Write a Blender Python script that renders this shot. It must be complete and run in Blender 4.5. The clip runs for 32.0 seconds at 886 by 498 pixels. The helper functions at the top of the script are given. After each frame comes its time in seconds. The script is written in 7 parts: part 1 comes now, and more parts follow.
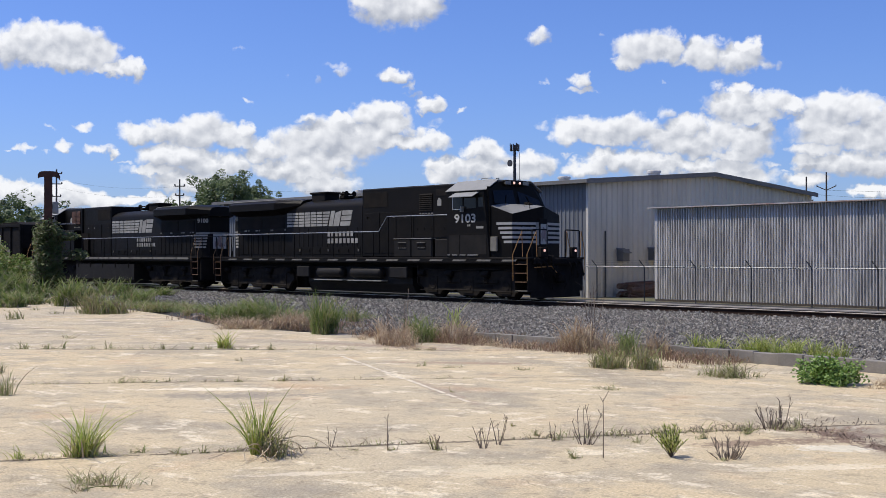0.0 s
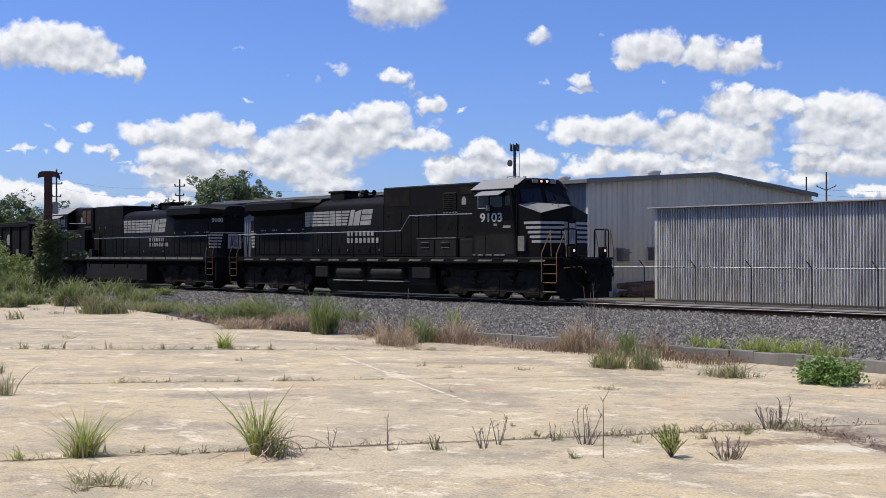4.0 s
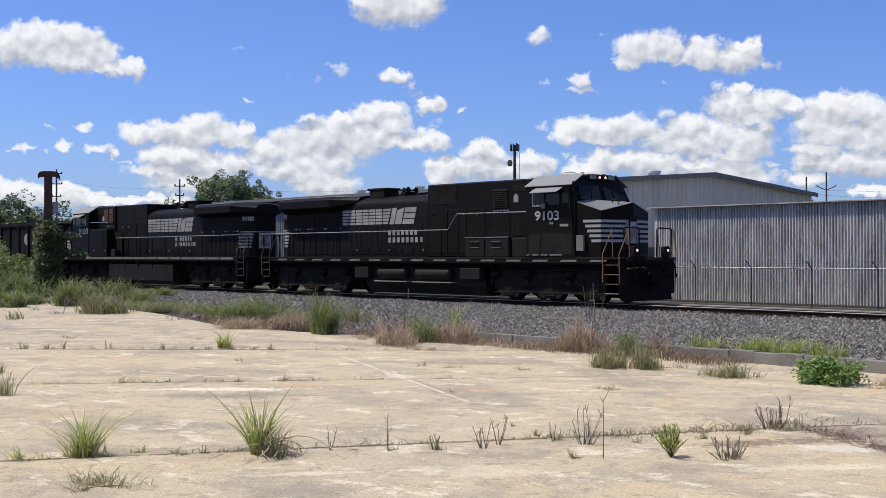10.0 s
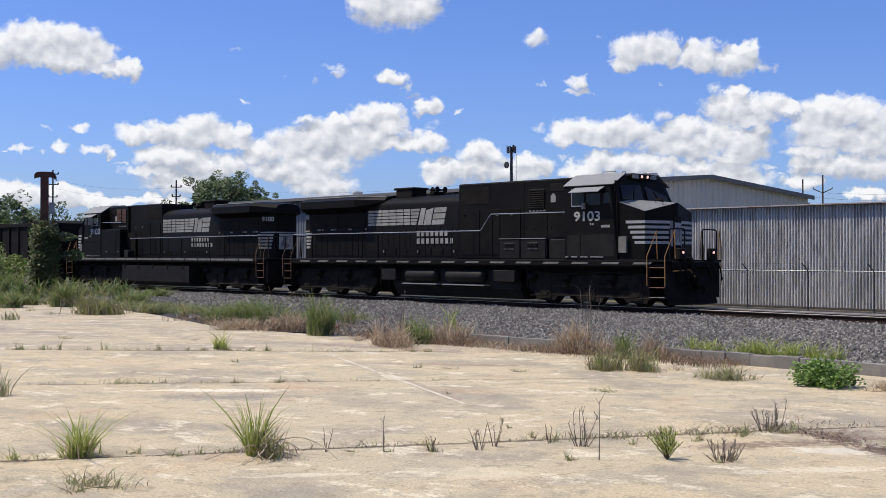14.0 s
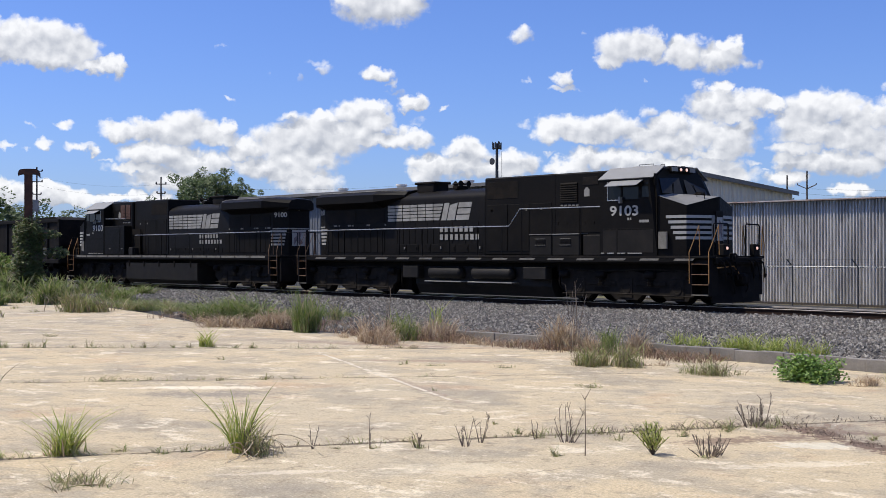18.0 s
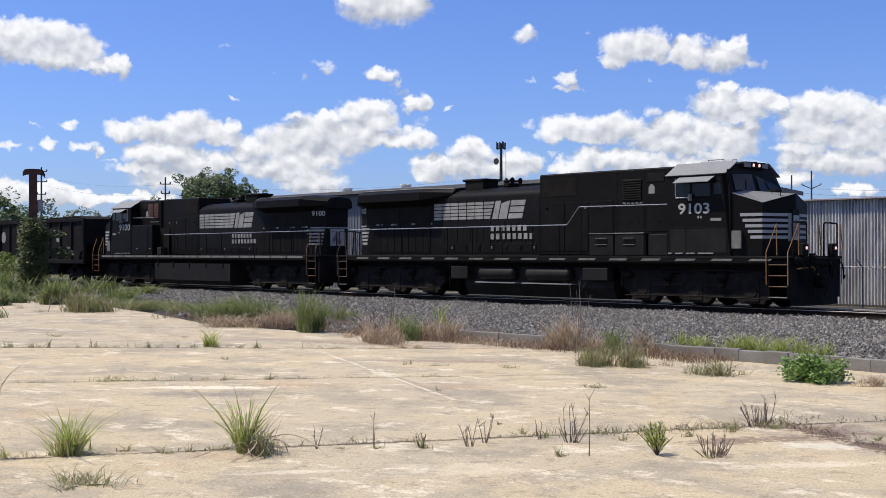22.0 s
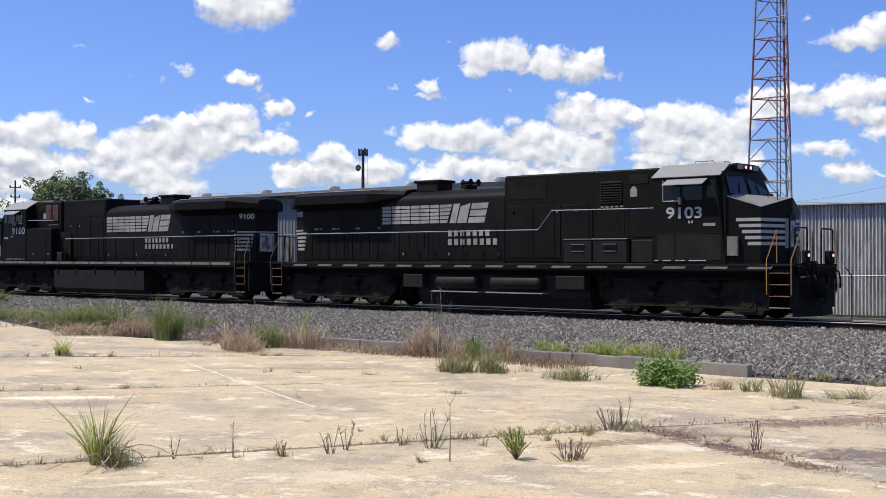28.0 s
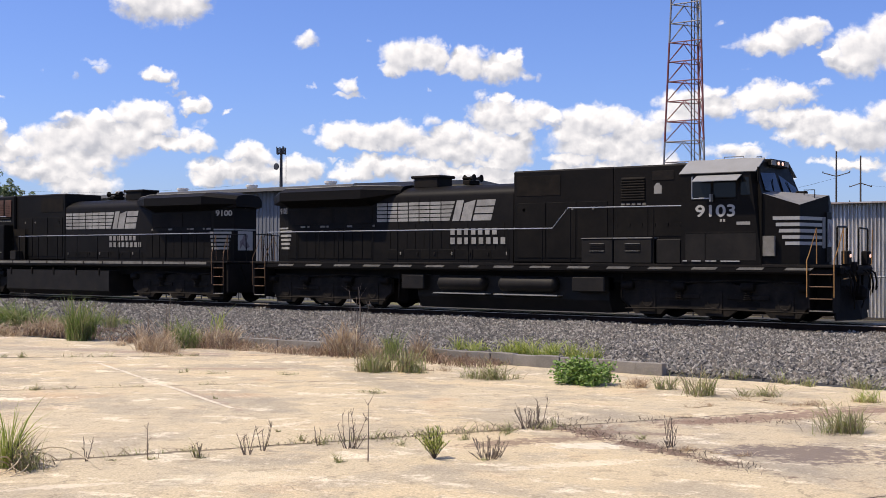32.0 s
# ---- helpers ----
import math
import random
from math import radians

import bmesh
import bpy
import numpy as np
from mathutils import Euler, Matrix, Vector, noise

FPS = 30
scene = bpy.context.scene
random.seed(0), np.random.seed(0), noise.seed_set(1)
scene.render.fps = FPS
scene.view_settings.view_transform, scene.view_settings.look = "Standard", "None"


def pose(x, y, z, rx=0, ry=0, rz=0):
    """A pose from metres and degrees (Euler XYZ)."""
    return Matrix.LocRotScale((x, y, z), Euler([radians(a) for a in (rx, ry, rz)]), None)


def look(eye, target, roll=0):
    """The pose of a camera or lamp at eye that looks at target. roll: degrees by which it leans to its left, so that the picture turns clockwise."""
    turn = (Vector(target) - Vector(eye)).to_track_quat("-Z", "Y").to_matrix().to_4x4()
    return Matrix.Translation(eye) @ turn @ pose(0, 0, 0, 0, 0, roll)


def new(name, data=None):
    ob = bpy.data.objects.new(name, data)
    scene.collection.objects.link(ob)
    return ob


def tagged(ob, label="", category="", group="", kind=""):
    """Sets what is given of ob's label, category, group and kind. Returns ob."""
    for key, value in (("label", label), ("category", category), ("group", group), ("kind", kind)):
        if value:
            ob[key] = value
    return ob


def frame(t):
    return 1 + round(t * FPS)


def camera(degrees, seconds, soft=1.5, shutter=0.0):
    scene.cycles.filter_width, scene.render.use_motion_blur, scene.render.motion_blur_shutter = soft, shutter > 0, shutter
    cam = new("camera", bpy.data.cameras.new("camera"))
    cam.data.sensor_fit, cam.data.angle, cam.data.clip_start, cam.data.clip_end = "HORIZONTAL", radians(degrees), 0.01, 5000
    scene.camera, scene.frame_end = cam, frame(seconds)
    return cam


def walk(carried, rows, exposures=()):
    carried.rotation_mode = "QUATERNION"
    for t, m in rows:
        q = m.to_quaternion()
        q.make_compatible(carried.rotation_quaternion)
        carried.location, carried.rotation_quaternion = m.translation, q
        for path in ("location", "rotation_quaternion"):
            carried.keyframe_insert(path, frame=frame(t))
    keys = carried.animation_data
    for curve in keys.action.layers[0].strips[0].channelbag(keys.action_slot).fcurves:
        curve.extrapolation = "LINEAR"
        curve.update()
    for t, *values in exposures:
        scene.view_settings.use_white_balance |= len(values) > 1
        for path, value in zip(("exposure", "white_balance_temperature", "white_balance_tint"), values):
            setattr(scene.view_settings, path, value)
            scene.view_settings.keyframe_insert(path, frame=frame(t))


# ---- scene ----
# The camera stands on the slab and pans with the train.
cam = camera(40.94, 32.0, soft=0.8)
EYE = (0.0, 0.0, 2.1)

def aim(turn, tilt, lean):
    return pose(*EYE, 90 + tilt, 0, turn) @ pose(0, 0, 0, 0, 0, lean)

walk(cam, [
    (0, aim(48.010, 0.264, -0.050)),
    (3.5, aim(48.010, 0.264, -0.050)),
    (5.5, aim(48.010, 0.264, -0.050)),
    (10, aim(48.010, 0.264, -0.050)),
    (11, aim(48.002, 0.278, 0.008)),
    (11.5, aim(47.997, 0.278, 0.004)),
    (12, aim(47.968, 0.282, -0.004)),
    (12.5, aim(47.946, 0.289, -0.002)),
    (13, aim(47.939, 0.288, -0.004)),
    (13.5, aim(47.955, 0.285, 0.023)),
    (14, aim(47.843, 0.344, 0.101)),
    (14.5, aim(47.453, 0.294, 0.254)),
    (16.5, aim(46.208, 0.233, 0.318)),
    (17, aim(46.458, 0.149, 0.089)),
    (17.5, aim(46.881, 0.160, -0.029)),
    (18, aim(47.155, 0.177, -0.038)),
    (18.5, aim(47.268, 0.171, -0.071)),
    (19, aim(47.311, 0.177, -0.085)),
    (19.5, aim(47.313, 0.166, -0.092)),
    (20, aim(47.281, 0.143, -0.104)),
    (20.5, aim(47.295, 0.125, -0.099)),
    (21, aim(47.327, 0.144, -0.058)),
    (21.5, aim(47.351, 0.172, -0.070)),
    (22, aim(47.353, 0.177, -0.030)),
    (22.5, aim(47.114, 0.177, 0.208)),
    (23, aim(44.874, 0.163, 0.173)),
    (23.5, aim(43.775, 0.201, 0.121)),
    (24, aim(43.423, 0.346, 0.138)),
    (24.5, aim(42.900, 0.435, 0.150)),
    (25, aim(42.492, 0.467, 0.114)),
    (25.5, aim(42.141, 0.485, 0.091)),
    (27.5, aim(40.997, 0.494, 0.108)),
    (28, aim(40.684, 0.502, 0.108)),
    (28.5, aim(40.479, 0.501, 0.123)),
    (29, aim(40.133, 0.497, 0.144)),
    (29.5, aim(39.478, 0.481, 0.179)),
    (30, aim(38.672, 0.472, 0.121)),
    (30.5, aim(38.042, 0.495, 0.153)),
    (31, aim(37.638, 0.491, 0.189)),
    (31.5, aim(37.313, 0.499, 0.183)),
    (32, aim(36.763, 0.493, 0.233)),
], exposures=[(0, 0.0, 6390, 10), (14, 0.0, 6390, 10), (17, 0.06, 6410, 10), (22.3, 0.06, 6440, 10), (24.5, 0.11, 6480, 10), (28, 0.16, 6500, 10), (29.5, 0.18, 6580, 10), (32, 0.21, 6930, 13)])


def travel(t):
    """How far the train stands from its place at the end, in metres."""
    u = t - 16
    s = 0.0
    for c in (2.021214e-08, -9.023357e-07, -3.60665e-06, 0.0004322651, 0.008971863, 0.5700016, -12.34395):
        s = s * u + c
    return s


# ---- daylight ----
SUN_FROM = Vector((-0.38, -0.33, 0.87)).normalized()


def build_world():
    world = bpy.data.worlds.new("sky")
    scene.world = world
    world.use_nodes = True
    nt = world.node_tree
    nt.nodes.clear()

    def node(kind, **values):
        n = nt.nodes.new(kind)
        for key, value in values.items():
            n.inputs[key].default_value = value
        return n

    def math_(op, a, b=None):
        n = nt.nodes.new("ShaderNodeMath")
        n.operation = op
        for i, v in enumerate((a, b)):
            if v is None:
                continue
            if isinstance(v, (int, float)):
                n.inputs[i].default_value = v
            else:
                nt.links.new(v, n.inputs[i])
        return n.outputs[0]

    def vec(op, a, b):
        n = nt.nodes.new("ShaderNodeVectorMath")
        n.operation = op
        for i, v in enumerate((a, b)):
            if isinstance(v, tuple):
                n.inputs[i].default_value = v
            else:
                nt.links.new(v, n.inputs[i])
        return n.outputs["Value"] if op == "DOT_PRODUCT" else n.outputs[0]

    def fbm(v, scale, detail, rough=0.55):
        n = node("ShaderNodeTexNoise", Scale=scale, Detail=detail, Roughness=rough)
        nt.links.new(v, n.inputs["Vector"])
        return n

    sky = nt.nodes.new("ShaderNodeTexSky")
    sky.sky_type = "NISHITA"
    sky.sun_disc = False
    sky.sun_elevation = math.asin(SUN_FROM.z)
    sky.sun_rotation = math.atan2(SUN_FROM.x, SUN_FROM.y)
    sky.air_density, sky.dust_density, sky.ozone_density = 1.0, 0.6, 2.6
    place = nt.nodes.new("ShaderNodeTexCoord").outputs["Generated"]
    sep = nt.nodes.new("ShaderNodeSeparateXYZ")
    nt.links.new(place, sep.inputs[0])
    turn = math_("MULTIPLY", math_("ARCTAN2", sep.outputs[0], sep.outputs[1]), 180 / math.pi)
    rise = math_("MULTIPLY", math_("ARCSINE", sep.outputs[2]), 180 / math.pi)
    comb = nt.nodes.new("ShaderNodeCombineXYZ")
    nt.links.new(turn, comb.inputs[0])
    nt.links.new(rise, comb.inputs[1])
    flat = comb.outputs[0]
    # billows: three scales push the outlines of the clouds about
    big = vec("MULTIPLY", vec("SUBTRACT", fbm(flat, 0.6, 2).outputs["Color"], (0.5, 0.5, 0.5)), (1.0, 0.8, 0))
    small = vec("MULTIPLY", vec("SUBTRACT", fbm(flat, 2.0, 5, 0.52).outputs["Color"], (0.5, 0.5, 0.5)), (0.95, 0.85, 0))
    warped = vec("ADD", flat, vec("ADD", big, small))
    above = vec("ADD", warped, (-0.18, 0.42, 0))
    near, near_above = [None], [None]

    def lump(chain, at, az, el, ra, re, thin):
        n = nt.nodes.new("ShaderNodeVectorMath")
        n.operation = "MULTIPLY_ADD"
        nt.links.new(at, n.inputs[0])
        n.inputs[1].default_value = (1 / ra, 1 / re, 0)
        n.inputs[2].default_value = (-az / ra, -el / re, thin)
        d = vec("DOT_PRODUCT", n.outputs[0], n.outputs[0])
        chain[0] = d if chain[0] is None else math_("MINIMUM", chain[0], d)

    def cloud(az, el, ra, re, full=1.0):
        """One billow at an azimuth and a height, with its half width and half height in degrees; full: how solid it is."""
        lump(near, warped, az, el, ra, re, math.sqrt(1.25 - full) if full < 1 else 0.0)
        if re > 0.3:
            lump(near_above, above, az, el, ra, re, 0)

    cloud(-66.30, 9.66, 2.27, 0.87)
    cloud(-67.04, 9.95, 1.19, 0.65)
    cloud(-65.31, 9.79, 1.48, 0.81)
    cloud(-68.01, 9.32, 1.18, 0.76)
    cloud(-65.81, 8.93, 2.55, 0.55)
    cloud(-64.31, 9.25, 1.08, 0.82)
    cloud(-62.92, 8.72, 0.68, 0.49)
    cloud(-62.46, 8.64, 0.36, 0.61)
    cloud(-63.55, 8.59, 1.14, 0.39)
    cloud(-69.20, 9.37, 1.27, 0.91)
    cloud(-50.29, 11.98, 2.18, 1.11)
    cloud(-51.65, 12.23, 1.17, 0.83)
    cloud(-49.20, 11.86, 1.32, 0.98)
    cloud(-48.65, 12.38, 0.87, 0.61)
    cloud(-50.29, 12.90, 1.75, 1.12)
    cloud(-57.71, 9.81, 0.57, 0.20, 0.3)
    cloud(-57.44, 7.31, 0.48, 0.19, 0.35)
    cloud(-55.44, 8.49, 0.22, 0.29, 0.1)
    cloud(-64.81, 5.86, 0.59, 0.27, 0.8)
    cloud(-66.30, 5.77, 0.48, 0.12, 0.3)
    cloud(-67.40, 4.86, 0.58, 0.21, 0.8)
    cloud(-68.12, 4.71, 0.35, 0.11, 0.4)
    cloud(-65.85, 4.96, 0.45, 0.31, 0.7)
    cloud(-66.54, 4.73, 0.26, 0.16, 0.2)
    cloud(-64.06, 4.90, 0.87, 0.31, 0.8)
    cloud(-63.42, 4.76, 0.43, 0.22, 0.8)
    cloud(-62.41, 5.70, 1.00, 0.51)
    cloud(-60.99, 5.73, 1.39, 0.57)
    cloud(-59.55, 6.02, 1.26, 0.79)
    cloud(-59.95, 5.62, 1.69, 0.71)
    cloud(-58.50, 5.64, 1.13, 0.62)
    cloud(-57.44, 5.88, 0.50, 0.49)
    cloud(-57.97, 5.39, 1.27, 0.43)
    cloud(-61.25, 4.67, 1.25, 0.62)
    cloud(-60.21, 4.55, 1.68, 0.62)
    cloud(-61.51, 4.00, 1.39, 0.33)
    cloud(-58.90, 4.31, 1.98, 0.63)
    cloud(-62.79, 4.32, 0.68, 0.16, 0.5)
    cloud(-59.95, 3.49, 2.26, 0.57)
    cloud(-56.51, 4.87, 1.28, 0.57)
    cloud(-54.90, 5.29, 1.43, 0.92)
    cloud(-53.42, 5.58, 1.44, 1.05)
    cloud(-54.10, 4.49, 2.17, 0.72)
    cloud(-52.47, 5.45, 1.74, 0.93)
    cloud(-55.71, 4.07, 1.72, 0.57)
    cloud(-53.01, 5.85, 1.31, 0.81)
    cloud(-54.37, 6.51, 0.87, 0.37, 0.6)
    cloud(-52.88, 6.47, 0.73, 0.41)
    cloud(-51.11, 6.67, 1.46, 0.70)
    cloud(-50.57, 6.27, 1.32, 0.58)
    cloud(-51.66, 5.86, 1.75, 0.58)
    cloud(-50.30, 5.51, 2.04, 0.41)
    cloud(-48.66, 5.60, 1.02, 0.52)
    cloud(-47.98, 5.32, 0.59, 0.34, 0.6)
    cloud(-49.48, 6.00, 0.73, 0.29, 0.7)
    cloud(-50.57, 6.94, 0.73, 0.41)
    cloud(-53.69, 3.28, 1.73, 0.58)
    cloud(-54.64, 3.81, 2.03, 0.51)
    cloud(-50.29, 8.63, 0.81, 0.41)
    cloud(-49.61, 8.15, 0.41, 0.37, 0.7)
    cloud(-49.34, 7.67, 0.73, 0.24, 0.4)
    cloud(-48.52, 7.19, 0.81, 0.44)
    cloud(-48.52, 6.94, 0.70, 0.26)
    cloud(-47.16, 6.89, 0.64, 0.20, 0.5)
    cloud(-48.25, 6.27, 0.59, 0.20, 0.3)
    cloud(-53.28, 9.11, 1.10, 0.29, 0.35)
    cloud(-54.09, 8.38, 0.34, 0.46, 0.3)
    cloud(-53.01, 8.79, 0.70, 0.40, 0.4)
    cloud(-43.26, 10.37, 0.78, 0.54, 0.85)
    cloud(-42.99, 8.20, 0.37, 0.26, 0.5)
    cloud(-41.45, 8.28, 0.48, 0.48, 0.9)
    cloud(-41.45, 7.83, 0.75, 0.26, 0.8)
    cloud(-40.73, 7.87, 0.44, 0.14, 0.2)
    cloud(-40.37, 10.45, 0.34, 0.28, 0.15)
    cloud(-40.64, 9.75, 0.28, 0.17, 0.1)
    cloud(-38.64, 9.75, 1.19, 0.85)
    cloud(-37.84, 9.85, 1.12, 0.78)
    cloud(-39.04, 9.15, 0.91, 0.39)
    cloud(-37.05, 9.57, 0.70, 0.71)
    cloud(-36.53, 10.20, 0.29, 0.39, 0.4)
    cloud(-35.61, 9.39, 1.10, 0.78)
    cloud(-34.96, 9.93, 0.88, 0.33, 0.5)
    cloud(-34.19, 9.08, 1.37, 0.73)
    cloud(-33.55, 9.56, 0.68, 0.49)
    cloud(-32.91, 8.77, 0.60, 0.50, 0.6)
    cloud(-32.28, 8.74, 0.39, 0.49, 0.2)
    cloud(-36.27, 8.97, 1.40, 0.34, 0.7)
    cloud(-34.97, 7.80, 0.66, 0.33, 0.5)
    cloud(-37.58, 8.01, 0.22, 0.17, 0.1)
    cloud(-33.81, 7.63, 0.56, 0.39)
    cloud(-34.19, 7.00, 1.50, 0.67)
    cloud(-32.66, 6.95, 1.22, 0.62)
    cloud(-31.65, 6.83, 0.59, 0.39)
    cloud(-35.49, 6.69, 0.70, 0.28, 0.6)
    cloud(-33.42, 6.45, 1.63, 0.33)
    cloud(-37.32, 6.68, 0.67, 0.45, 0.6)
    cloud(-41.86, 5.83, 1.01, 0.63)
    cloud(-40.52, 5.94, 1.72, 0.63)
    cloud(-39.18, 5.98, 1.70, 0.72)
    cloud(-36.40, 6.00, 1.25, 0.57)
    cloud(-37.59, 5.63, 1.69, 0.63)
    cloud(-36.27, 5.20, 1.95, 0.71)
    cloud(-34.58, 5.70, 1.23, 0.85)
    cloud(-33.56, 5.28, 1.23, 0.98)
    cloud(-32.92, 5.91, 0.55, 0.50)
    cloud(-34.20, 4.63, 1.37, 0.42)
    cloud(-39.98, 5.53, 1.99, 0.43)
    cloud(-43.21, 6.19, 0.92, 0.29, 0.35)
    cloud(-42.54, 5.70, 0.73, 0.26, 0.4)
    cloud(-46.21, 5.05, 1.03, 0.46)
    cloud(-45.66, 4.78, 0.88, 0.59)
    cloud(-47.02, 5.19, 0.58, 0.24, 0.5)
    cloud(-47.57, 4.24, 1.32, 0.64)
    cloud(-46.75, 4.37, 1.02, 0.51)
    cloud(-45.93, 4.10, 1.46, 0.58)
    cloud(-43.89, 4.50, 1.16, 0.58)
    cloud(-43.08, 4.22, 0.73, 0.52)
    cloud(-44.57, 3.96, 1.74, 0.52)
    cloud(-48.12, 3.83, 0.88, 0.41)
    cloud(-39.98, 4.46, 1.28, 0.58)
    cloud(-41.05, 4.12, 1.14, 0.46)
    cloud(-38.91, 4.45, 1.41, 0.58)
    cloud(-37.85, 4.17, 1.97, 0.52)
    cloud(-36.01, 4.14, 1.66, 0.46)
    cloud(-34.20, 4.11, 1.37, 0.46)
    cloud(-41.86, 4.67, 0.63, 0.15, 0.4)
    cloud(-32.54, 4.15, 0.49, 0.22, 0.6)
    cloud(-34.46, 3.72, 2.19, 0.41)
    cloud(-31.91, 3.80, 0.54, 0.19, 0.4)
    cloud(-29.66, 6.83, 1.43, 0.71)
    cloud(-30.15, 6.60, 1.44, 0.82)
    cloud(-28.56, 6.66, 1.16, 0.76)
    cloud(-27.72, 6.12, 1.03, 0.81)
    cloud(-30.65, 5.97, 1.06, 0.68)
    cloud(-29.66, 5.55, 2.08, 0.68)
    cloud(-27.96, 5.24, 1.53, 0.68)
    cloud(-30.65, 4.81, 1.19, 0.39)
    cloud(-28.69, 4.24, 1.80, 0.60)
    cloud(-29.67, 4.14, 1.57, 0.56)
    cloud(-30.90, 4.17, 0.79, 0.50)
    cloud(-27.84, 4.09, 1.27, 0.68)
    cloud(-31.03, 3.39, 1.06, 0.39)
    cloud(-28.21, 2.82, 1.03, 0.33)
    cloud(-31.65, 6.52, 0.54, 0.28, 0.7)
    cloud(-68.00, 2.98, 1.56, 0.55)
    cloud(-67.03, 2.74, 1.32, 0.55)
    cloud(-66.05, 2.88, 1.33, 0.44)
    cloud(-65.31, 2.64, 1.62, 0.42)
    cloud(-67.52, 3.25, 0.78, 0.28)
    cloud(-63.80, 2.60, 0.81, 0.22, 0.8)
    cloud(-62.79, 2.46, 1.10, 0.22)
    cloud(-61.63, 2.55, 0.49, 0.40)
    cloud(-60.73, 2.64, 0.70, 0.34)
    cloud(-64.81, 2.38, 2.44, 0.33)
    cloud(-60.21, 2.29, 1.68, 0.28)
    cloud(-69.67, 2.95, 1.53, 0.67)
    cloud(-26.97, 6.16, 0.98, 0.68)
    cloud(-27.76, 5.37, 1.69, 0.86)
    cloud(-26.70, 4.69, 1.12, 0.57)
    cloud(-25.40, 7.44, 1.11, 0.70)
    cloud(-24.10, 7.80, 0.82, 0.45)
    cloud(-23.84, 7.14, 0.96, 0.61)
    cloud(-25.66, 6.79, 1.39, 0.42)
    cloud(-23.33, 6.74, 0.68, 0.29, 0.6)
    cloud(-21.30, 7.58, 1.21, 0.68)
    cloud(-20.30, 7.67, 1.06, 0.55)
    cloud(-22.31, 7.36, 1.08, 0.50)
    cloud(-21.04, 6.67, 1.59, 0.49)
    cloud(-23.07, 7.12, 0.68, 0.25, 0.7)
    cloud(-19.06, 8.13, 0.83, 0.32, 0.5)
    cloud(-19.31, 6.36, 1.05, 0.68)
    cloud(-19.80, 5.99, 1.19, 0.61)
    cloud(-18.08, 6.06, 1.54, 0.81)
    cloud(-18.81, 5.45, 1.29, 0.39)
    cloud(-20.54, 5.80, 0.93, 0.19, 0.6)
    cloud(-17.00, 5.77, 1.27, 0.95)
    cloud(-22.94, 5.16, 1.63, 0.45, 0.9)
    cloud(-22.31, 5.54, 0.55, 0.22, 0.7)
    cloud(-22.05, 5.01, 0.81, 0.40, 0.8)
    cloud(-21.67, 3.96, 1.07, 0.57)
    cloud(-22.05, 4.22, 0.54, 0.33)
    cloud(-20.54, 3.94, 0.52, 0.22, 0.6)
    cloud(-18.81, 4.55, 1.04, 0.28, 0.8)
    cloud(-17.84, 4.40, 1.28, 0.33)
    cloud(-20.30, 10.48, 1.20, 0.60)
    cloud(-19.68, 10.57, 0.92, 0.49)
    cloud(-21.80, 9.91, 1.34, 0.55, 0.9)
    cloud(-21.05, 10.01, 1.34, 0.60)
    cloud(-19.55, 10.31, 0.78, 0.43)
    cloud(-23.07, 9.84, 0.81, 0.33, 0.35)
    cloud(-23.59, 11.02, 0.33, 0.28, 0.35)
    cloud(-22.56, 8.92, 0.81, 0.17, 0.25)
    cloud(-17.36, 9.44, 1.53, 1.03)
    cloud(-17.84, 9.09, 1.16, 0.55)
    cloud(-16.17, 9.86, 1.51, 1.19)
    cloud(-18.57, 9.50, 0.65, 0.32)
    cloud(-15.93, 6.61, 1.25, 0.80)
    cloud(-15.46, 4.08, 1.24, 0.67)
    # scattered cumulus over the rest of the sky
    rest = math_("MULTIPLY", math_("SUBTRACT", fbm(flat, 0.07, 5).outputs["Fac"], 0.60), 6.0)
    away = math_("MULTIPLY", math_("SUBTRACT", math_("ABSOLUTE", math_("ADD", turn, 42.0)), 34.0), 0.1)
    rest = math_("MINIMUM", rest, math_("MAXIMUM", away, math_("MULTIPLY", math_("SUBTRACT", rise, 16.0), 0.2)))
    total = math_("MAXIMUM", math_("SUBTRACT", 1.0, near[0]), rest)
    ragged = math_("MULTIPLY", math_("SUBTRACT", fbm(flat, 1.3, 7, 0.58).outputs["Fac"], 0.5), 1.5)
    total = math_("ADD", total, ragged)
    cover = nt.nodes.new("ShaderNodeMapRange")
    cover.interpolation_type = "SMOOTHSTEP"
    cover.inputs["From Min"].default_value, cover.inputs["From Max"].default_value = -0.34, 0.62
    nt.links.new(total, cover.inputs["Value"])
    # lit tops and grey undersides: how much less cloud lies a little higher up, towards the sun
    def height(v):
        return math_("ADD", fbm(v, 0.7, 2).outputs["Fac"], math_("MULTIPLY", fbm(v, 2.0, 3, 0.5).outputs["Fac"], 0.4))
    lit = math_("SUBTRACT", height(flat), height(vec("ADD", flat, (-0.16, 0.36, 0))))
    open_sky = math_("MINIMUM", math_("SUBTRACT", near_above[0], near[0]), 1.1)
    shade = math_("ADD", math_("ADD", math_("MULTIPLY", lit, 0.85), math_("MULTIPLY", open_sky, 0.33)), 0.765)
    shade = math_("MINIMUM", math_("MAXIMUM", shade, 0.5), 1.06)
    tint = nt.nodes.new("ShaderNodeMix")
    tint.data_type = "RGBA"
    nt.links.new(math_("MULTIPLY", math_("SUBTRACT", shade, 0.5), 1.8), tint.inputs["Factor"])
    tint.inputs["A"].default_value = (0.52, 0.55, 0.62, 1)
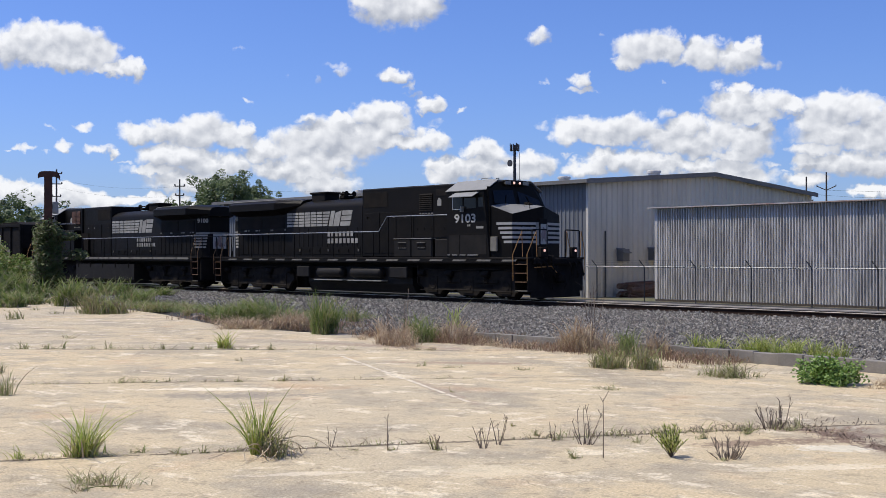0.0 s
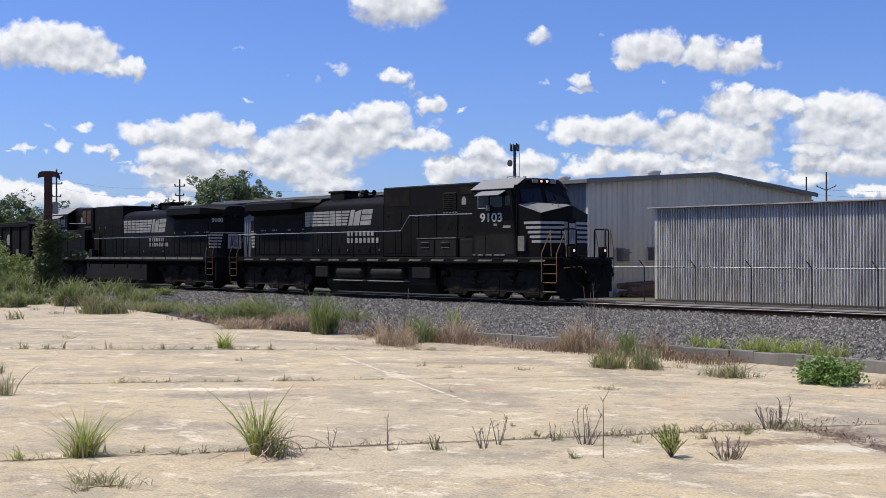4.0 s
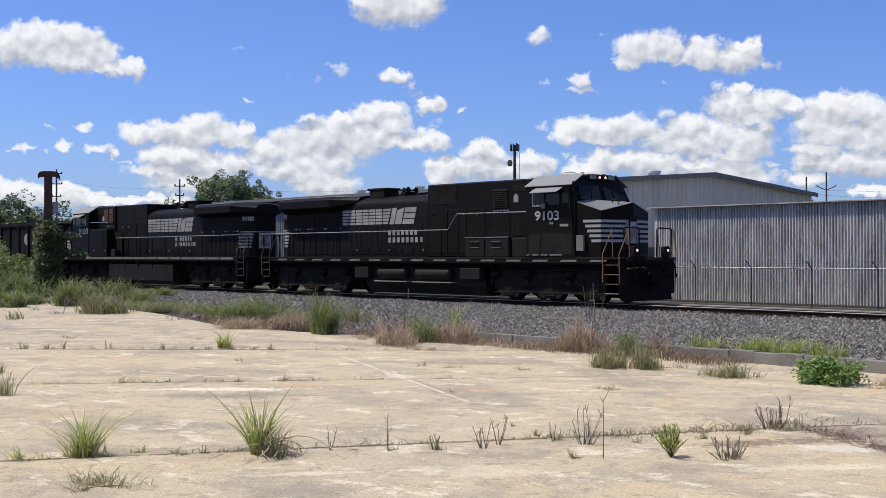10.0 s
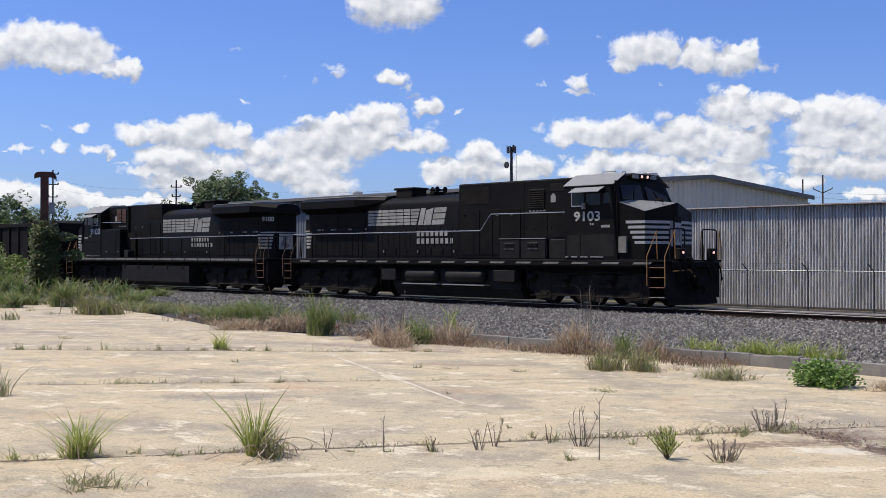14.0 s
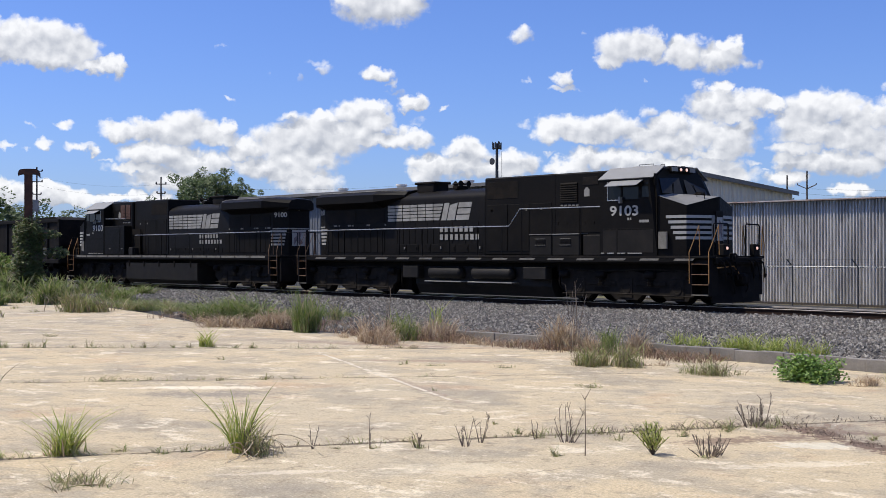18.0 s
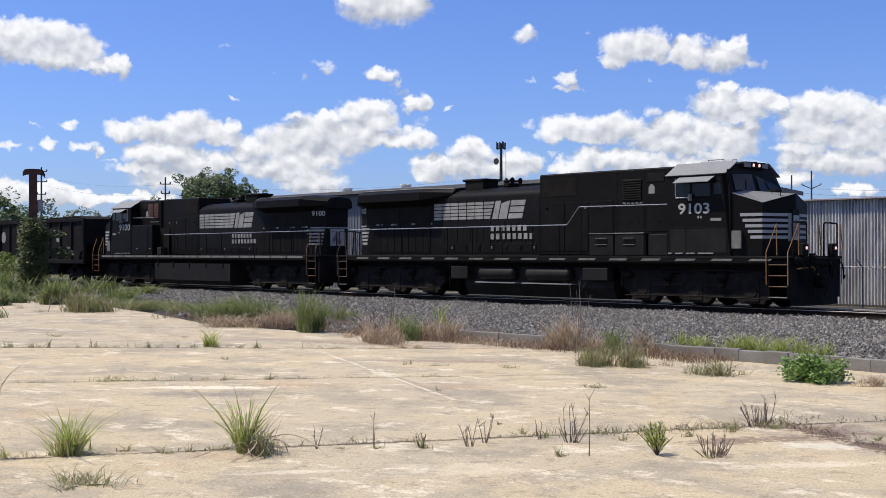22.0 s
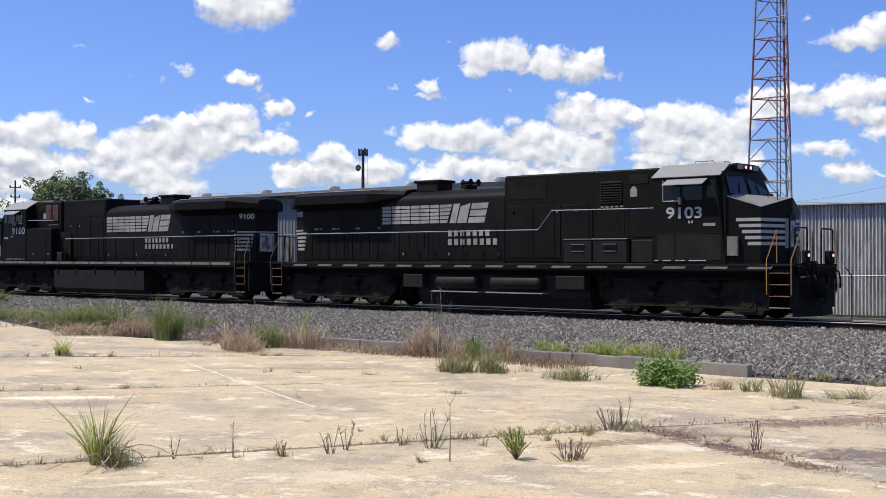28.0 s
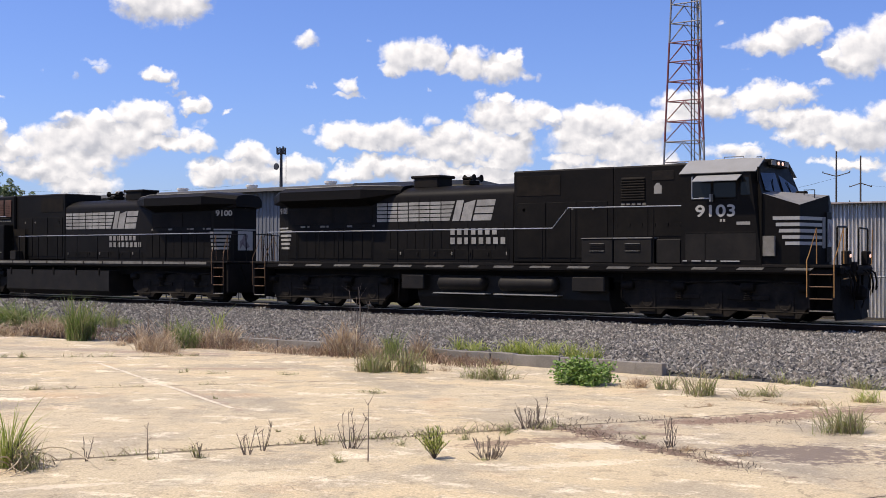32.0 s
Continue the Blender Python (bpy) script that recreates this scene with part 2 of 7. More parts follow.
    tint.inputs["B"].default_value = (1.07, 1.07, 1.08, 1)
    blue = nt.nodes.new("ShaderNodeBackground")
    blue.inputs["Strength"].default_value = SKY_LIGHT
    deep = nt.nodes.new("ShaderNodeMix")
    deep.data_type, deep.blend_type = "RGBA", "MULTIPLY"
    deep.inputs["Factor"].default_value = 1.0
    deep.inputs["B"].default_value = (0.76, 0.95, 1.56, 1)
    nt.links.new(sky.outputs[0], deep.inputs["A"])
    nt.links.new(deep.outputs["Result"], blue.inputs["Color"])
    bright = nt.nodes.new("ShaderNodeBackground")
    bright.inputs["Strength"].default_value = CLOUD_LIGHT
    nt.links.new(tint.outputs["Result"], bright.inputs["Color"])
    mix = nt.nodes.new("ShaderNodeMixShader")
    nt.links.new(math_("MULTIPLY", cover.outputs[0], 0.97), mix.inputs[0])
    nt.links.new(blue.outputs[0], mix.inputs[1])
    nt.links.new(bright.outputs[0], mix.inputs[2])
    out = nt.nodes.new("ShaderNodeOutputWorld")
    nt.links.new(mix.outputs[0], out.inputs["Surface"])


SKY_LIGHT, CLOUD_LIGHT = 0.091, 0.885
build_world()
sun = new("sun", bpy.data.lights.new("sun", "SUN"))
sun.data.energy, sun.data.angle, sun.data.color = 4.6, radians(0.6), (1.0, 0.935, 0.82)
sun.matrix_world = look(SUN_FROM * 60, (0, 0, 0))
scene.view_settings.exposure = 0.0

# ---- materials ----
def surface(name, base, rough=0.8, metal=0.0, var=0.2, scale=2.0, fine=40.0, bump=0.15, other=None, amount=0.5, spread=0.15,
            island=None, piece=0.0, stretch=(1, 1, 1), spec=0.5, leaf=0.0):
    """A principled surface: base colour, broad stains towards other, fine grain, relief; island or piece: variation from blade to blade or piece to piece."""
    m = bpy.data.materials.new(name)
    m.use_nodes = True
    nt = m.node_tree
    p = nt.nodes["Principled BSDF"]
    p.inputs["Roughness"].default_value, p.inputs["Metallic"].default_value = rough, metal
    p.inputs["Specular IOR Level"].default_value = spec
    co = nt.nodes.new("ShaderNodeTexCoord")
    mp = nt.nodes.new("ShaderNodeMapping")
    mp.inputs["Scale"].default_value = stretch
    nt.links.new(co.outputs["Object"], mp.inputs[0])
    if piece:
        where = nt.nodes.new("ShaderNodeObjectInfo")
        shift = nt.nodes.new("ShaderNodeVectorMath")
        nt.links.new(co.outputs["Object"], shift.inputs[0])
        nt.links.new(where.outputs["Location"], shift.inputs[1])
        nt.links.new(shift.outputs[0], mp.inputs[0])

    def noise_(s, detail, r=0.6):
        n = nt.nodes.new("ShaderNodeTexNoise")
        n.inputs["Scale"].default_value, n.inputs["Detail"].default_value, n.inputs["Roughness"].default_value = s, detail, r
        nt.links.new(mp.outputs[0], n.inputs["Vector"])
        return n.outputs["Fac"]

    def mix_(kind, fac, a, b):
        n = nt.nodes.new("ShaderNodeMix")
        n.data_type, n.blend_type = "RGBA", kind
        for key, v in (("Factor", fac), ("A", a), ("B", b)):
            if isinstance(v, (tuple, float, int)):
                n.inputs[key].default_value = (*v, 1) if isinstance(v, tuple) else v
            else:
                nt.links.new(v, n.inputs[key])
        return n.outputs["Result"]

    def range_(v, a, b, c, d):
        n = nt.nodes.new("ShaderNodeMapRange")
        for i, x in enumerate((a, b, c, d)):
            n.inputs[i + 1].default_value = x
        nt.links.new(v, n.inputs[0])
        return n.outputs[0]

    stain = range_(noise_(scale, 6), 0.5 - spread, 0.5 + spread, 0, 1)
    if other is None:
        other = tuple(c * (1 - var) for c in base)
        amount = 1.0
    col = mix_("MIX", range_(stain, 0, 1, 0, amount), base, other)
    if island is not None:
        geo = nt.nodes.new("ShaderNodeNewGeometry")
        ramp = nt.nodes.new("ShaderNodeValToRGB")
        ramp.color_ramp.elements[0].color = (*island[0], 1)
        ramp.color_ramp.elements[1].color = (*island[-1], 1)
        for i, c in enumerate(island[1:-1]):
            ramp.color_ramp.elements.new((i + 1) / (len(island) - 1)).color = (*c, 1)
        nt.links.new(geo.outputs["Random Per Island"], ramp.inputs[0])
        col = mix_("MIX", 0.85, col, ramp.outputs[0])
    grain = noise_(fine, 3)
    col = mix_("MULTIPLY", 1.0, col, mix_("MIX", grain, (1 - var * 1.4,) * 3, (1 + var * 0.8,) * 3))
    if piece:
        info = nt.nodes.new("ShaderNodeObjectInfo")
        col = mix_("MULTIPLY", 1.0, col, mix_("MIX", info.outputs["Random"], (1 - piece,) * 3, (1 + piece * 0.5,) * 3))
    nt.links.new(col, p.inputs["Base Color"])
    nt.links.new(range_(grain, 0.2, 0.8, max(rough - 0.12, 0.03), min(rough + 0.12, 1.0)), p.inputs["Roughness"])
    if bump:
        b = nt.nodes.new("ShaderNodeBump")
        b.inputs["Strength"].default_value = bump
        b.inputs["Distance"].default_value = 0.02
        nt.links.new(grain, b.inputs["Height"])
        nt.links.new(b.outputs[0], p.inputs["Normal"])
    if leaf:
        tr = nt.nodes.new("ShaderNodeBsdfTranslucent")
        nt.links.new(col, tr.inputs["Color"])
        both = nt.nodes.new("ShaderNodeMixShader")
        both.inputs[0].default_value = leaf
        nt.links.new(p.outputs[0], both.inputs[1])
        nt.links.new(tr.outputs[0], both.inputs[2])
        nt.links.new(both.outputs[0], nt.nodes["Material Output"].inputs["Surface"])
    return m


def glow(name, color, strength):
    m = bpy.data.materials.new(name)
    m.use_nodes = True
    p = m.node_tree.nodes["Principled BSDF"]
    p.inputs["Emission Color"].default_value = (*color, 1)
    p.inputs["Emission Strength"].default_value = strength
    return m


def concrete():
    m = bpy.data.materials.new("sunlit_old_concrete")
    m.use_nodes = True
    nt = m.node_tree
    p = nt.nodes["Principled BSDF"]
    co = nt.nodes.new("ShaderNodeTexCoord")

    def fbm(scale, detail, rough=0.62, squash=(1, 1, 1), shift=0.0):
        mp = nt.nodes.new("ShaderNodeMapping")
        mp.inputs["Scale"].default_value = squash
        mp.inputs["Location"].default_value = (shift, shift, 0)
        mp.inputs["Rotation"].default_value = (0, 0, radians(-26))
        nt.links.new(co.outputs["Object"], mp.inputs[0])
        n = nt.nodes.new("ShaderNodeTexNoise")
        n.inputs["Scale"].default_value, n.inputs["Detail"].default_value, n.inputs["Roughness"].default_value = scale, detail, rough
        nt.links.new(mp.outputs[0], n.inputs["Vector"])
        return n.outputs["Fac"]

    def ramp(v, a, b, c=0.0, d=1.0):
        n = nt.nodes.new("ShaderNodeMapRange")
        n.interpolation_type = "SMOOTHSTEP"
        for i, x in enumerate((a, b, c, d)):
            n.inputs[i + 1].default_value = x
        nt.links.new(v, n.inputs[0])
        return n.outputs[0]

    def mix(fac, a, b, kind="MIX"):
        n = nt.nodes.new("ShaderNodeMix")
        n.data_type, n.blend_type = "RGBA", kind
        for key, v in (("Factor", fac), ("A", a), ("B", b)):
            if isinstance(v, (tuple, float)):
                n.inputs[key].default_value = (*v, 1) if isinstance(v, tuple) else v
            else:
                nt.links.new(v, n.inputs[key])
        return n.outputs["Result"]

    col = mix(ramp(fbm(0.22, 4), 0.35, 0.65), (0.645, 0.520, 0.335), (0.585, 0.490, 0.340))
    col = mix(ramp(fbm(0.7, 8, 0.68, (1, 1, 1), 7), 0.48, 0.60, 0, 0.62), col, (0.40, 0.345, 0.265))
    col = mix(ramp(fbm(0.3, 8, 0.66, (1, 1.4, 1), 21), 0.52, 0.62, 0, 0.55), col, (0.33, 0.29, 0.23))
    col = mix(ramp(fbm(1.1, 9, 0.72, (1, 1.3, 1), 40), 0.545, 0.62, 0, 0.75), col, (0.86, 0.755, 0.57))
    col = mix(ramp(fbm(3.6, 9, 0.74, (1, 1, 1), 3), 0.535, 0.62, 0, 0.62), col, (0.34, 0.275, 0.19))
    col = mix(ramp(fbm(0.5, 6, 0.6, (1, 1, 1), 60), 0.57, 0.70, 0, 0.42), col, (0.58, 0.38, 0.225))
    col = mix(ramp(fbm(7.0, 7, 0.75, (1, 1, 1), 14), 0.57, 0.65, 0, 0.5), col, (0.84, 0.74, 0.56))
    col = mix(ramp(fbm(12.0, 6, 0.72, (1, 1, 1), 33), 0.58, 0.66, 0, 0.65), col, (0.24, 0.19, 0.135))
    grit = fbm(34, 5, 0.75)
    col = mix(1.0, col, mix(ramp(grit, 0.3, 0.7), (0.66, 0.655, 0.64), (1.10, 1.10, 1.08)), "MULTIPLY")
    # stains and worn places on the slab
    sep = nt.nodes.new("ShaderNodeSeparateXYZ")
    nt.links.new(co.outputs["Object"], sep.inputs[0])
    ragged = fbm(1.6, 9, 0.72, (1, 1, 1), 55)
    crumb = fbm(9.0, 6, 0.7, (1, 1, 1), 81)

    def calc(op, a, b):
        n = nt.nodes.new("ShaderNodeMath")
        n.operation = op
        for i, v in enumerate((a, b)):
            if isinstance(v, (int, float)):
                n.inputs[i].default_value = v
            else:
                nt.links.new(v, n.inputs[i])
        return n.outputs[0]

    def stain(col, x, y, rx, ry, turn, colour, amount):
        c, s = math.cos(radians(turn)), math.sin(radians(turn))
        dx, dy = calc("SUBTRACT", sep.outputs[0], x), calc("SUBTRACT", sep.outputs[1], y)
        u = calc("ADD", calc("MULTIPLY", dx, c / rx), calc("MULTIPLY", dy, s / rx))
        v = calc("ADD", calc("MULTIPLY", dx, -s / ry), calc("MULTIPLY", dy, c / ry))
        far = calc("ADD", calc("MULTIPLY", u, u), calc("MULTIPLY", v, v))
        edge = calc("ADD", calc("MULTIPLY", calc("SUBTRACT", ragged, 0.5), 7.0), calc("MULTIPLY", calc("SUBTRACT", crumb, 0.5), 7.5))
        return mix(ramp(calc("ADD", calc("SUBTRACT", 1.0, far), edge), -0.45, 0.7, 0, amount), col, colour)

    col = stain(col, -4.5, 12.85, 1.05, 0.62, 30, (0.165, 0.125, 0.105), 0.85)
    col = stain(col, -6.1, 15.3, 2.0, 0.34, 60, (0.24, 0.155, 0.11), 0.85)
    col = stain(col, -5.1, 17.0, 1.3, 0.4, 45, (0.28, 0.18, 0.13), 0.75)
    col = stain(col, -7.3, 12.75, 1.0, 0.2, 20, (0.24, 0.17, 0.125), 0.8)
    col = stain(col, -6.7, 11.75, 0.42, 0.2, 55, (0.70, 0.68, 0.57), 0.5)
    col = stain(col, -16.1, 9.85, 1.2, 0.2, 50, (0.80, 0.71, 0.54), 0.85)
    col = stain(col, -15.2, 9.6, 1.0, 0.4, 45, (0.24, 0.21, 0.175), 0.6)
    col = stain(col, -9.3, 6.7, 0.9, 0.09, 58, (0.82, 0.72, 0.55), 0.45)
    col = stain(col, -8.3, 7.9, 0.8, 0.3, 50, (0.80, 0.70, 0.50), 0.35)
    col = stain(col, -6.2, 10.6, 0.9, 0.14, 58, (0.80, 0.71, 0.54), 0.45)
    col = stain(col, -13.6, 12.2, 1.6, 0.12, -25, (0.33, 0.25, 0.19), 0.6)
    col = stain(col, -17.0, 15.5, 1.4, 0.2, 40, (0.30, 0.20, 0.15), 0.6)
    col = stain(col, -21.5, 17.2, 2.4, 0.35, 20, (0.31, 0.22, 0.17), 0.6)
    # dirt along the joints
    col = stain(col, -9.95, 8.7, 8.5, 0.06, 62.6, (0.15, 0.115, 0.08), 0.75)
    col = stain(col, -16.97, 10.56, 7.0, 0.05, 55.2, (0.24, 0.19, 0.13), 0.5)
    col = stain(col, -23.8, 12.9, 8.5, 0.09, 45.4, (0.14, 0.11, 0.075), 0.85)
    col = stain(col, -6.4, 12.2, 1.9, 0.2, -24.5, (0.17, 0.11, 0.08), 0.9)
    col = stain(col, -7.4, 11.6, 0.9, 0.22, 62.6, (0.22, 0.15, 0.105), 0.8)
    # hairline cracks
    warp = nt.nodes.new("ShaderNodeVectorMath")
    warp.operation = "MULTIPLY_ADD"
    w = nt.nodes.new("ShaderNodeTexNoise")
    w.inputs["Scale"].default_value, w.inputs["Detail"].default_value = 0.9, 6
    nt.links.new(co.outputs["Object"], w.inputs["Vector"])
    nt.links.new(w.outputs["Color"], warp.inputs[0])
    warp.inputs[1].default_value = (1.4, 1.4, 0)
    nt.links.new(co.outputs["Object"], warp.inputs[2])
    v = nt.nodes.new("ShaderNodeTexVoronoi")
    v.feature = "DISTANCE_TO_EDGE"
    v.inputs["Scale"].default_value = 0.21
    nt.links.new(warp.outputs[0], v.inputs["Vector"])
    crack = ramp(v.outputs["Distance"], 0.0008, 0.0026, 0.45, 0)
    n2 = nt.nodes.new("ShaderNodeMath")
    n2.operation = "MULTIPLY"
    nt.links.new(crack, n2.inputs[0])
    nt.links.new(ramp(fbm(0.4, 3, 0.5, (1, 1, 1), 90), 0.45, 0.6), n2.inputs[1])
    col = mix(n2.outputs[0], col, (0.12, 0.095, 0.07))
    info = nt.nodes.new("ShaderNodeObjectInfo")
    col = mix(1.0, col, mix(info.outputs["Random"], (0.94, 0.94, 0.95), (1.04, 1.03, 1.0)), "MULTIPLY")
    nt.links.new(col, p.inputs["Base Color"])
    p.inputs["Roughness"].default_value = 0.9
    p.inputs["Specular IOR Level"].default_value = 0.3
    b = nt.nodes.new("ShaderNodeBump")
    b.inputs["Strength"].default_value, b.inputs["Distance"].default_value = 0.7, 0.04
    nt.links.new(fbm(14, 8, 0.7), b.inputs["Height"])
    nt.links.new(b.outputs[0], p.inputs["Normal"])
    return m


CONCRETE = concrete()
OLD_PAINT = surface("worn_white_paint", (0.74, 0.65, 0.49), 0.85, var=0.25, scale=5, fine=50, other=(0.58, 0.49, 0.35), amount=0.9, spread=0.1)
JOINT = surface("joint_dirt", (0.07, 0.055, 0.04), 0.95, var=0.3, scale=3)
EARTH = surface("grassy_earth", (0.10, 0.11, 0.045), 0.95, var=0.3, scale=0.35, fine=9, bump=0.6, other=(0.2, 0.15, 0.09), amount=0.8)
GRAVEL_BED = surface("gravel_bed", (0.06, 0.057, 0.053), 0.95, var=0.5, scale=1.2, fine=26, bump=1.0)
STONE = surface("ballast_stone", (0.22, 0.21, 0.20), 0.9, var=0.2, scale=2, fine=30, bump=0.3,
                island=((0.030, 0.027, 0.022), (0.105, 0.094, 0.078), (0.165, 0.150, 0.125), (0.40, 0.365, 0.305), (0.145, 0.116, 0.087), (0.066, 0.060, 0.050)))
BLOCK = surface("grey_concrete_block", (0.25, 0.225, 0.19), 0.92, var=0.25, scale=2.5, fine=35, bump=0.5, other=(0.15, 0.135, 0.11), amount=0.7, piece=0.06)
STEEL_RAIL = surface("brown_rail_steel", (0.035, 0.022, 0.016), 0.9, 0.0, spec=0.08, var=0.3, scale=4)
RAIL_TOP = surface("polished_rail_head", (0.50, 0.43, 0.35), 0.55, 0.7, var=0.08, scale=3, bump=0.02)
SLEEPER = surface("weathered_sleeper", (0.07, 0.055, 0.042), 0.92, var=0.35, scale=3, fine=20, bump=0.5, piece=0.25)
PAINT_BLACK = surface("black_locomotive_paint", (0.0086, 0.0076, 0.0065), 0.5, var=0.3, scale=0.9, fine=9, bump=0.05, other=(0.0130, 0.0108, 0.0088), amount=0.7, spread=0.13, spec=0.07)
PAINT_WORN = surface("dusty_door_paint", (0.0088, 0.0078, 0.0068), 0.6, var=0.35, scale=1.3, fine=8, bump=0.06, other=(0.0145, 0.0122, 0.0098), amount=0.75, spread=0.12, spec=0.07)
BOX_DUST = surface("dust_coated_black_steel", (0.0135, 0.0122, 0.0108), 0.7, var=0.3, scale=1.4, fine=10, bump=0.06, other=(0.024, 0.0205, 0.0170), amount=0.8, spread=0.14, spec=0.12)
FRAME_DUST = surface("dusty_truck_casting", (0.0165, 0.0138, 0.0110), 0.85, var=0.35, scale=2.5, fine=14, bump=0.25, other=(0.033, 0.026, 0.0195), amount=0.8, spread=0.12, spec=0.1)
PAINT_DIRTY = surface("sooty_black_paint", (0.0095, 0.0088, 0.0082), 0.75, spec=0.1, var=0.35, scale=1.5, fine=12, bump=0.1, other=(0.022, 0.0172, 0.0135), amount=0.7, spread=0.12)
UNDER = surface("greasy_black_running_gear", (0.0095, 0.0080, 0.0064), 0.8, spec=0.1, var=0.35, scale=2.2, fine=14, bump=0.2, other=(0.020, 0.0152, 0.0112), amount=0.75, spread=0.12)
TANK_GREY = surface("dusty_dark_grey_tank", (0.0145, 0.0128, 0.0108), 0.6, spec=0.15, var=0.25, scale=1.6, fine=20, other=(0.028, 0.0232, 0.0180), amount=0.7)
# cab roof and awning: the sunlight on them is put into this grey
ROOF_GREY = surface("sunlit_tone_cab_roof", (0.24, 0.237, 0.225), 0.6, var=0.15, scale=2, fine=24, other=(0.19, 0.185, 0.17), amount=0.5)
# nose top: sunlight on its facets is put into this grey
NOSE_GREY = surface("sunlit_tone_nose_top", (0.20, 0.196, 0.187), 0.65, var=0.15, scale=2, fine=24, other=(0.14, 0.135, 0.12), amount=0.6)
WHITE = surface("dull_white_lettering", (0.42, 0.40, 0.355), 0.6, var=0.15, scale=3, fine=30, bump=0.03, other=(0.36, 0.34, 0.30), amount=0.5)
EMBLEM_WHITE = surface("grimy_white_marking", (0.37, 0.35, 0.305), 0.65, var=0.25, scale=1.6, fine=20, bump=0.03, other=(0.15, 0.14, 0.12), amount=0.6, spread=0.12)
EMBLEM_FADED = surface("faded_emblem_paint", (0.17, 0.12, 0.12), 0.7, var=0.3, scale=5, other=(0.3, 0.26, 0.26), amount=0.8)
LIGHT_GREY = surface("light_grey_panel", (0.29, 0.275, 0.24), 0.7, var=0.15, scale=4)
STRIPE_DIM = surface("dirty_sill_stripe", (0.23, 0.21, 0.17), 0.75, var=0.35, scale=3, other=(0.08, 0.07, 0.055), amount=0.6)
STEP_RUST = surface("orange_brown_worn_step", (0.17, 0.085, 0.035), 0.8, var=0.3, scale=5, other=(0.07, 0.04, 0.025), amount=0.7)
YELLOW_RAIL = surface("faded_orange_yellow_handrail", (0.44, 0.22, 0.055), 0.7, var=0.25, scale=6, other=(0.17, 0.08, 0.035), amount=0.6)
DIM_RAIL = surface("grimy_orange_brown_handrail", (0.16, 0.085, 0.035), 0.75, var=0.25, scale=6, other=(0.08, 0.045, 0.025), amount=0.6)
CHROME = surface("pale_handrail", (0.36, 0.36, 0.36), 0.45, 0.5, var=0.15, scale=6)
WINDOW_DARK = surface("dark_cab_glass", (0.008, 0.009, 0.01), 0.08, var=0.1, scale=1, bump=0.0, spec=0.22)
LAMP_WHITE = glow("lit_headlight", (1.0, 0.55, 0.36), 0.9)
RUST = surface("rusted_steel", (0.11, 0.045, 0.026), 0.85, var=0.35, scale=3, fine=24, bump=0.3, other=(0.05, 0.025, 0.02), amount=0.8)
RUST_ROOF = surface("rusting_sheet_roof", (0.50, 0.46, 0.42), 0.75, var=0.3, scale=0.9, fine=10, other=(0.26, 0.12, 0.075), amount=0.6, spread=0.10)
SHED_METAL = surface("weathered_galvanised_sheet", (0.60, 0.57, 0.515), 0.55, 0.0, var=0.16, scale=4.5, fine=16, bump=0.03, other=(0.24, 0.215, 0.185), amount=0.5, spread=0.06, piece=0.08, stretch=(1, 1, 0.16))
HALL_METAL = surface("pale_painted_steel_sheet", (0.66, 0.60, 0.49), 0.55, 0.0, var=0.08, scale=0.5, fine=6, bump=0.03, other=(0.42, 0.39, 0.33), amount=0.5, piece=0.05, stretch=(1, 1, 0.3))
# long side of the hall: its shade is put into a darker sheet colour
HALL_SIDE = surface("shade_toned_steel_sheet", (0.165, 0.168, 0.17), 0.6, 0.0, var=0.1, scale=0.5, fine=6, bump=0.03, other=(0.15, 0.15, 0.15), amount=0.5, piece=0.05, stretch=(1, 1, 0.3))
HALL_ROOF = surface("grey_ribbed_roof", (0.30, 0.29, 0.28), 0.6, 0.2, var=0.2, scale=0.8)
VENT_WHITE = surface("chalky_white_vent_sheet", (0.62, 0.60, 0.55), 0.7, var=0.15, scale=3, other=(0.40, 0.38, 0.34), amount=0.5)
TRIM_DARK = surface("grey_brown_roof_trim", (0.19, 0.18, 0.165), 0.7, var=0.2, scale=2)
GALV = surface("galvanised_pipe", (0.30, 0.30, 0.30), 0.5, 0.6, var=0.2, scale=5)
TOWER_RED = surface("faded_red_lattice", (0.22, 0.06, 0.06), 0.65, var=0.25, scale=2)
TOWER_WHITE = surface("faded_white_lattice", (0.24, 0.23, 0.24), 0.65, var=0.2, scale=2)
WOOD_POLE = surface("weathered_pole_timber", (0.10, 0.08, 0.065), 0.9, var=0.3, scale=3, fine=20, stretch=(1, 1, 0.1))
DARK_METAL = surface("dark_mast_steel", (0.06, 0.06, 0.065), 0.6, 0.4, var=0.2, scale=3)
BARK = surface("tree_bark", (0.09, 0.07, 0.05), 0.95, var=0.35, scale=3, fine=20, bump=0.6)
LEAF = surface("tree_leaves", (0.05, 0.085, 0.025), 0.6, var=0.2, scale=0.5, bump=0, leaf=0.3, island=((0.055, 0.088, 0.03), (0.105, 0.155, 0.05), (0.17, 0.215, 0.08)))
VINE = surface("vine_leaves", (0.05, 0.09, 0.02), 0.6, var=0.2, scale=2, bump=0, leaf=0.35, island=((0.08, 0.14, 0.028), (0.16, 0.24, 0.05), (0.25, 0.30, 0.085), (0.20, 0.15, 0.07)))
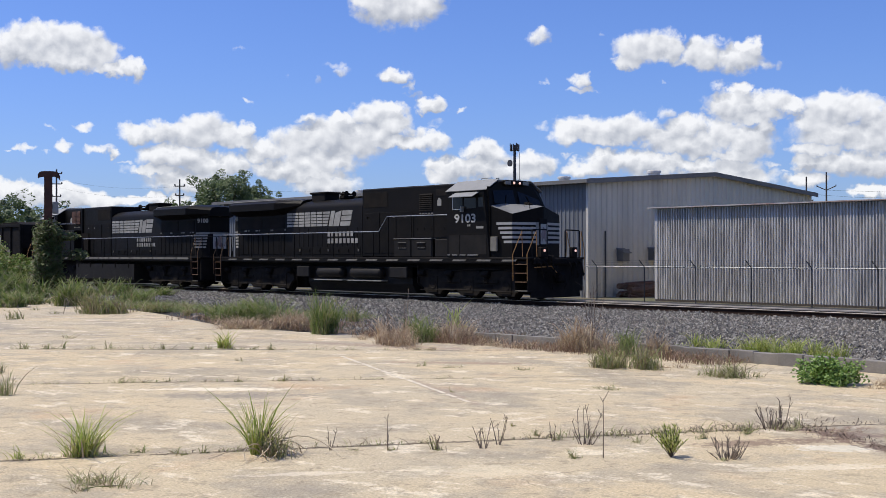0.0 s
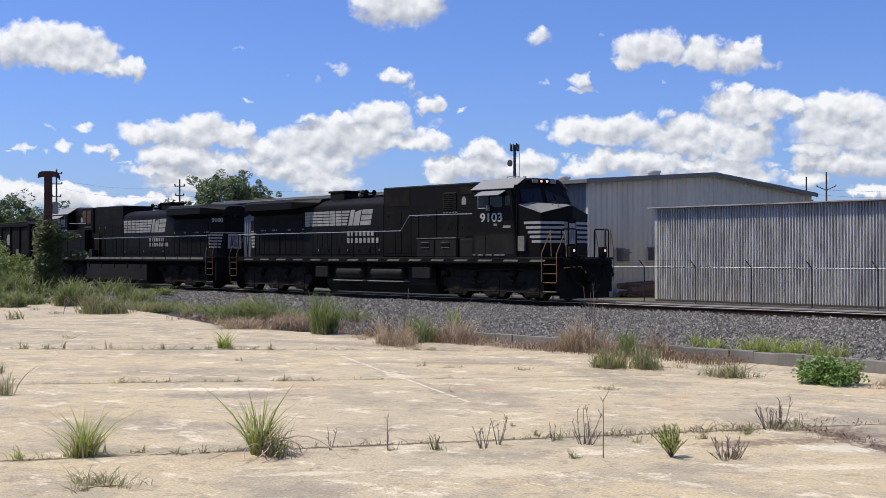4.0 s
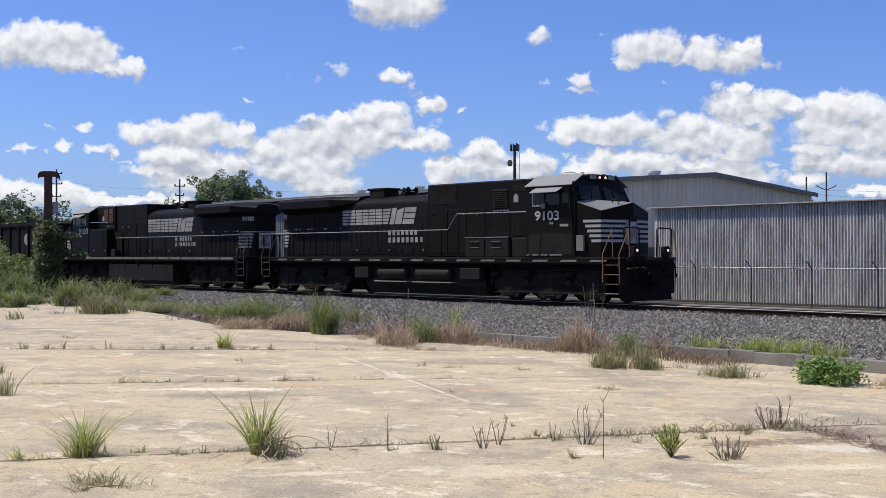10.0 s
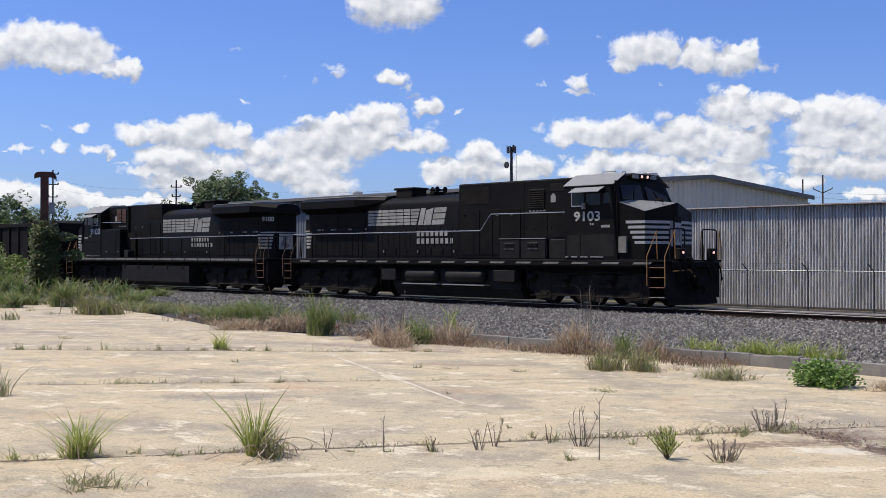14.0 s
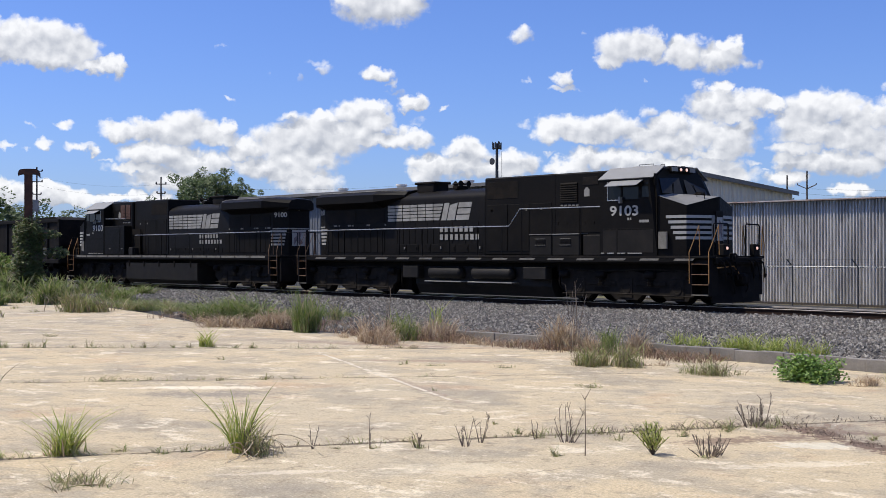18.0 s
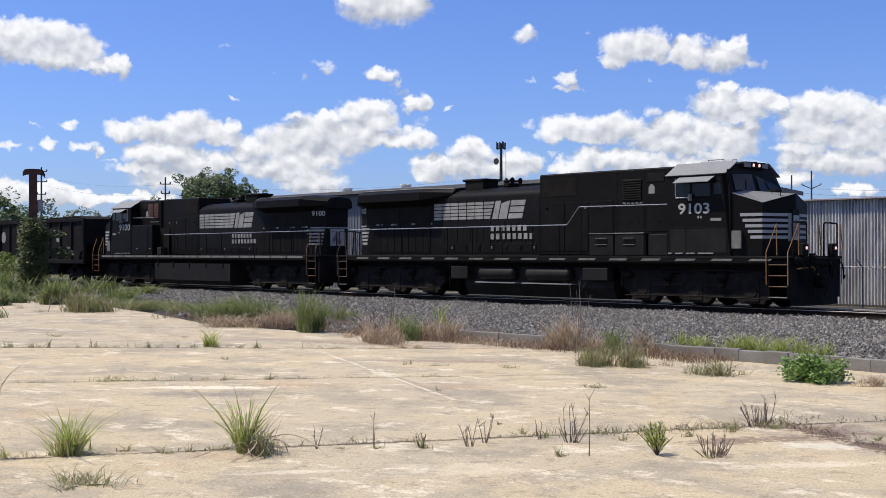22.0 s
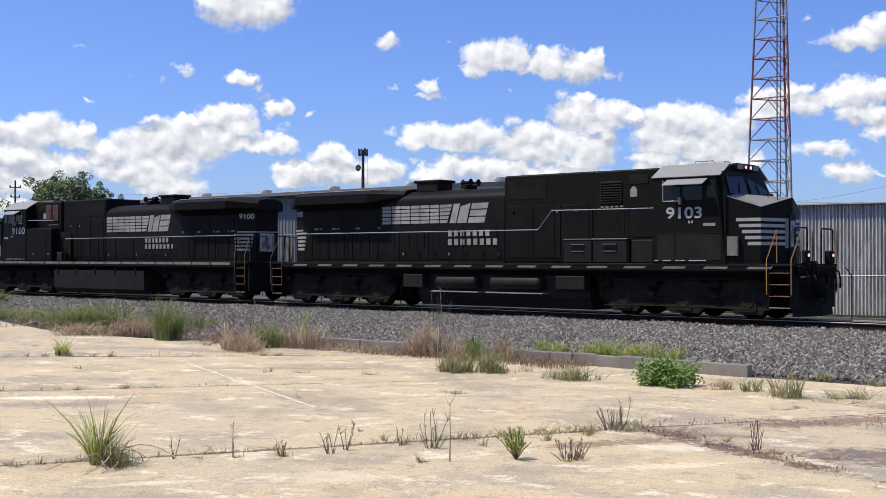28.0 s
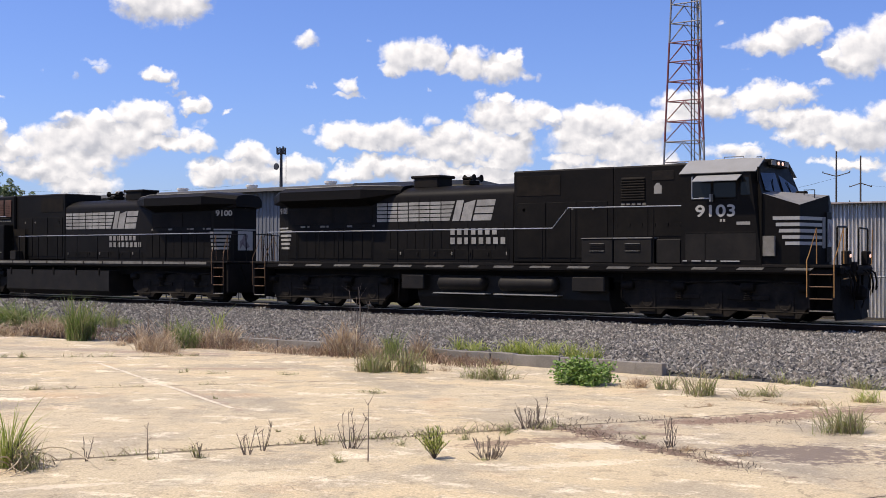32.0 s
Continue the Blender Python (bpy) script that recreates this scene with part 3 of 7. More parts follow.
VINE_DARK = surface("old_vine_leaves", (0.07, 0.09, 0.03), 0.65, var=0.2, scale=2, bump=0, leaf=0.3, island=((0.05, 0.075, 0.022), (0.10, 0.14, 0.035), (0.16, 0.19, 0.055), (0.15, 0.105, 0.06)))
BUSH = surface("bright_bush_leaves", (0.07, 0.16, 0.025), 0.55, var=0.2, scale=2, bump=0, leaf=0.35, island=((0.10, 0.18, 0.03), (0.18, 0.30, 0.055), (0.30, 0.40, 0.10)))
BLADE_GREEN = surface("green_grass_blades", (0.16, 0.24, 0.04), 0.6, var=0.2, scale=3, bump=0, leaf=0.45, island=((0.27, 0.34, 0.055), (0.46, 0.51, 0.10), (0.62, 0.62, 0.19), (0.70, 0.62, 0.33), (0.33, 0.41, 0.075), (0.20, 0.27, 0.045)))
BLADE_VERGE = surface("green_verge_blades", (0.10, 0.15, 0.035), 0.65, var=0.2, scale=3, bump=0, leaf=0.4, island=((0.14, 0.20, 0.045), (0.23, 0.29, 0.075), (0.33, 0.36, 0.13), (0.42, 0.37, 0.21), (0.18, 0.25, 0.06), (0.11, 0.16, 0.035)))
BLADE_DRY = surface("dry_grass_blades", (0.30, 0.20, 0.12), 0.8, var=0.25, scale=3, bump=0, leaf=0.25, island=((0.28, 0.19, 0.115), (0.52, 0.39, 0.25), (0.74, 0.62, 0.43), (0.40, 0.27, 0.17), (0.64, 0.51, 0.34)))
BLADE_RED = surface("withered_reddish_weeds", (0.22, 0.13, 0.09), 0.85, var=0.25, scale=3, bump=0, leaf=0.2, island=((0.15, 0.09, 0.065), (0.28, 0.175, 0.12), (0.44, 0.32, 0.215), (0.19, 0.115, 0.08), (0.24, 0.22, 0.10)))
BLADE_MIX = surface("half_dry_weeds", (0.16, 0.16, 0.06), 0.75, var=0.25, scale=3, bump=0, leaf=0.3, island=((0.21, 0.26, 0.07), (0.37, 0.39, 0.13), (0.48, 0.40, 0.24), (0.27, 0.19, 0.13), (0.27, 0.33, 0.09), (0.54, 0.47, 0.30)))
STRAW = surface("pale_straw", (0.62, 0.52, 0.36), 0.8, var=0.25, scale=5, other=(0.42, 0.32, 0.2), amount=0.7)
STEM_DEAD = surface("dead_weed_stems", (0.15, 0.115, 0.085), 0.9, var=0.3, scale=4, bump=0, island=((0.07, 0.052, 0.04), (0.18, 0.135, 0.10), (0.30, 0.24, 0.17)))

# ---- building kit ----
class Shape:
    """Vertices and faces of one mesh."""

    def __init__(self):
        self.v, self.f = [], []

    def add(self, verts, faces):
        n = len(self.v)
        self.v += [tuple(p) for p in verts]
        self.f += [tuple(n + i for i in face) for face in faces]
        return self

    def box(self, x0, x1, y0, y1, z0, z1, b=0.0):
        c = ((x0 + x1) / 2, (y0 + y1) / 2, (z0 + z1) / 2)
        h = (abs(x1 - x0) / 2, abs(y1 - y0) / 2, abs(z1 - z0) / 2)
        b = min(b, min(h) * 0.6)
        signs = [(a, d, e) for a in (-1, 1) for d in (-1, 1) for e in (-1, 1)]
        if b <= 0:
            idx = {s: i for i, s in enumerate(signs)}
            faces = []
            for ax in range(3):
                o, p = [i for i in range(3) if i != ax]
                for s in (-1, 1):
                    ring = []
                    for so, sp in ((-1, -1), (1, -1), (1, 1), (-1, 1)):
                        k = [0, 0, 0]
                        k[ax], k[o], k[p] = s, so, sp
                        ring.append(idx[tuple(k)])
                    faces.append(ring)
            return self.add([tuple(c[i] + s[i] * h[i] for i in range(3)) for s in signs], faces)
        verts, idx = [], {}
        for s in signs:
            for ax in range(3):
                idx[s, ax] = len(verts)
                verts.append(tuple(c[i] + s[i] * (h[i] if i == ax else h[i] - b) for i in range(3)))
        faces = []
        for ax in range(3):
            o, p = [i for i in range(3) if i != ax]
            for s in (-1, 1):
                ring = []
                for so, sp in ((-1, -1), (1, -1), (1, 1), (-1, 1)):
                    k = [0, 0, 0]
                    k[ax], k[o], k[p] = s, so, sp
                    ring.append(idx[tuple(k), ax])
                faces.append(ring)
            for so in (-1, 1):
                for sp in (-1, 1):
                    k0, k1 = [0, 0, 0], [0, 0, 0]
                    k0[ax], k1[ax] = -1, 1
                    k0[o] = k1[o] = so
                    k0[p] = k1[p] = sp
                    faces.append([idx[tuple(k0), o], idx[tuple(k1), o], idx[tuple(k1), p], idx[tuple(k0), p]])
        faces += [[idx[s, 0], idx[s, 1], idx[s, 2]] for s in signs]
        return self.add(verts, faces)

    def prism(self, profile, axis, a, b):
        """Extrudes a closed profile of two coordinates along an axis from a to b."""
        n = len(profile)

        def at(p, t):
            q = list(p)
            q.insert(axis, t)
            return tuple(q)
        verts = [at(p, a) for p in profile] + [at(p, b) for p in profile]
        faces = [list(range(n))[::-1], list(range(n, 2 * n))]
        faces += [[i, (i + 1) % n, n + (i + 1) % n, n + i] for i in range(n)]
        return self.add(verts, faces)

    def tube(self, pts, r, n=8, r2=None):
        pts = [Vector(p) for p in pts]
        verts, faces = [], []
        for i, p in enumerate(pts):
            d = (pts[min(i + 1, len(pts) - 1)] - pts[max(i - 1, 0)]).normalized()
            a = d.orthogonal().normalized() if i == 0 else (a - d * a.dot(d)).normalized()
            c = d.cross(a)
            rr = r if r2 is None else r + (r2 - r) * i / (len(pts) - 1)
            for k in range(n):
                t = 2 * math.pi * k / n
                verts.append(p + (a * math.cos(t) + c * math.sin(t)) * rr)
        for i in range(len(pts) - 1):
            for k in range(n):
                faces.append([i * n + k, i * n + (k + 1) % n, (i + 1) * n + (k + 1) % n, (i + 1) * n + k])
        faces.append(list(range(n))[::-1])
        faces.append([len(pts) * n - n + k for k in range(n)])
        return self.add(verts, faces)

    def lathe(self, profile, centre, axis, n=20):
        """A turned body: (radius, height) pairs about an axis through centre."""
        o, p = [i for i in range(3) if i != axis]
        verts, faces = [], []
        for r, h in profile:
            for k in range(n):
                t = 2 * math.pi * k / n
                q = list(centre)
                q[axis] += h
                q[o] += r * math.cos(t)
                q[p] += r * math.sin(t)
                verts.append(tuple(q))
        for i in range(len(profile) - 1):
            for k in range(n):
                faces.append([i * n + k, i * n + (k + 1) % n, (i + 1) * n + (k + 1) % n, (i + 1) * n + k])
        faces.append(list(range(n)))
        faces.append([(len(profile) - 1) * n + k for k in range(n)])
        return self.add(verts, faces)

    def mesh(self, name, material, smooth=False, mend=True):
        me = bpy.data.meshes.new(name)
        me.from_pydata(self.v, [], self.f)
        me.materials.append(material)
        if mend:
            bm = bmesh.new()
            bm.from_mesh(me)
            bmesh.ops.recalc_face_normals(bm, faces=bm.faces)
            bm.to_mesh(me)
            bm.free()
        if smooth:
            me.polygons.foreach_set("use_smooth", [True] * len(me.polygons))
            me.set_sharp_from_angle(angle=radians(40))
        me.update()
        return me


def part(name, shape, material, parent, label="", smooth=False, at=None):
    """ONE mesh object under a thing or a part."""
    ob = new(name, shape if isinstance(shape, bpy.types.Mesh) else shape.mesh(name, material, smooth))
    ob.parent = parent
    if at is not None:
        ob.matrix_basis = at
    return tagged(ob, label) if label else ob


def thing(name, label, category, m=None, group="", kind=""):
    """An Empty at a thing's base."""
    ob = new(name)
    ob.empty_display_size = 0.3
    if m is not None:
        ob.matrix_basis = m
    return tagged(ob, label, category, group, kind)


def whole(name, shape, material, label, category, m=None, group="", kind="", smooth=False, mend=True):
    """A thing of one mesh."""
    ob = new(name, shape.mesh(name, material, smooth, mend) if isinstance(shape, Shape) else shape)
    if m is not None:
        ob.matrix_basis = m
    return tagged(ob, label, category, group, kind)


def lettering(text, size, material, parent, m, name="lettering", squeeze=1.0, bold=0.0):
    cu = bpy.data.curves.new(name, "FONT")
    cu.body, cu.size, cu.extrude, cu.offset = text, size, 0.004, 0.0
    cu.align_x, cu.align_y = "CENTER", "CENTER"
    tmp = bpy.data.objects.new("tmp_text", cu)
    scene.collection.objects.link(tmp)
    dg = bpy.context.evaluated_depsgraph_get()
    me = bpy.data.meshes.new_from_object(tmp.evaluated_get(dg))
    bpy.data.objects.remove(tmp)
    bpy.data.curves.remove(cu)
    me.transform(Matrix.Diagonal((squeeze, 1, 1, 1)))
    if bold:
        bm = bmesh.new()
        for dx, dy, dz in ((0, 0, 0), (bold, 0, 0.0006), (-bold, 0, 0.0012), (0, bold, 0.0018), (0, -bold, 0.0024)):
            me.transform(Matrix.Translation((dx, dy, dz)))
            bm.from_mesh(me)
            me.transform(Matrix.Translation((-dx, -dy, -dz)))
        bm.to_mesh(me)
        bm.free()
    me.materials.clear()
    me.materials.append(material)
    ob = new(name, me)
    ob.parent = parent
    ob.matrix_basis = m
    return ob

# ---- the place ----
TRACK_Y, RAIL_Z = 33.2, 0.36
rng = random.Random(7)

# ground: one sheet to the horizon
g = Shape()
for i in range(40):
    for j in range(40):
        g.v.append(((i - 19.5) ** 3 * 0.42, (j - 19.5) ** 3 * 0.42 + 30, -0.28))
for i in range(39):
    for j in range(39):
        g.f.append((i * 40 + j, i * 40 + 40 + j, i * 40 + 41 + j, i * 40 + 1 + j))
whole("ground", g, EARTH, "grassy brown earth reaching to the horizon", "ground", kind="structure")

# bed of the track: gravel from the kerb to past the far rail


def drawn_back(x):
    """How far the gravel keeps back from the track's usual verge at the far end of the slab."""
    return 2.1 * min(1.0, max(0.0, (-x - 34.0) / 5.0)) * min(1.0, max(0.0, (x + 58.0) / 5.0))


bed = Shape()
prof = [(19.3, -0.08), (20.0, 0.03), (24.0, 0.07), (28.5, 0.11), (31.2, 0.15), (35.2, 0.15), (36.3, 0.08), (38.2, -0.20), (47.6, -0.25)]
xs = [-260, -120] + [-70 + i * 2.5 for i in range(33)] + [60]
for x in xs:
    for y, z in prof:
        y += drawn_back(x) * min(1.0, max(0.0, (28.0 - y) / 6.0))
        bed.v.append((x, y, z + (0.0 if z < 0 else 0.02 * math.sin(x * 1.3 + y))))
for i in range(len(xs) - 1):
    for j in range(len(prof) - 1):
        k = i * len(prof) + j
        bed.f.append((k, k + len(prof), k + len(prof) + 1, k + 1))
ballast_bed = whole("ballast_bed", bed, GRAVEL_BED, "packed grey gravel bed under the railway track", "gravel", kind="structure")


def stones(name, x0, x1, y0, y1, count, size, seed, label):
    """Loose stones lying on the bed, all in one mesh."""
    r = np.random.RandomState(seed)
    base = np.array([(1, 0, 0), (-1, 0, 0), (0, 1, 0), (0, -1, 0), (0, 0, 1), (0, 0, -1)], float)
    faces = np.array([(0, 2, 4), (2, 1, 4), (1, 3, 4), (3, 0, 4), (2, 0, 5), (1, 2, 5), (3, 1, 5), (0, 3, 5)])
    px = r.uniform(x0, x1, count)
    py = r.uniform(y0, y1, count)
    away = 2.1 * np.clip((-px - 34.0) / 5.0, 0, 1) * np.clip((px + 58.0) / 5.0, 0, 1)
    keep = py > 19.9 + away
    px, py, away = px[keep], py[keep], away[keep]
    count = len(px)
    pz = np.interp(py - away * np.clip((28.0 - py) / 6.0, 0, 1), [p[0] for p in prof], [p[1] for p in prof]) + 0.02 * np.sin(px * 1.3 + py)
    s = size * r.uniform(0.55, 1.35, (count, 1, 1)) * r.uniform(0.6, 1.2, (count, 6, 3))
    a = r.uniform(0, 6.28, count)
    t = r.uniform(-0.7, 0.7, count)
    ca, sa, ct, st = np.cos(a), np.sin(a), np.cos(t), np.sin(t)
    rot = np.zeros((count, 3, 3))
    rot[:, 0, 0], rot[:, 0, 1], rot[:, 0, 2] = ca, -sa * ct, sa * st
    rot[:, 1, 0], rot[:, 1, 1], rot[:, 1, 2] = sa, ca * ct, -ca * st
    rot[:, 2, 1], rot[:, 2, 2] = st, ct
    pts = np.einsum("nij,nkj->nki", rot, base[None] * s)
    pts += np.stack([px, py, pz + size * r.uniform(0.0, 0.55, count)], 1)[:, None, :]
    f = (faces[None] + (np.arange(count) * 6)[:, None, None]).reshape(-1, 3)
    me = bpy.data.meshes.new(name)
    me.from_pydata(pts.reshape(-1, 3).tolist(), [], f.tolist())
    me.materials.append(STONE)
    tagged(new(name, me), label, "gravel", kind="stuff")


stones("ballast_stones", -34, 4, 19.9, 31.6, 92000, 0.052, 3, "crushed grey granite ballast stones beside the track")
stones("ballast_stones_far", -75, -34, 20.2, 31.6, 30000, 0.075, 4, "crushed grey granite ballast stones further along")
stones("ballast_stones_between", -60, 4, 31.6, 35.6, 9000, 0.06, 5, "grey ballast stones between the rails")

# slab: concrete bays between oblique joints
def clip(poly, px, py, nx, ny):
    out = []
    for i, a in enumerate(poly):
        b = poly[(i + 1) % len(poly)]
        da, db = (a[0] - px) * nx + (a[1] - py) * ny, (b[0] - px) * nx + (b[1] - py) * ny
        if da >= 0:
            out.append(a)
        if (da >= 0) != (db >= 0):
            t = da / (da - db)
            out.append((a[0] + (b[0] - a[0]) * t, a[1] + (b[1] - a[1]) * t))
    return out


PAD = [(-47.2, 17.2), (-51.5, 22.3), (-44.5, 22.0), (-37.5, 20.6), (-30.5, 18.6), (-26.5, 18.7), (-21.5, 19.65), (14.0, 19.95), (14.0, -16.0), (-47.2, -16.0)]
JOINTS = [((2.0, 6.0), (0.44, 0.9)), ((-4.6, 8.0), (0.44, 0.9)), ((-11.71, 5.32), (0.46, 0.89)), ((-16.97, 10.56), (0.57, 0.82)),
          ((-24.11, 12.6), (0.70, 0.71)), ((-33.5, 13.5), (0.74, 0.67))]
CROSS = [(-8.0, 12.9)]
slab = thing("concrete_slab", "large weathered cream concrete slab with weedy joints", "pavement", kind="structure")
base_pad = Shape().prism(PAD, 2, -0.27, -0.035)
part("joint_filling", base_pad, JOINT, slab, "dark dirt filling the joints")
GAPS = (0.012, 0.016, 0.012, 0.005, 0.011, 0.010)
gap = 0.022
for i in range(len(JOINTS) + 1):
    strip = PAD
    if i > 0:
        (qx, qy), (dx, dy) = JOINTS[i - 1]
        gap = GAPS[i - 1]
        strip = clip(strip, qx - dy * gap, qy + dx * gap, -dy, dx)
    if i < len(JOINTS):
        (qx, qy), (dx, dy) = JOINTS[i]
        gap = GAPS[i]
        strip = clip(strip, qx + dy * gap, qy - dx * gap, dy, -dx)
    for j in range(len(CROSS) + 1 if i < 3 else 1):
        bay = strip
        nx, ny = 0.415, 0.91
        if j > 0:
            bay = clip(bay, CROSS[j - 1][0] + nx * 0.004, CROSS[j - 1][1] + ny * 0.004, nx, ny)
        if j < len(CROSS) and bay and i < 3:
            bay = clip(bay, CROSS[j][0] - nx * 0.004, CROSS[j][1] - ny * 0.004, -nx, -ny)
        if len(bay) < 3:
            continue
        top = rng.uniform(-0.0015, 0.001)
        part("slab_bay", Shape().prism(bay, 2, -0.25, top), CONCRETE, slab)


def strip_on_slab(x0, y0, x1, y1, w, name, material, label, pieces=9, seed=1):
    """A worn painted line, broken into flakes."""
    r = random.Random(seed)
    d = Vector((x1 - x0, y1 - y0))
    n = Vector((-d.y, d.x)).normalized()
    s = Shape()
    for k in range(pieces):
        a, b = k / pieces, (k + r.uniform(0.72, 1.0)) / pieces
        p, q = Vector((x0, y0)) + d * a, Vector((x0, y0)) + d * b
        w0, w1, o = w * r.uniform(0.3, 0.6), w * r.uniform(0.3, 0.6), r.uniform(-0.2, 0.2) * w
        ring = [p + n * (w0 + o), q + n * (w1 + o), q - n * (w1 - o), p - n * (w0 - o)]
        s.prism([(v.x, v.y) for v in ring], 2, 0.0, 0.0032)
    part(name, s, material, slab, label)


strip_on_slab(-19.6, 14.85, -12.3, 11.55, 0.075, "painted_line", OLD_PAINT, "worn white painted line", 15, 2)


# kerb of grey blocks between slab and ballast
kerb = thing("kerb", "low kerb of grey concrete blocks retaining the ballast", "kerb", kind="structure")
block = Shape().box(-0.268, 0.268, -0.1, 0.1, -0.27, 0.225, 0.007).mesh("block", BLOCK)
for k in range(26):
    x = -23.6 + k * 0.545
    y = 19.86 + 0.02 * math.sin(k * 1.7) - 0.004 * k
    ob = part("block", block, BLOCK, kerb, at=pose(x, y, rng.uniform(-0.012, 0.01), rng.uniform(-1.5, 1), 0, rng.uniform(-0.8, 0.8)))

# track
track = thing("railway_track", "single railway track with brown rails on timber sleepers", "railway track", kind="structure")
head = [(-0.035, RAIL_Z - 0.02), (-0.035, RAIL_Z - 0.045), (-0.012, RAIL_Z - 0.06), (-0.012, RAIL_Z - 0.15), (-0.07, RAIL_Z - 0.165), (-0.07, RAIL_Z - 0.18),
        (0.07, RAIL_Z - 0.18), (0.07, RAIL_Z - 0.165), (0.012, RAIL_Z - 0.15), (0.012, RAIL_Z - 0.06), (0.035, RAIL_Z - 0.045), (0.035, RAIL_Z - 0.02)]
cap = [(-0.036, RAIL_Z - 0.02), (0.036, RAIL_Z - 0.02), (0.036, RAIL_Z - 0.006), (0.028, RAIL_Z), (-0.028, RAIL_Z), (-0.036, RAIL_Z - 0.006)]
worn = [(-0.039, RAIL_Z - 0.05), (0.036, RAIL_Z - 0.02), (0.036, RAIL_Z - 0.006), (0.028, RAIL_Z), (-0.028, RAIL_Z), (-0.039, RAIL_Z - 0.006)]
for y in (TRACK_Y - 0.755, TRACK_Y + 0.755):
    rail = part("rail", Shape().prism([(y + a, z) for a, z in head], 0, -260, 60), STEEL_RAIL, track, "rust-brown steel rail")
    part("rail_head", Shape().prism([(y + a, z) for a, z in (cap if y < TRACK_Y else worn)], 0, -260, 60), RAIL_TOP, rail, "polished running surface")
tie = Shape().box(-0.115, 0.115, -1.3, 1.3, 0, 0.17, 0.015).mesh("sleeper", SLEEPER)
for k in range(140):
    part("sleeper", tie, SLEEPER, track, at=pose(-72 + k * 0.545, TRACK_Y + rng.uniform(-0.04, 0.04), RAIL_Z - 0.352, 0, 0, rng.uniform(-1, 1)))

# fence beyond the track
fence = thing("chain_link_fence", "galvanised chain-link fence with angled barbed-wire arms", "fence")
FY = 46.4
post_me = Shape().tube([(0, 0, -0.3), (0, 0, 1.5)], 0.032, 8).tube([(0, 0, 1.48), (-0.16, -0.22, 1.82)], 0.022, 6).mesh("post", DARK_METAL)
for k in range(26):
    part("post", post_me, DARK_METAL, fence, at=pose(-61.15 + k * 3.05, FY, 0))
part("top_rail", Shape().tube([(-61, FY, 1.48), (16, FY, 1.48)], 0.024, 6), GALV, fence)
for k, (dy, z) in enumerate(((-0.07, 1.58), (-0.14, 1.69), (-0.21, 1.8))):
    part("barbed_wire", Shape().tube([(-61, FY + dy, z), (16, FY + dy, z)], 0.004, 4), DARK_METAL, fence)
net = Shape()
for k in range(520):
    x = -46 + k * 0.10
    for s in (1, -1):
        x2 = x + s * 1.7
        net.add([(x - 0.0016, FY + 0.03, -0.25), (x + 0.0016, FY + 0.03, -0.25), (x2 + 0.0016, FY + 0.03, 1.47), (x2 - 0.0016, FY + 0.03, 1.47)], [(0, 1, 2, 3)])
ob = part("wire_mesh", net.mesh("wire_mesh", GALV, mend=False), GALV, fence, "thin woven wire mesh")
ob["kind"] = "stuff"


def ribbed(width, pitch, depth, top, flat=0.35, slope=0.12):
    """A sheet of ribbed steel in the x-z plane, ribs towards -y; top(x) gives its height."""
    s = Shape()
    xs_ = []
    n = round(width / pitch)
    for k in range(n):
        x = k * pitch
        a, b = pitch * (0.5 - flat / 2 - slope), pitch * (0.5 - flat / 2)
        c, d = pitch * (0.5 + flat / 2), pitch * (0.5 + flat / 2 + slope)
        xs_ += [(x, 0), (x + a, 0), (x + b, -depth), (x + c, -depth), (x + d, 0)]
    xs_.append((width, 0))
    for x, y in xs_:
        s.v += [(x, y, 0), (x, y, top(x))]
    for k in range(len(xs_) - 1):
        s.f.append((2 * k, 2 * k + 2, 2 * k + 3, 2 * k + 1))
    return s


# shed of galvanised sheet right behind the fence
SY, SX0, SX1, SB, ST = 48.6, -37.7, -6.0, -0.28, 4.42
shed = thing("storage_shed", "low storage shed clad in weathered galvanised ribbed sheets", "shed")
sheet = ribbed(0.915, 0.1525, 0.085, lambda x: ST - SB, 0.33, 0.04).mesh("sheet", SHED_METAL, mend=False)
n_sheets = int((SX1 - SX0) / 0.915)
for k in range(n_sheets):
    part("sheet", sheet, SHED_METAL, shed, at=pose(SX0 + k * 0.915, SY - 0.008 * (k % 2), SB))
SX1 = SX0 + n_sheets * 0.915
part("frame", Shape().box(SX0 + 0.03, SX1 - 0.03, SY + 0.02, SY + 9.0, SB, ST - 0.05), HALL_METAL, shed, "plain inner walls")
part("corner_trim", Shape().box(SX0 - 0.08, SX0 + 0.12, SY - 0.075, SY + 0.1, SB, ST - 0.02, 0.01), SHED_METAL, shed)
roof_profile = [(SY - 0.27, ST + 0.0), (SY - 0.27, ST + 0.05), (SY + 4.5, ST + 0.14), (SY + 9.2, ST + 0.05), (SY + 9.2, ST + 0.0), (SY + 4.5, ST + 0.08)]
part("roof", Shape().prism(roof_profile, 0, SX0 - 0.35, SX1 + 0.3), RUST_ROOF, shed, "rust-streaked sheet roof")
part("roof_edge", Shape().prism([(SY - 0.32, ST + 0.01), (SY - 0.32, ST + 0.065), (SY - 0.274, ST + 0.065), (SY - 0.274, ST + 0.01)], 0, SX0 - 0.37, SX1 + 0.32), RUST_ROOF, shed, "rusty pale roof edge")
part("footing", Shape().box(SX0 - 0.02, SX1, SY - 0.11, SY + 0.01, SB - 0.1, SB + 0.11, 0.01), JOINT, shed, "dark stained footing")

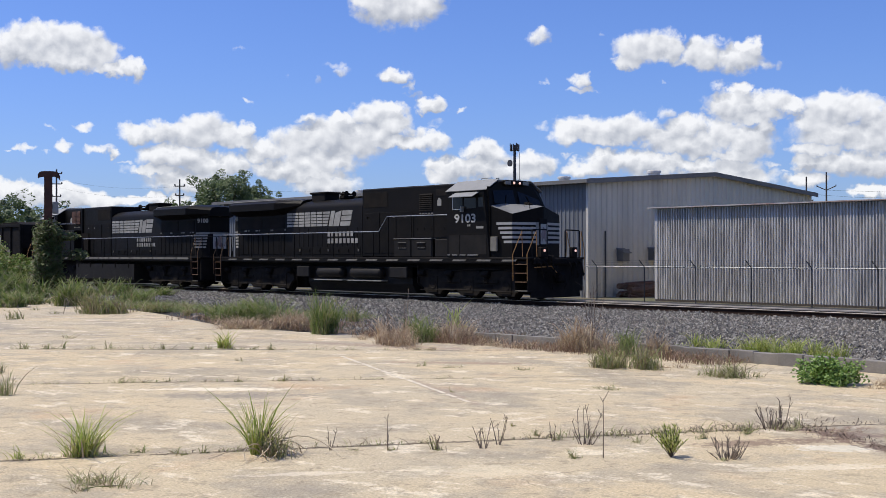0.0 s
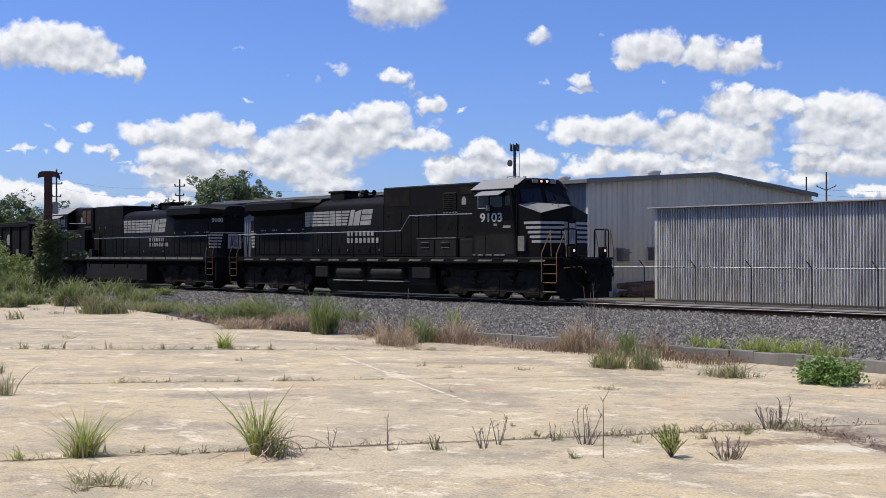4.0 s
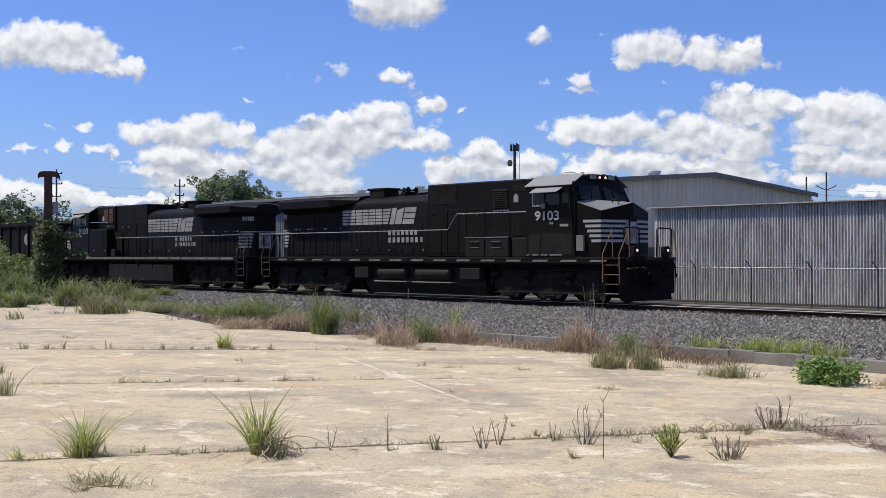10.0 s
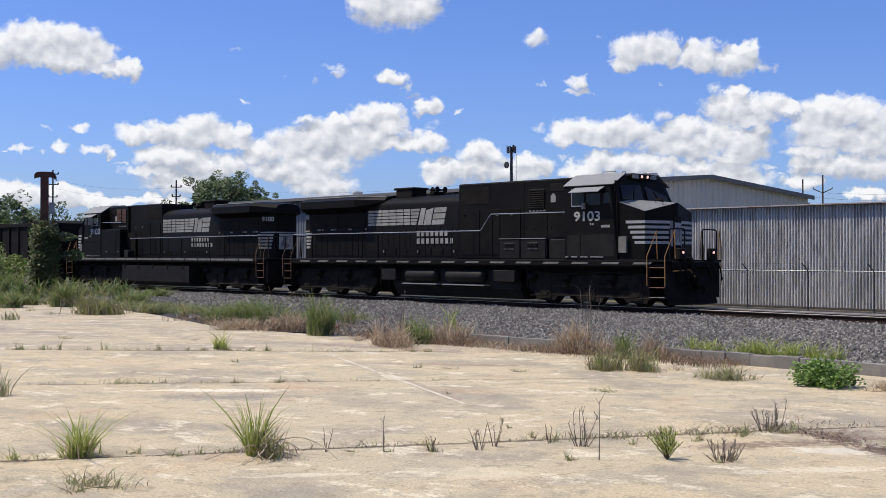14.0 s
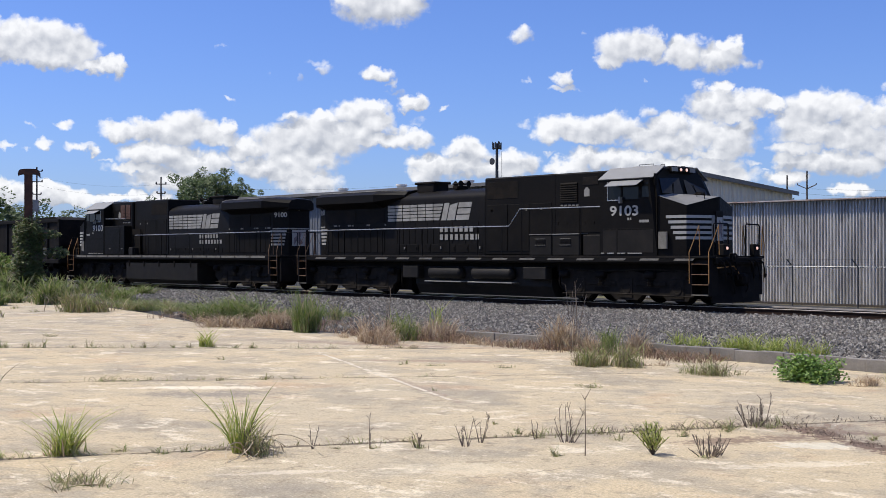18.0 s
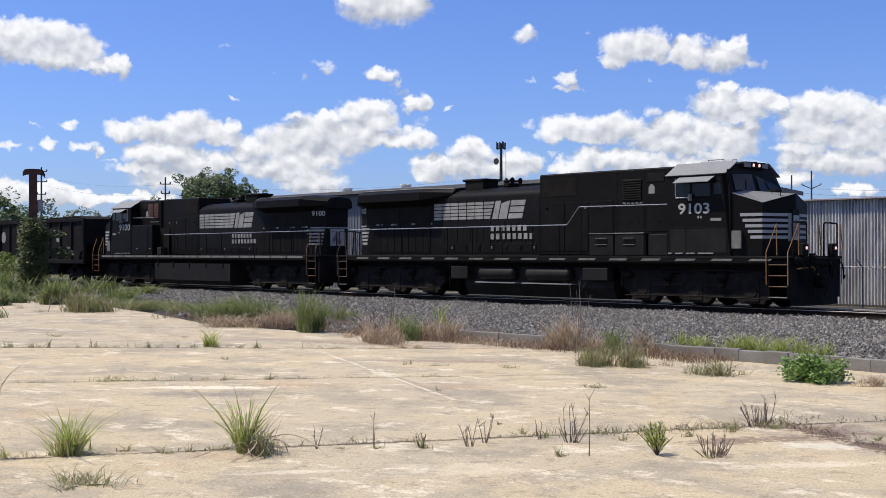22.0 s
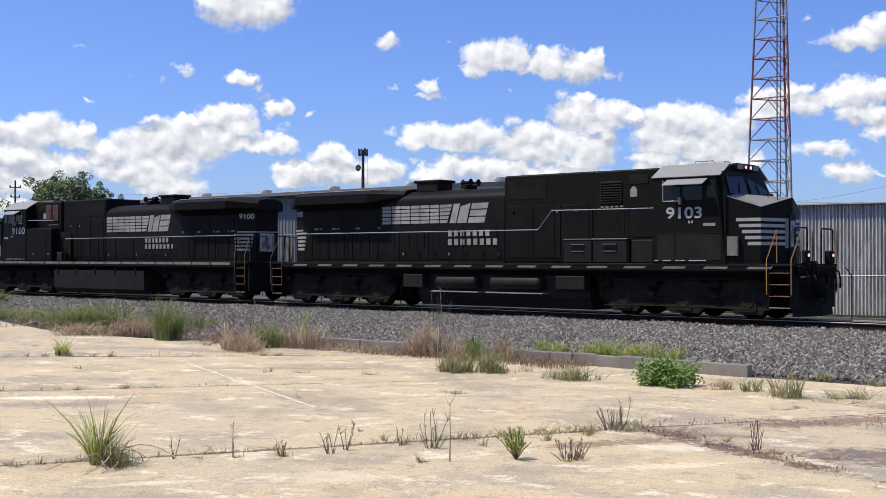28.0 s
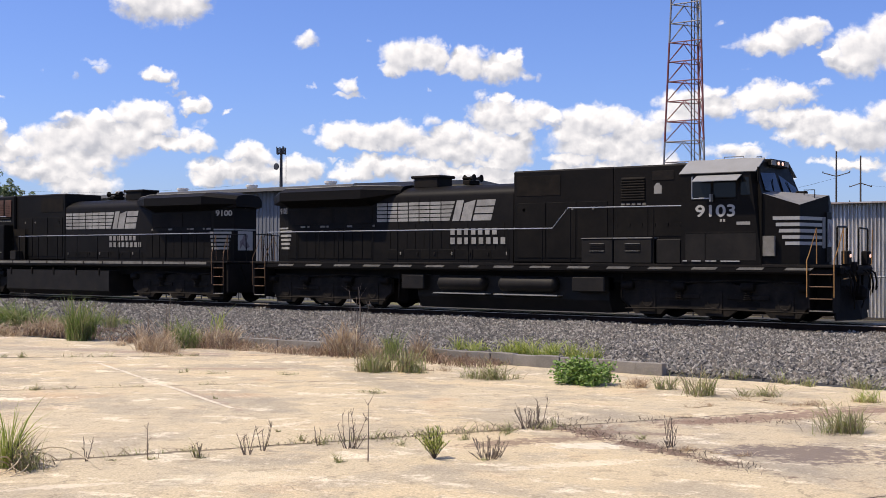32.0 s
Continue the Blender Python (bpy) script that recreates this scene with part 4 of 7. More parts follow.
# hall: long gabled steel building
HX1, HX0, HY0, HY1, HB, HE, HR = -43.0, -81.0, 49.4, 72.0, -0.28, 6.15, 7.0
HM = (HY0 + HY1) / 2
hall = thing("steel_hall", "long gabled steel hall with pale ribbed cladding and roof vents", "warehouse")
wide = 0.915
# long side panels carry the wall's shade in their colour
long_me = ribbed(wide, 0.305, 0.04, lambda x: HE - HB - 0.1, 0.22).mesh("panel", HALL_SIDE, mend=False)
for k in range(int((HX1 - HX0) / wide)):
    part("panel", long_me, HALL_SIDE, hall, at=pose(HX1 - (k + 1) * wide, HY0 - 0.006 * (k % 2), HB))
for k in range(int((HY1 - HY0) / wide) + 1):
    y0 = HY0 + k * wide

    def top(x, y0=y0):
        y = y0 + x
        return HE - HB - 0.06 + (HR - HE) * (1 - abs(y - HM) / (HM - HY0))
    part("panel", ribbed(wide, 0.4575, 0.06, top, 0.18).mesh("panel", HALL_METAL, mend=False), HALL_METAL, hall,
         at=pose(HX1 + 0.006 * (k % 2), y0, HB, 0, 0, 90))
part("inner_walls", Shape().prism([(HY0 + 0.06, HB), (HY0 + 0.06, HE - 0.1), (HM, HR - 0.1), (HY1 - 0.06, HE - 0.1), (HY1 - 0.06, HB)], 0, HX0, HX1 - 0.06), HALL_METAL, hall)
for s in (-1, 1):
    e = HY0 - 0.45 if s < 0 else HY1 + 0.45
    part("roof", Shape().prism([(e, HE - 0.02), (e, HE + 0.06), (HM, HR + 0.09), (HM, HR + 0.0)], 0, HX0 - 0.4, HX1 + 0.35), HALL_ROOF, hall, "grey sheet roof slope")
    part("gable_trim", Shape().prism([(e, HE - 0.20), (e, HE + 0.075), (HM, HR + 0.105), (HM, HR - 0.16)], 0, HX1 + 0.352, HX1 + 0.40), TRIM_DARK, hall, "dark gable trim")
part("gutter", Shape().prism([(HY0 - 0.58, HE - 0.16), (HY0 - 0.58, HE + 0.03), (HY0 - 0.452, HE + 0.03), (HY0 - 0.452, HE - 0.16)], 0, HX0 - 0.4, HX1 + 0.4), TRIM_DARK, hall, "dark eaves gutter")
part("corner_trim", Shape().box(HX1 - 0.1, HX1 + 0.07, HY0 - 0.07, HY0 + 0.12, HB, HE - 0.05, 0.01), HALL_METAL, hall)
part("downpipe", Shape().tube([(HX1 + 0.13, HY0 + 1.3, HB), (HX1 + 0.13, HY0 + 1.3, 3.4)], 0.05, 8), DARK_METAL, hall)
vent_me = Shape().lathe([(0.38, -0.3), (0.38, 0.26), (0.45, 0.27), (0.45, 0.40), (0.40, 0.42), (0.0, 0.43)], (0, 0, 0), 2, 20).mesh("vent", VENT_WHITE, True)
for x in (-47.3, -55.0, -62.7, -70.2, -77.6):
    part("vent", vent_me, VENT_WHITE, hall, "round grey roof vent", at=pose(x, HM, HR + 0.02))
for y, z in ((HY0 + 2.67, 2.1), (HY0 + 5.45, 2.15)):
    part("wall_fan", Shape().box(HX1 + 0.05, HX1 + 0.5, y - 0.3, y + 0.3, z - 0.4, z + 0.3, 0.03).prism([(HX1 + 0.05, z + 0.3), (HX1 + 0.62, z + 0.05), (HX1 + 0.62, z + 0.1), (HX1 + 0.05, z + 0.36)], 1, y - 0.34, y + 0.34), TRIM_DARK, hall, "dark hooded wall vent")
pile = thing("scrap_pile", "rusty pile of scrap pipe against the hall", "scrap")
for k in range(24):
    x, y = HX1 + 0.8 + rng.uniform(-0.2, 0.9), HY0 + 1.5 + rng.uniform(0, 1.6)
    z = HB + rng.uniform(0.05, 0.72)
    a = rng.uniform(-0.3, 0.3)
    part("pipe", Shape().tube([(x, y, z), (x + 0.4 * a, y + 2.2, z + a * 0.2)], rng.uniform(0.1, 0.2), 7), RUST, pile)

# lattice mast, red and white
MX, MY = 95 * math.sin(radians(-25.05)), 95 * math.cos(radians(-25.05))
mast = thing("lattice_mast", "tall three-legged lattice radio mast in faded red and white", "radio mast", pose(MX, MY, -0.28, 0, 0, 8))


def mast_leg(z, k):
    w = 4.15 - 0.0745 * z
    a = radians((-158, -38, 82)[k])
    r = w / math.sqrt(3)
    return Vector((r * math.cos(a), r * math.sin(a), z))


zs = [0.0]
while zs[-1] < 50:
    zs.append(zs[-1] + 1.72 * (1 - zs[-1] / 160))
for n in range(len(zs) - 1):
    z0, z1 = zs[n], zs[n + 1]
    m = (TOWER_RED, TOWER_WHITE)[int(z0 / 7.5 + 0.55) % 2]
    for k in range(3):
        a0, b0, a1, b1 = mast_leg(z0, k), mast_leg(z0, (k + 1) % 3), mast_leg(z1, k), mast_leg(z1, (k + 1) % 3)
        part("mast_leg", Shape().tube([a0, a1], 0.085, 6), m, mast)
        mid = (a1 + b1) / 2
        part("brace", Shape().tube([a1, mid, b1], 0.048, 5).tube([a0, mid], 0.036, 4).tube([b0, mid], 0.036, 4), m, mast)
part("cable_ladder", Shape().tube([(0.1, 0.2, 0), (0.1, 0.2, 50)], 0.05, 6).tube([(0.35, 0.2, 0), (0.35, 0.2, 50)], 0.04, 6), DARK_METAL, mast)

# cell mast behind the hall
cx, cy = 150 * math.sin(radians(-44.55)), 150 * math.cos(radians(-44.55))
cell = thing("antenna_mast", "dark single-pole antenna mast with a dish", "antenna mast", pose(cx, cy, -0.28))
part("pole", Shape().tube([(0, 0, 0), (0, 0, 16.2)], 0.30, 10, 0.16), DARK_METAL, cell)
part("platform_ring", Shape().tube([(0.5 * math.cos(k * math.pi / 6), 0.5 * math.sin(k * math.pi / 6), 15.55) for k in range(13)], 0.05, 6).tube([(-0.5, 0, 15.55), (0.5, 0, 15.55)], 0.04, 5).tube([(0, -0.5, 15.55), (0, 0.5, 15.55)], 0.04, 5), DARK_METAL, cell)
for k in range(9):
    a = k * math.pi / 4.5 + 0.3
    part("antenna", Shape().box(-0.05, 0.05, -0.08, 0.08, 15.35 + 0.06 * (k % 3), 16.2 + 0.1 * (k % 3), 0.02), DARK_METAL, cell, at=pose(0.56 * math.cos(a), 0.56 * math.sin(a), 0, 0, 0, math.degrees(a)))
part("dish", Shape().lathe([(0.0, 0.14), (0.25, 0.09), (0.42, 0.0), (0.42, -0.1), (0.0, -0.12)], (-0.40, -0.4, 13.9), 1, 16), DARK_METAL, cell, "round microwave dish", True)
part("small_dish", Shape().lathe([(0.0, 0.12), (0.34, 0.0), (0.34, -0.06), (0.0, -0.08)], (0.5, -0.35, 10.7), 1, 14), DARK_METAL, cell, "", True)
part("cable", Shape().tube([(0.75, 0.1, 11.8), (0.75, 0.1, 15.2)], 0.03, 5), DARK_METAL, cell)


def pole_thing(az, dist, top, arms, name="utility_pole", lean=0.0):
    x, y = dist * math.sin(radians(az)), dist * math.cos(radians(az))
    u = thing(name, "weathered timber power pole with crossarms", "power pole", pose(x, y, -0.28, lean, lean, -az), "power poles")
    part("pole", Shape().tube([(0, 0, -0.3), (0, 0, top)], 0.0009 * dist, 8, 0.0006 * dist), WOOD_POLE, u)
    for z, w, tilt in arms:
        arm = part("crossarm", Shape().tube([(-w, 0, z - tilt), (0, 0, z), (w, 0, z - tilt)], 0.0004 * dist, 5), WOOD_POLE, u)
        for e in (-w, w):
            part("insulator", Shape().lathe([(0.03, -0.05), (0.07, 0.0), (0.05, 0.12), (0.0, 0.16)], (e * 0.96, 0, z - tilt + 0.05), 2, 8), DARK_METAL, arm)
    return Vector((x, y, -0.28))


def wire(name, a, b, sag, r, label="thin dark overhead line"):
    pts = [a.lerp(b, k / 14) - Vector((0, 0, sag * 4 * (k / 14) * (1 - k / 14))) for k in range(15)]
    whole(name, Shape().tube(pts, r, 4), DARK_METAL, label, "power line", group="power lines")


pa = pole_thing(-60.52, 105, 8.9, ((8.3, 0.42, 0), (7.5, 0.35, 0)))
pb = pole_thing(-66.05, 120, 10.6, ((10.2, 0.5, 0), (9.2, 0.5, 0), (8.0, 0.4, 0)))
for dz in (8.3, 7.5):
    wire("power_line", pa + Vector((0, 0, dz)), pb + Vector((0, 0, dz + 1.4)), 0.5, 0.007)
    wire("power_line", pa + Vector((0, 0, dz)), Vector((-70, 66, dz - 0.4)), 0.6, 0.007)
p1 = pole_thing(-18.43, 160, 16.4, ((13.2, 1.7, -0.5), (9.4, 1.7, -0.5), (6.0, 1.7, -0.5)))
p2 = pole_thing(-17.38, 165, 16.2, ((12.6, 1.4, 0.5), (8.6, 1.4, 0.5), (5.0, 1.4, 0.5)))
p3 = pole_thing(-30.98, 170, 13.0, ((9.8, 0.9, 0.1), (7.8, 0.7, 0.1)))
p4 = pole_thing(-30.1, 172, 13.7, ((11.2, 1.3, -0.6), (8.6, 1.3, -0.6)))
for dz in (13.0, 9.3, 6.0):
    wire("power_line", p1 + Vector((0, 0, dz)), Vector((-88, 146, dz - 2.5)), 2.0, 0.018)
    wire("power_line", p2 + Vector((0, 0, dz - 0.6)), p2 + Vector((60, 6, dz - 3)), 1.5, 0.018)
wire("power_line", p4 + Vector((0, 0, 11.2)), p4 + Vector((90, 20, 11.0)), 1.5, 0.018)


# ---- trees ----
def leaf_cloud(s, centre, rad, n, size, r, squash=0.8):
    for _ in range(n):
        d = Vector((r.gauss(0, 1), r.gauss(0, 1), r.gauss(0, 1))).normalized() * (r.uniform(0.3, 1.0) ** 0.5)
        p = Vector(centre) + Vector((d.x * rad, d.y * rad, d.z * rad * squash))
        u = Vector((r.gauss(0, 1), r.gauss(0, 1), r.gauss(0, 0.6))).normalized()
        w = u.orthogonal().normalized()
        k = size * r.uniform(0.6, 1.4)
        s.add([p - u * k, p + w * k * 0.5, p + u * k, p - w * k * 0.5], [(0, 1, 2, 3)])


def tree(az, dist, height, spread, seed, leaves=15000, size=0.12, label="broad green tree with a full leafy crown", clumps=16):
    r = random.Random(seed)
    x, y = dist * math.sin(radians(az)), dist * math.cos(radians(az))
    t = thing("tree", label, "tree", pose(x, y, -0.28, 0, 0, r.uniform(0, 360)), "trees beyond the track")
    trunk = Shape().tube([(0, 0, -0.2), (0.1, 0, height * 0.2), (0.05, 0.1, height * 0.45)], height * 0.035, 9, height * 0.02)
    ends = []
    for k in range(clumps):
        a = k * 2.4 + r.uniform(-0.4, 0.4)
        h = height * r.uniform(0.42, 0.92)
        q = spread * r.uniform(0.25, 0.85) * (1.15 - 0.75 * max(0.0, h / height - 0.5))
        e = Vector((q * math.cos(a), q * math.sin(a), h))
        ends.append(e)
        trunk.tube([(0.05, 0.05, height * r.uniform(0.2, 0.45)), (e.x * 0.45, e.y * 0.45, h * 0.72), e], height * 0.012, 6, height * 0.003)
    part("trunk", trunk, BARK, t)
    crown = Shape()
    for e in ends:
        rr = spread * r.uniform(0.13, 0.42)
        leaf_cloud(crown, e, rr, int(leaves / clumps * 0.75), size, r, r.uniform(0.5, 0.9))
        for _ in range(3):
            f = e + Vector((r.gauss(0, 1), r.gauss(0, 1), r.gauss(0.2, 0.7))) * rr * 0.9
            leaf_cloud(crown, f, rr * r.uniform(0.2, 0.5), int(leaves / clumps * 0.12), size, r)
    part("crown", crown.mesh("crown", LEAF, mend=False), LEAF, t)


tree(-58.5, 118, 10.4, 4.6, 1)
tree(-60.1, 122, 8.6, 3.6, 2, 9000)
tree(-57.1, 124, 9.8, 3.7, 3, 10000)
tree(-68.6, 100, 6.9, 4.4, 4, 9000)
tree(-67.2, 110, 6.4, 4.0, 5, 8000)
tree(-70.8, 95, 6.2, 4.6, 6, 8000)
tree(-65.2, 125, 7.0, 2.2, 7, 2600, 0.12, "thin half-bare tree beyond the track", 9)
tree(-63.6, 128, 6.6, 2.6, 8, 6000)
tree(-62.4, 131, 5.8, 3.4, 9, 6000)
tree(-64.6, 120, 5.2, 3.6, 10, 7000)
far = Shape()
r_ = random.Random(5)
for k in range(420):
    a, d = radians(r_.uniform(-76, -60)), r_.uniform(135, 170)
    leaf_cloud(far, (d * math.sin(a), d * math.cos(a), r_.uniform(0.5, 4.4)), 2.4, 26, 0.5, r_)
whole("distant_woods", far, LEAF, "distant line of dark green woods", "woods", kind="stuff", mend=False)

# old rusty post wrapped in vines
vx, vy = -58.4, 25.5
pt = thing("rusty_post", "old rusty steel post with a curved tee head, wrapped in vines", "post", pose(vx, vy, 0, 0, 0, 66))
part("column", Shape().prism([(-0.2, -0.16), (0.2, -0.16), (0.2, -0.05), (0.08, -0.05), (0.08, 0.05), (0.2, 0.05), (0.2, 0.16), (-0.2, 0.16), (-0.2, 0.05), (-0.08, 0.05), (-0.08, -0.05), (-0.2, -0.05)], 2, -0.3, 6.1), RUST, pt)
arc = [(-0.5 + 1.08 * k / 12, 6.05 + 0.04 * math.sin(math.pi * k / 12) - 0.0022 * max(0, abs(k - 6) - 3) ** 3 * (1 if k < 6 else 2.5)) for k in range(13)]
part("tee_head", Shape().prism([(x, z + 0.27 - (0.07 if abs(x - 0.04) > 0.5 else 0)) for x, z in arc] + [(x, z) for x, z in reversed(arc)], 1, -0.18, 0.18), RUST, pt, "curved rusty tee head")
part("junction_box", Shape().box(0.205, 0.5, -0.15, 0.15, 4.2, 4.8, 0.03).box(0.205, 0.36, -0.1, 0.1, 3.6, 3.9, 0.02), GALV, pt, "small grey junction box")
vines = Shape()
for k in range(26):
    z = 0.25 + 2.9 * k / 26
    leaf_cloud(vines, (rng.uniform(-0.22, 0.22), rng.uniform(-0.22, 0.22), z * 1.12), 0.78 * min(1.0, 0.55 + 0.4 * z) * (1.15 - 0.11 * z), 330, 0.08, rng)
leaf_cloud(vines, (0.9, 0, 3.05), 0.7, 260, 0.11, rng, 0.35)
leaf_cloud(vines, (1.4, 0, 2.1), 0.6, 200, 0.11, rng, 0.5)
leaf_cloud(vines, (0, 0, 3.5), 0.42, 160, 0.10, rng, 1.2)
part("vine_leaves", vines.mesh("vine_leaves", VINE_DARK, mend=False), VINE_DARK, pt, "thick green vine leaves")


def thicket(x, y, rad, h, n, seed, label="overgrown green roadside bush"):
    r = random.Random(seed)
    b = thing("bush", label, "bush", pose(x, y, -0.25), "bushes beside the track")
    stems, leaves = Shape(), Shape()
    for k in range(9):
        a = r.uniform(0, 6.28)
        e = Vector((rad * r.uniform(0.2, 0.85) * math.cos(a), rad * r.uniform(0.2, 0.85) * math.sin(a), h * r.uniform(0.45, 0.88)))
        stems.tube([(0, 0, 0), e * 0.5 + Vector((0, 0, 0.1 * h)), e], 0.03, 5, 0.01)
        leaf_cloud(leaves, e, rad * 0.42, n // 6, 0.085, r)
    part("stems", stems, BARK, b)
    part("leaves", leaves.mesh("leaves", VINE, mend=False), VINE, b)


thicket(-63.5, 24.0, 2.0, 2.9, 1500, 1)
thicket(-68.0, 25.5, 2.6, 3.4, 1700, 2)
thicket(-62.2, 26.3, 1.6, 2.3, 1800, 3)
thicket(-66.0, 21.5, 1.8, 2.2, 1200, 5)
thicket(-61.5, 22.8, 1.2, 1.6, 1400, 6)
thicket(-75.0, 24.5, 3.0, 3.6, 1700, 7)

# ---- the train ----
ROLLING = []          # (wheelset, x on its vehicle, radius)
HALF, HOOD = 1.55, 0.95
TURN_UP = lambda side: (90, 0, 0) if side < 0 else (90, 0, 180)


def wheelset(parent, x, radius, material=UNDER):
    s = Shape()
    for y in (-0.755, 0.755):
        o = 1 if y > 0 else -1
        s.lathe([(radius + 0.028, -0.02 * o), (radius + 0.028, -0.05 * o), (radius, -0.03 * o), (radius - 0.004, 0.10 * o), (radius - 0.07, 0.105 * o), (radius - 0.09, 0.05 * o), (0.22, 0.04 * o), (0.16, 0.12 * o), (0.0, 0.12 * o)][1:], (0, y, 0), 1, 28)
    s.tube([(0, -0.98, 0), (0, 0.98, 0)], 0.085, 12)
    for k in range(6):
        a = k * math.pi / 3
        for y in (-0.87, 0.87):
            s.tube([(0.11 * math.cos(a), y, 0.11 * math.sin(a)), (0.11 * math.cos(a), y * 1.02, 0.11 * math.sin(a))], 0.018, 5)
    ob = part("wheelset", s, material, parent, "", True, at=pose(x, 0, radius))
    ROLLING.append((ob, x, radius))
    return ob


def stripes(name, path, z0, z1, count, parent, slant=0.0, material=WHITE):
    """Horizontal bands that follow a plan path, thin plates on the skin."""
    for k in range(count):
        z = z1 - (z1 - z0) * k / count
        h = (z1 - z0) / count * 0.55
        s = Shape()
        pts = list(path)
        d = Vector(pts[1]) - Vector(pts[0])
        pts[0] = tuple(Vector(pts[0]) + d.normalized() * slant * k)
        for i in range(len(pts) - 1):
            a, b = Vector(pts[i]), Vector(pts[i + 1])
            n = Vector(((b - a).y, -(b - a).x)).normalized() * 0.006
            if n.dot(a) < 0 and abs(a.y) > 0.2:
                n = -n
            q = [a, b, b + n, a + n]
            s.prism([(v.x, v.y) for v in q], 2, z - h, z)
        part(name, s, material, parent)


def number(text, parent, x, side, z, size, y, squeeze=1.1):
    lettering(text, size, WHITE, parent, pose(x, side * (y + 0.003), z, *TURN_UP(side)), "number", squeeze, 0.012)


def emblem(parent, x0, side, y, z0, z1, w_bands, w_mark):
    """White bands crossed by dark seams, and a mark of slanted blocks, read from left to right on its side."""
    d = 1 if side < 0 else -1
    h = (z1 - z0) / 5
    for k in range(5):
        cut = d * 0.05 * k
        q = [(x0, z0 + k * h + h * 0.1), (x0 + d * w_bands + cut - d * 0.12, z0 + k * h + h * 0.1), (x0 + d * w_bands + cut - d * 0.08, z0 + k * h + h * 0.86), (x0, z0 + k * h + h * 0.86)]
        part("emblem_band", Shape().prism(q, 1, side * y, side * (y + 0.006)), EMBLEM_WHITE, parent)
    for k in range(1, 7):
        u = x0 + d * (w_bands * k / 7)
        part("door_seam", Shape().box(u - 0.016, u + 0.016, side * y, side * (y + 0.011), z0 - 0.06, z1 + 0.06), PAINT_BLACK, parent)
    xa, hgt, lean = x0 + d * (w_bands + 0.0), z1 - z0, 0.2

    def at(u, v):
        return (xa + d * (u * w_mark + lean * v), z0 + hgt * v)
    blocks = (((0.00, 0), (0.17, 0), (0.17, 1), (0.00, 1)), ((0.20, 0), (0.45, 0), (0.45, 1), (0.20, 0.86)),
              ((0.49, 0), (0.92, 0), (0.92, 0.29), (0.49, 0.29)), ((0.49, 0.35), (0.92, 0.35), (0.92, 0.65), (0.49, 0.65)), ((0.49, 0.71), (0.92, 0.71), (0.92, 1.0), (0.49, 1.0)))
    for b in blocks:
        part("emblem_block", Shape().prism([at(u, v) for u, v in b], 1, side * y, side * (y + 0.006)), EMBLEM_WHITE, parent)


def word_bars(parent, x, side, y, z, count, w, h):
    """A line of lettering as plain bars."""
    d = 1 if side < 0 else -1
    for k in range(count):
        u = x + d * k * w
        part("lettering_bar", Shape().box(u, u + d * w * 0.62, side * y, side * (y + 0.005), z, z + h), EMBLEM_WHITE, parent)


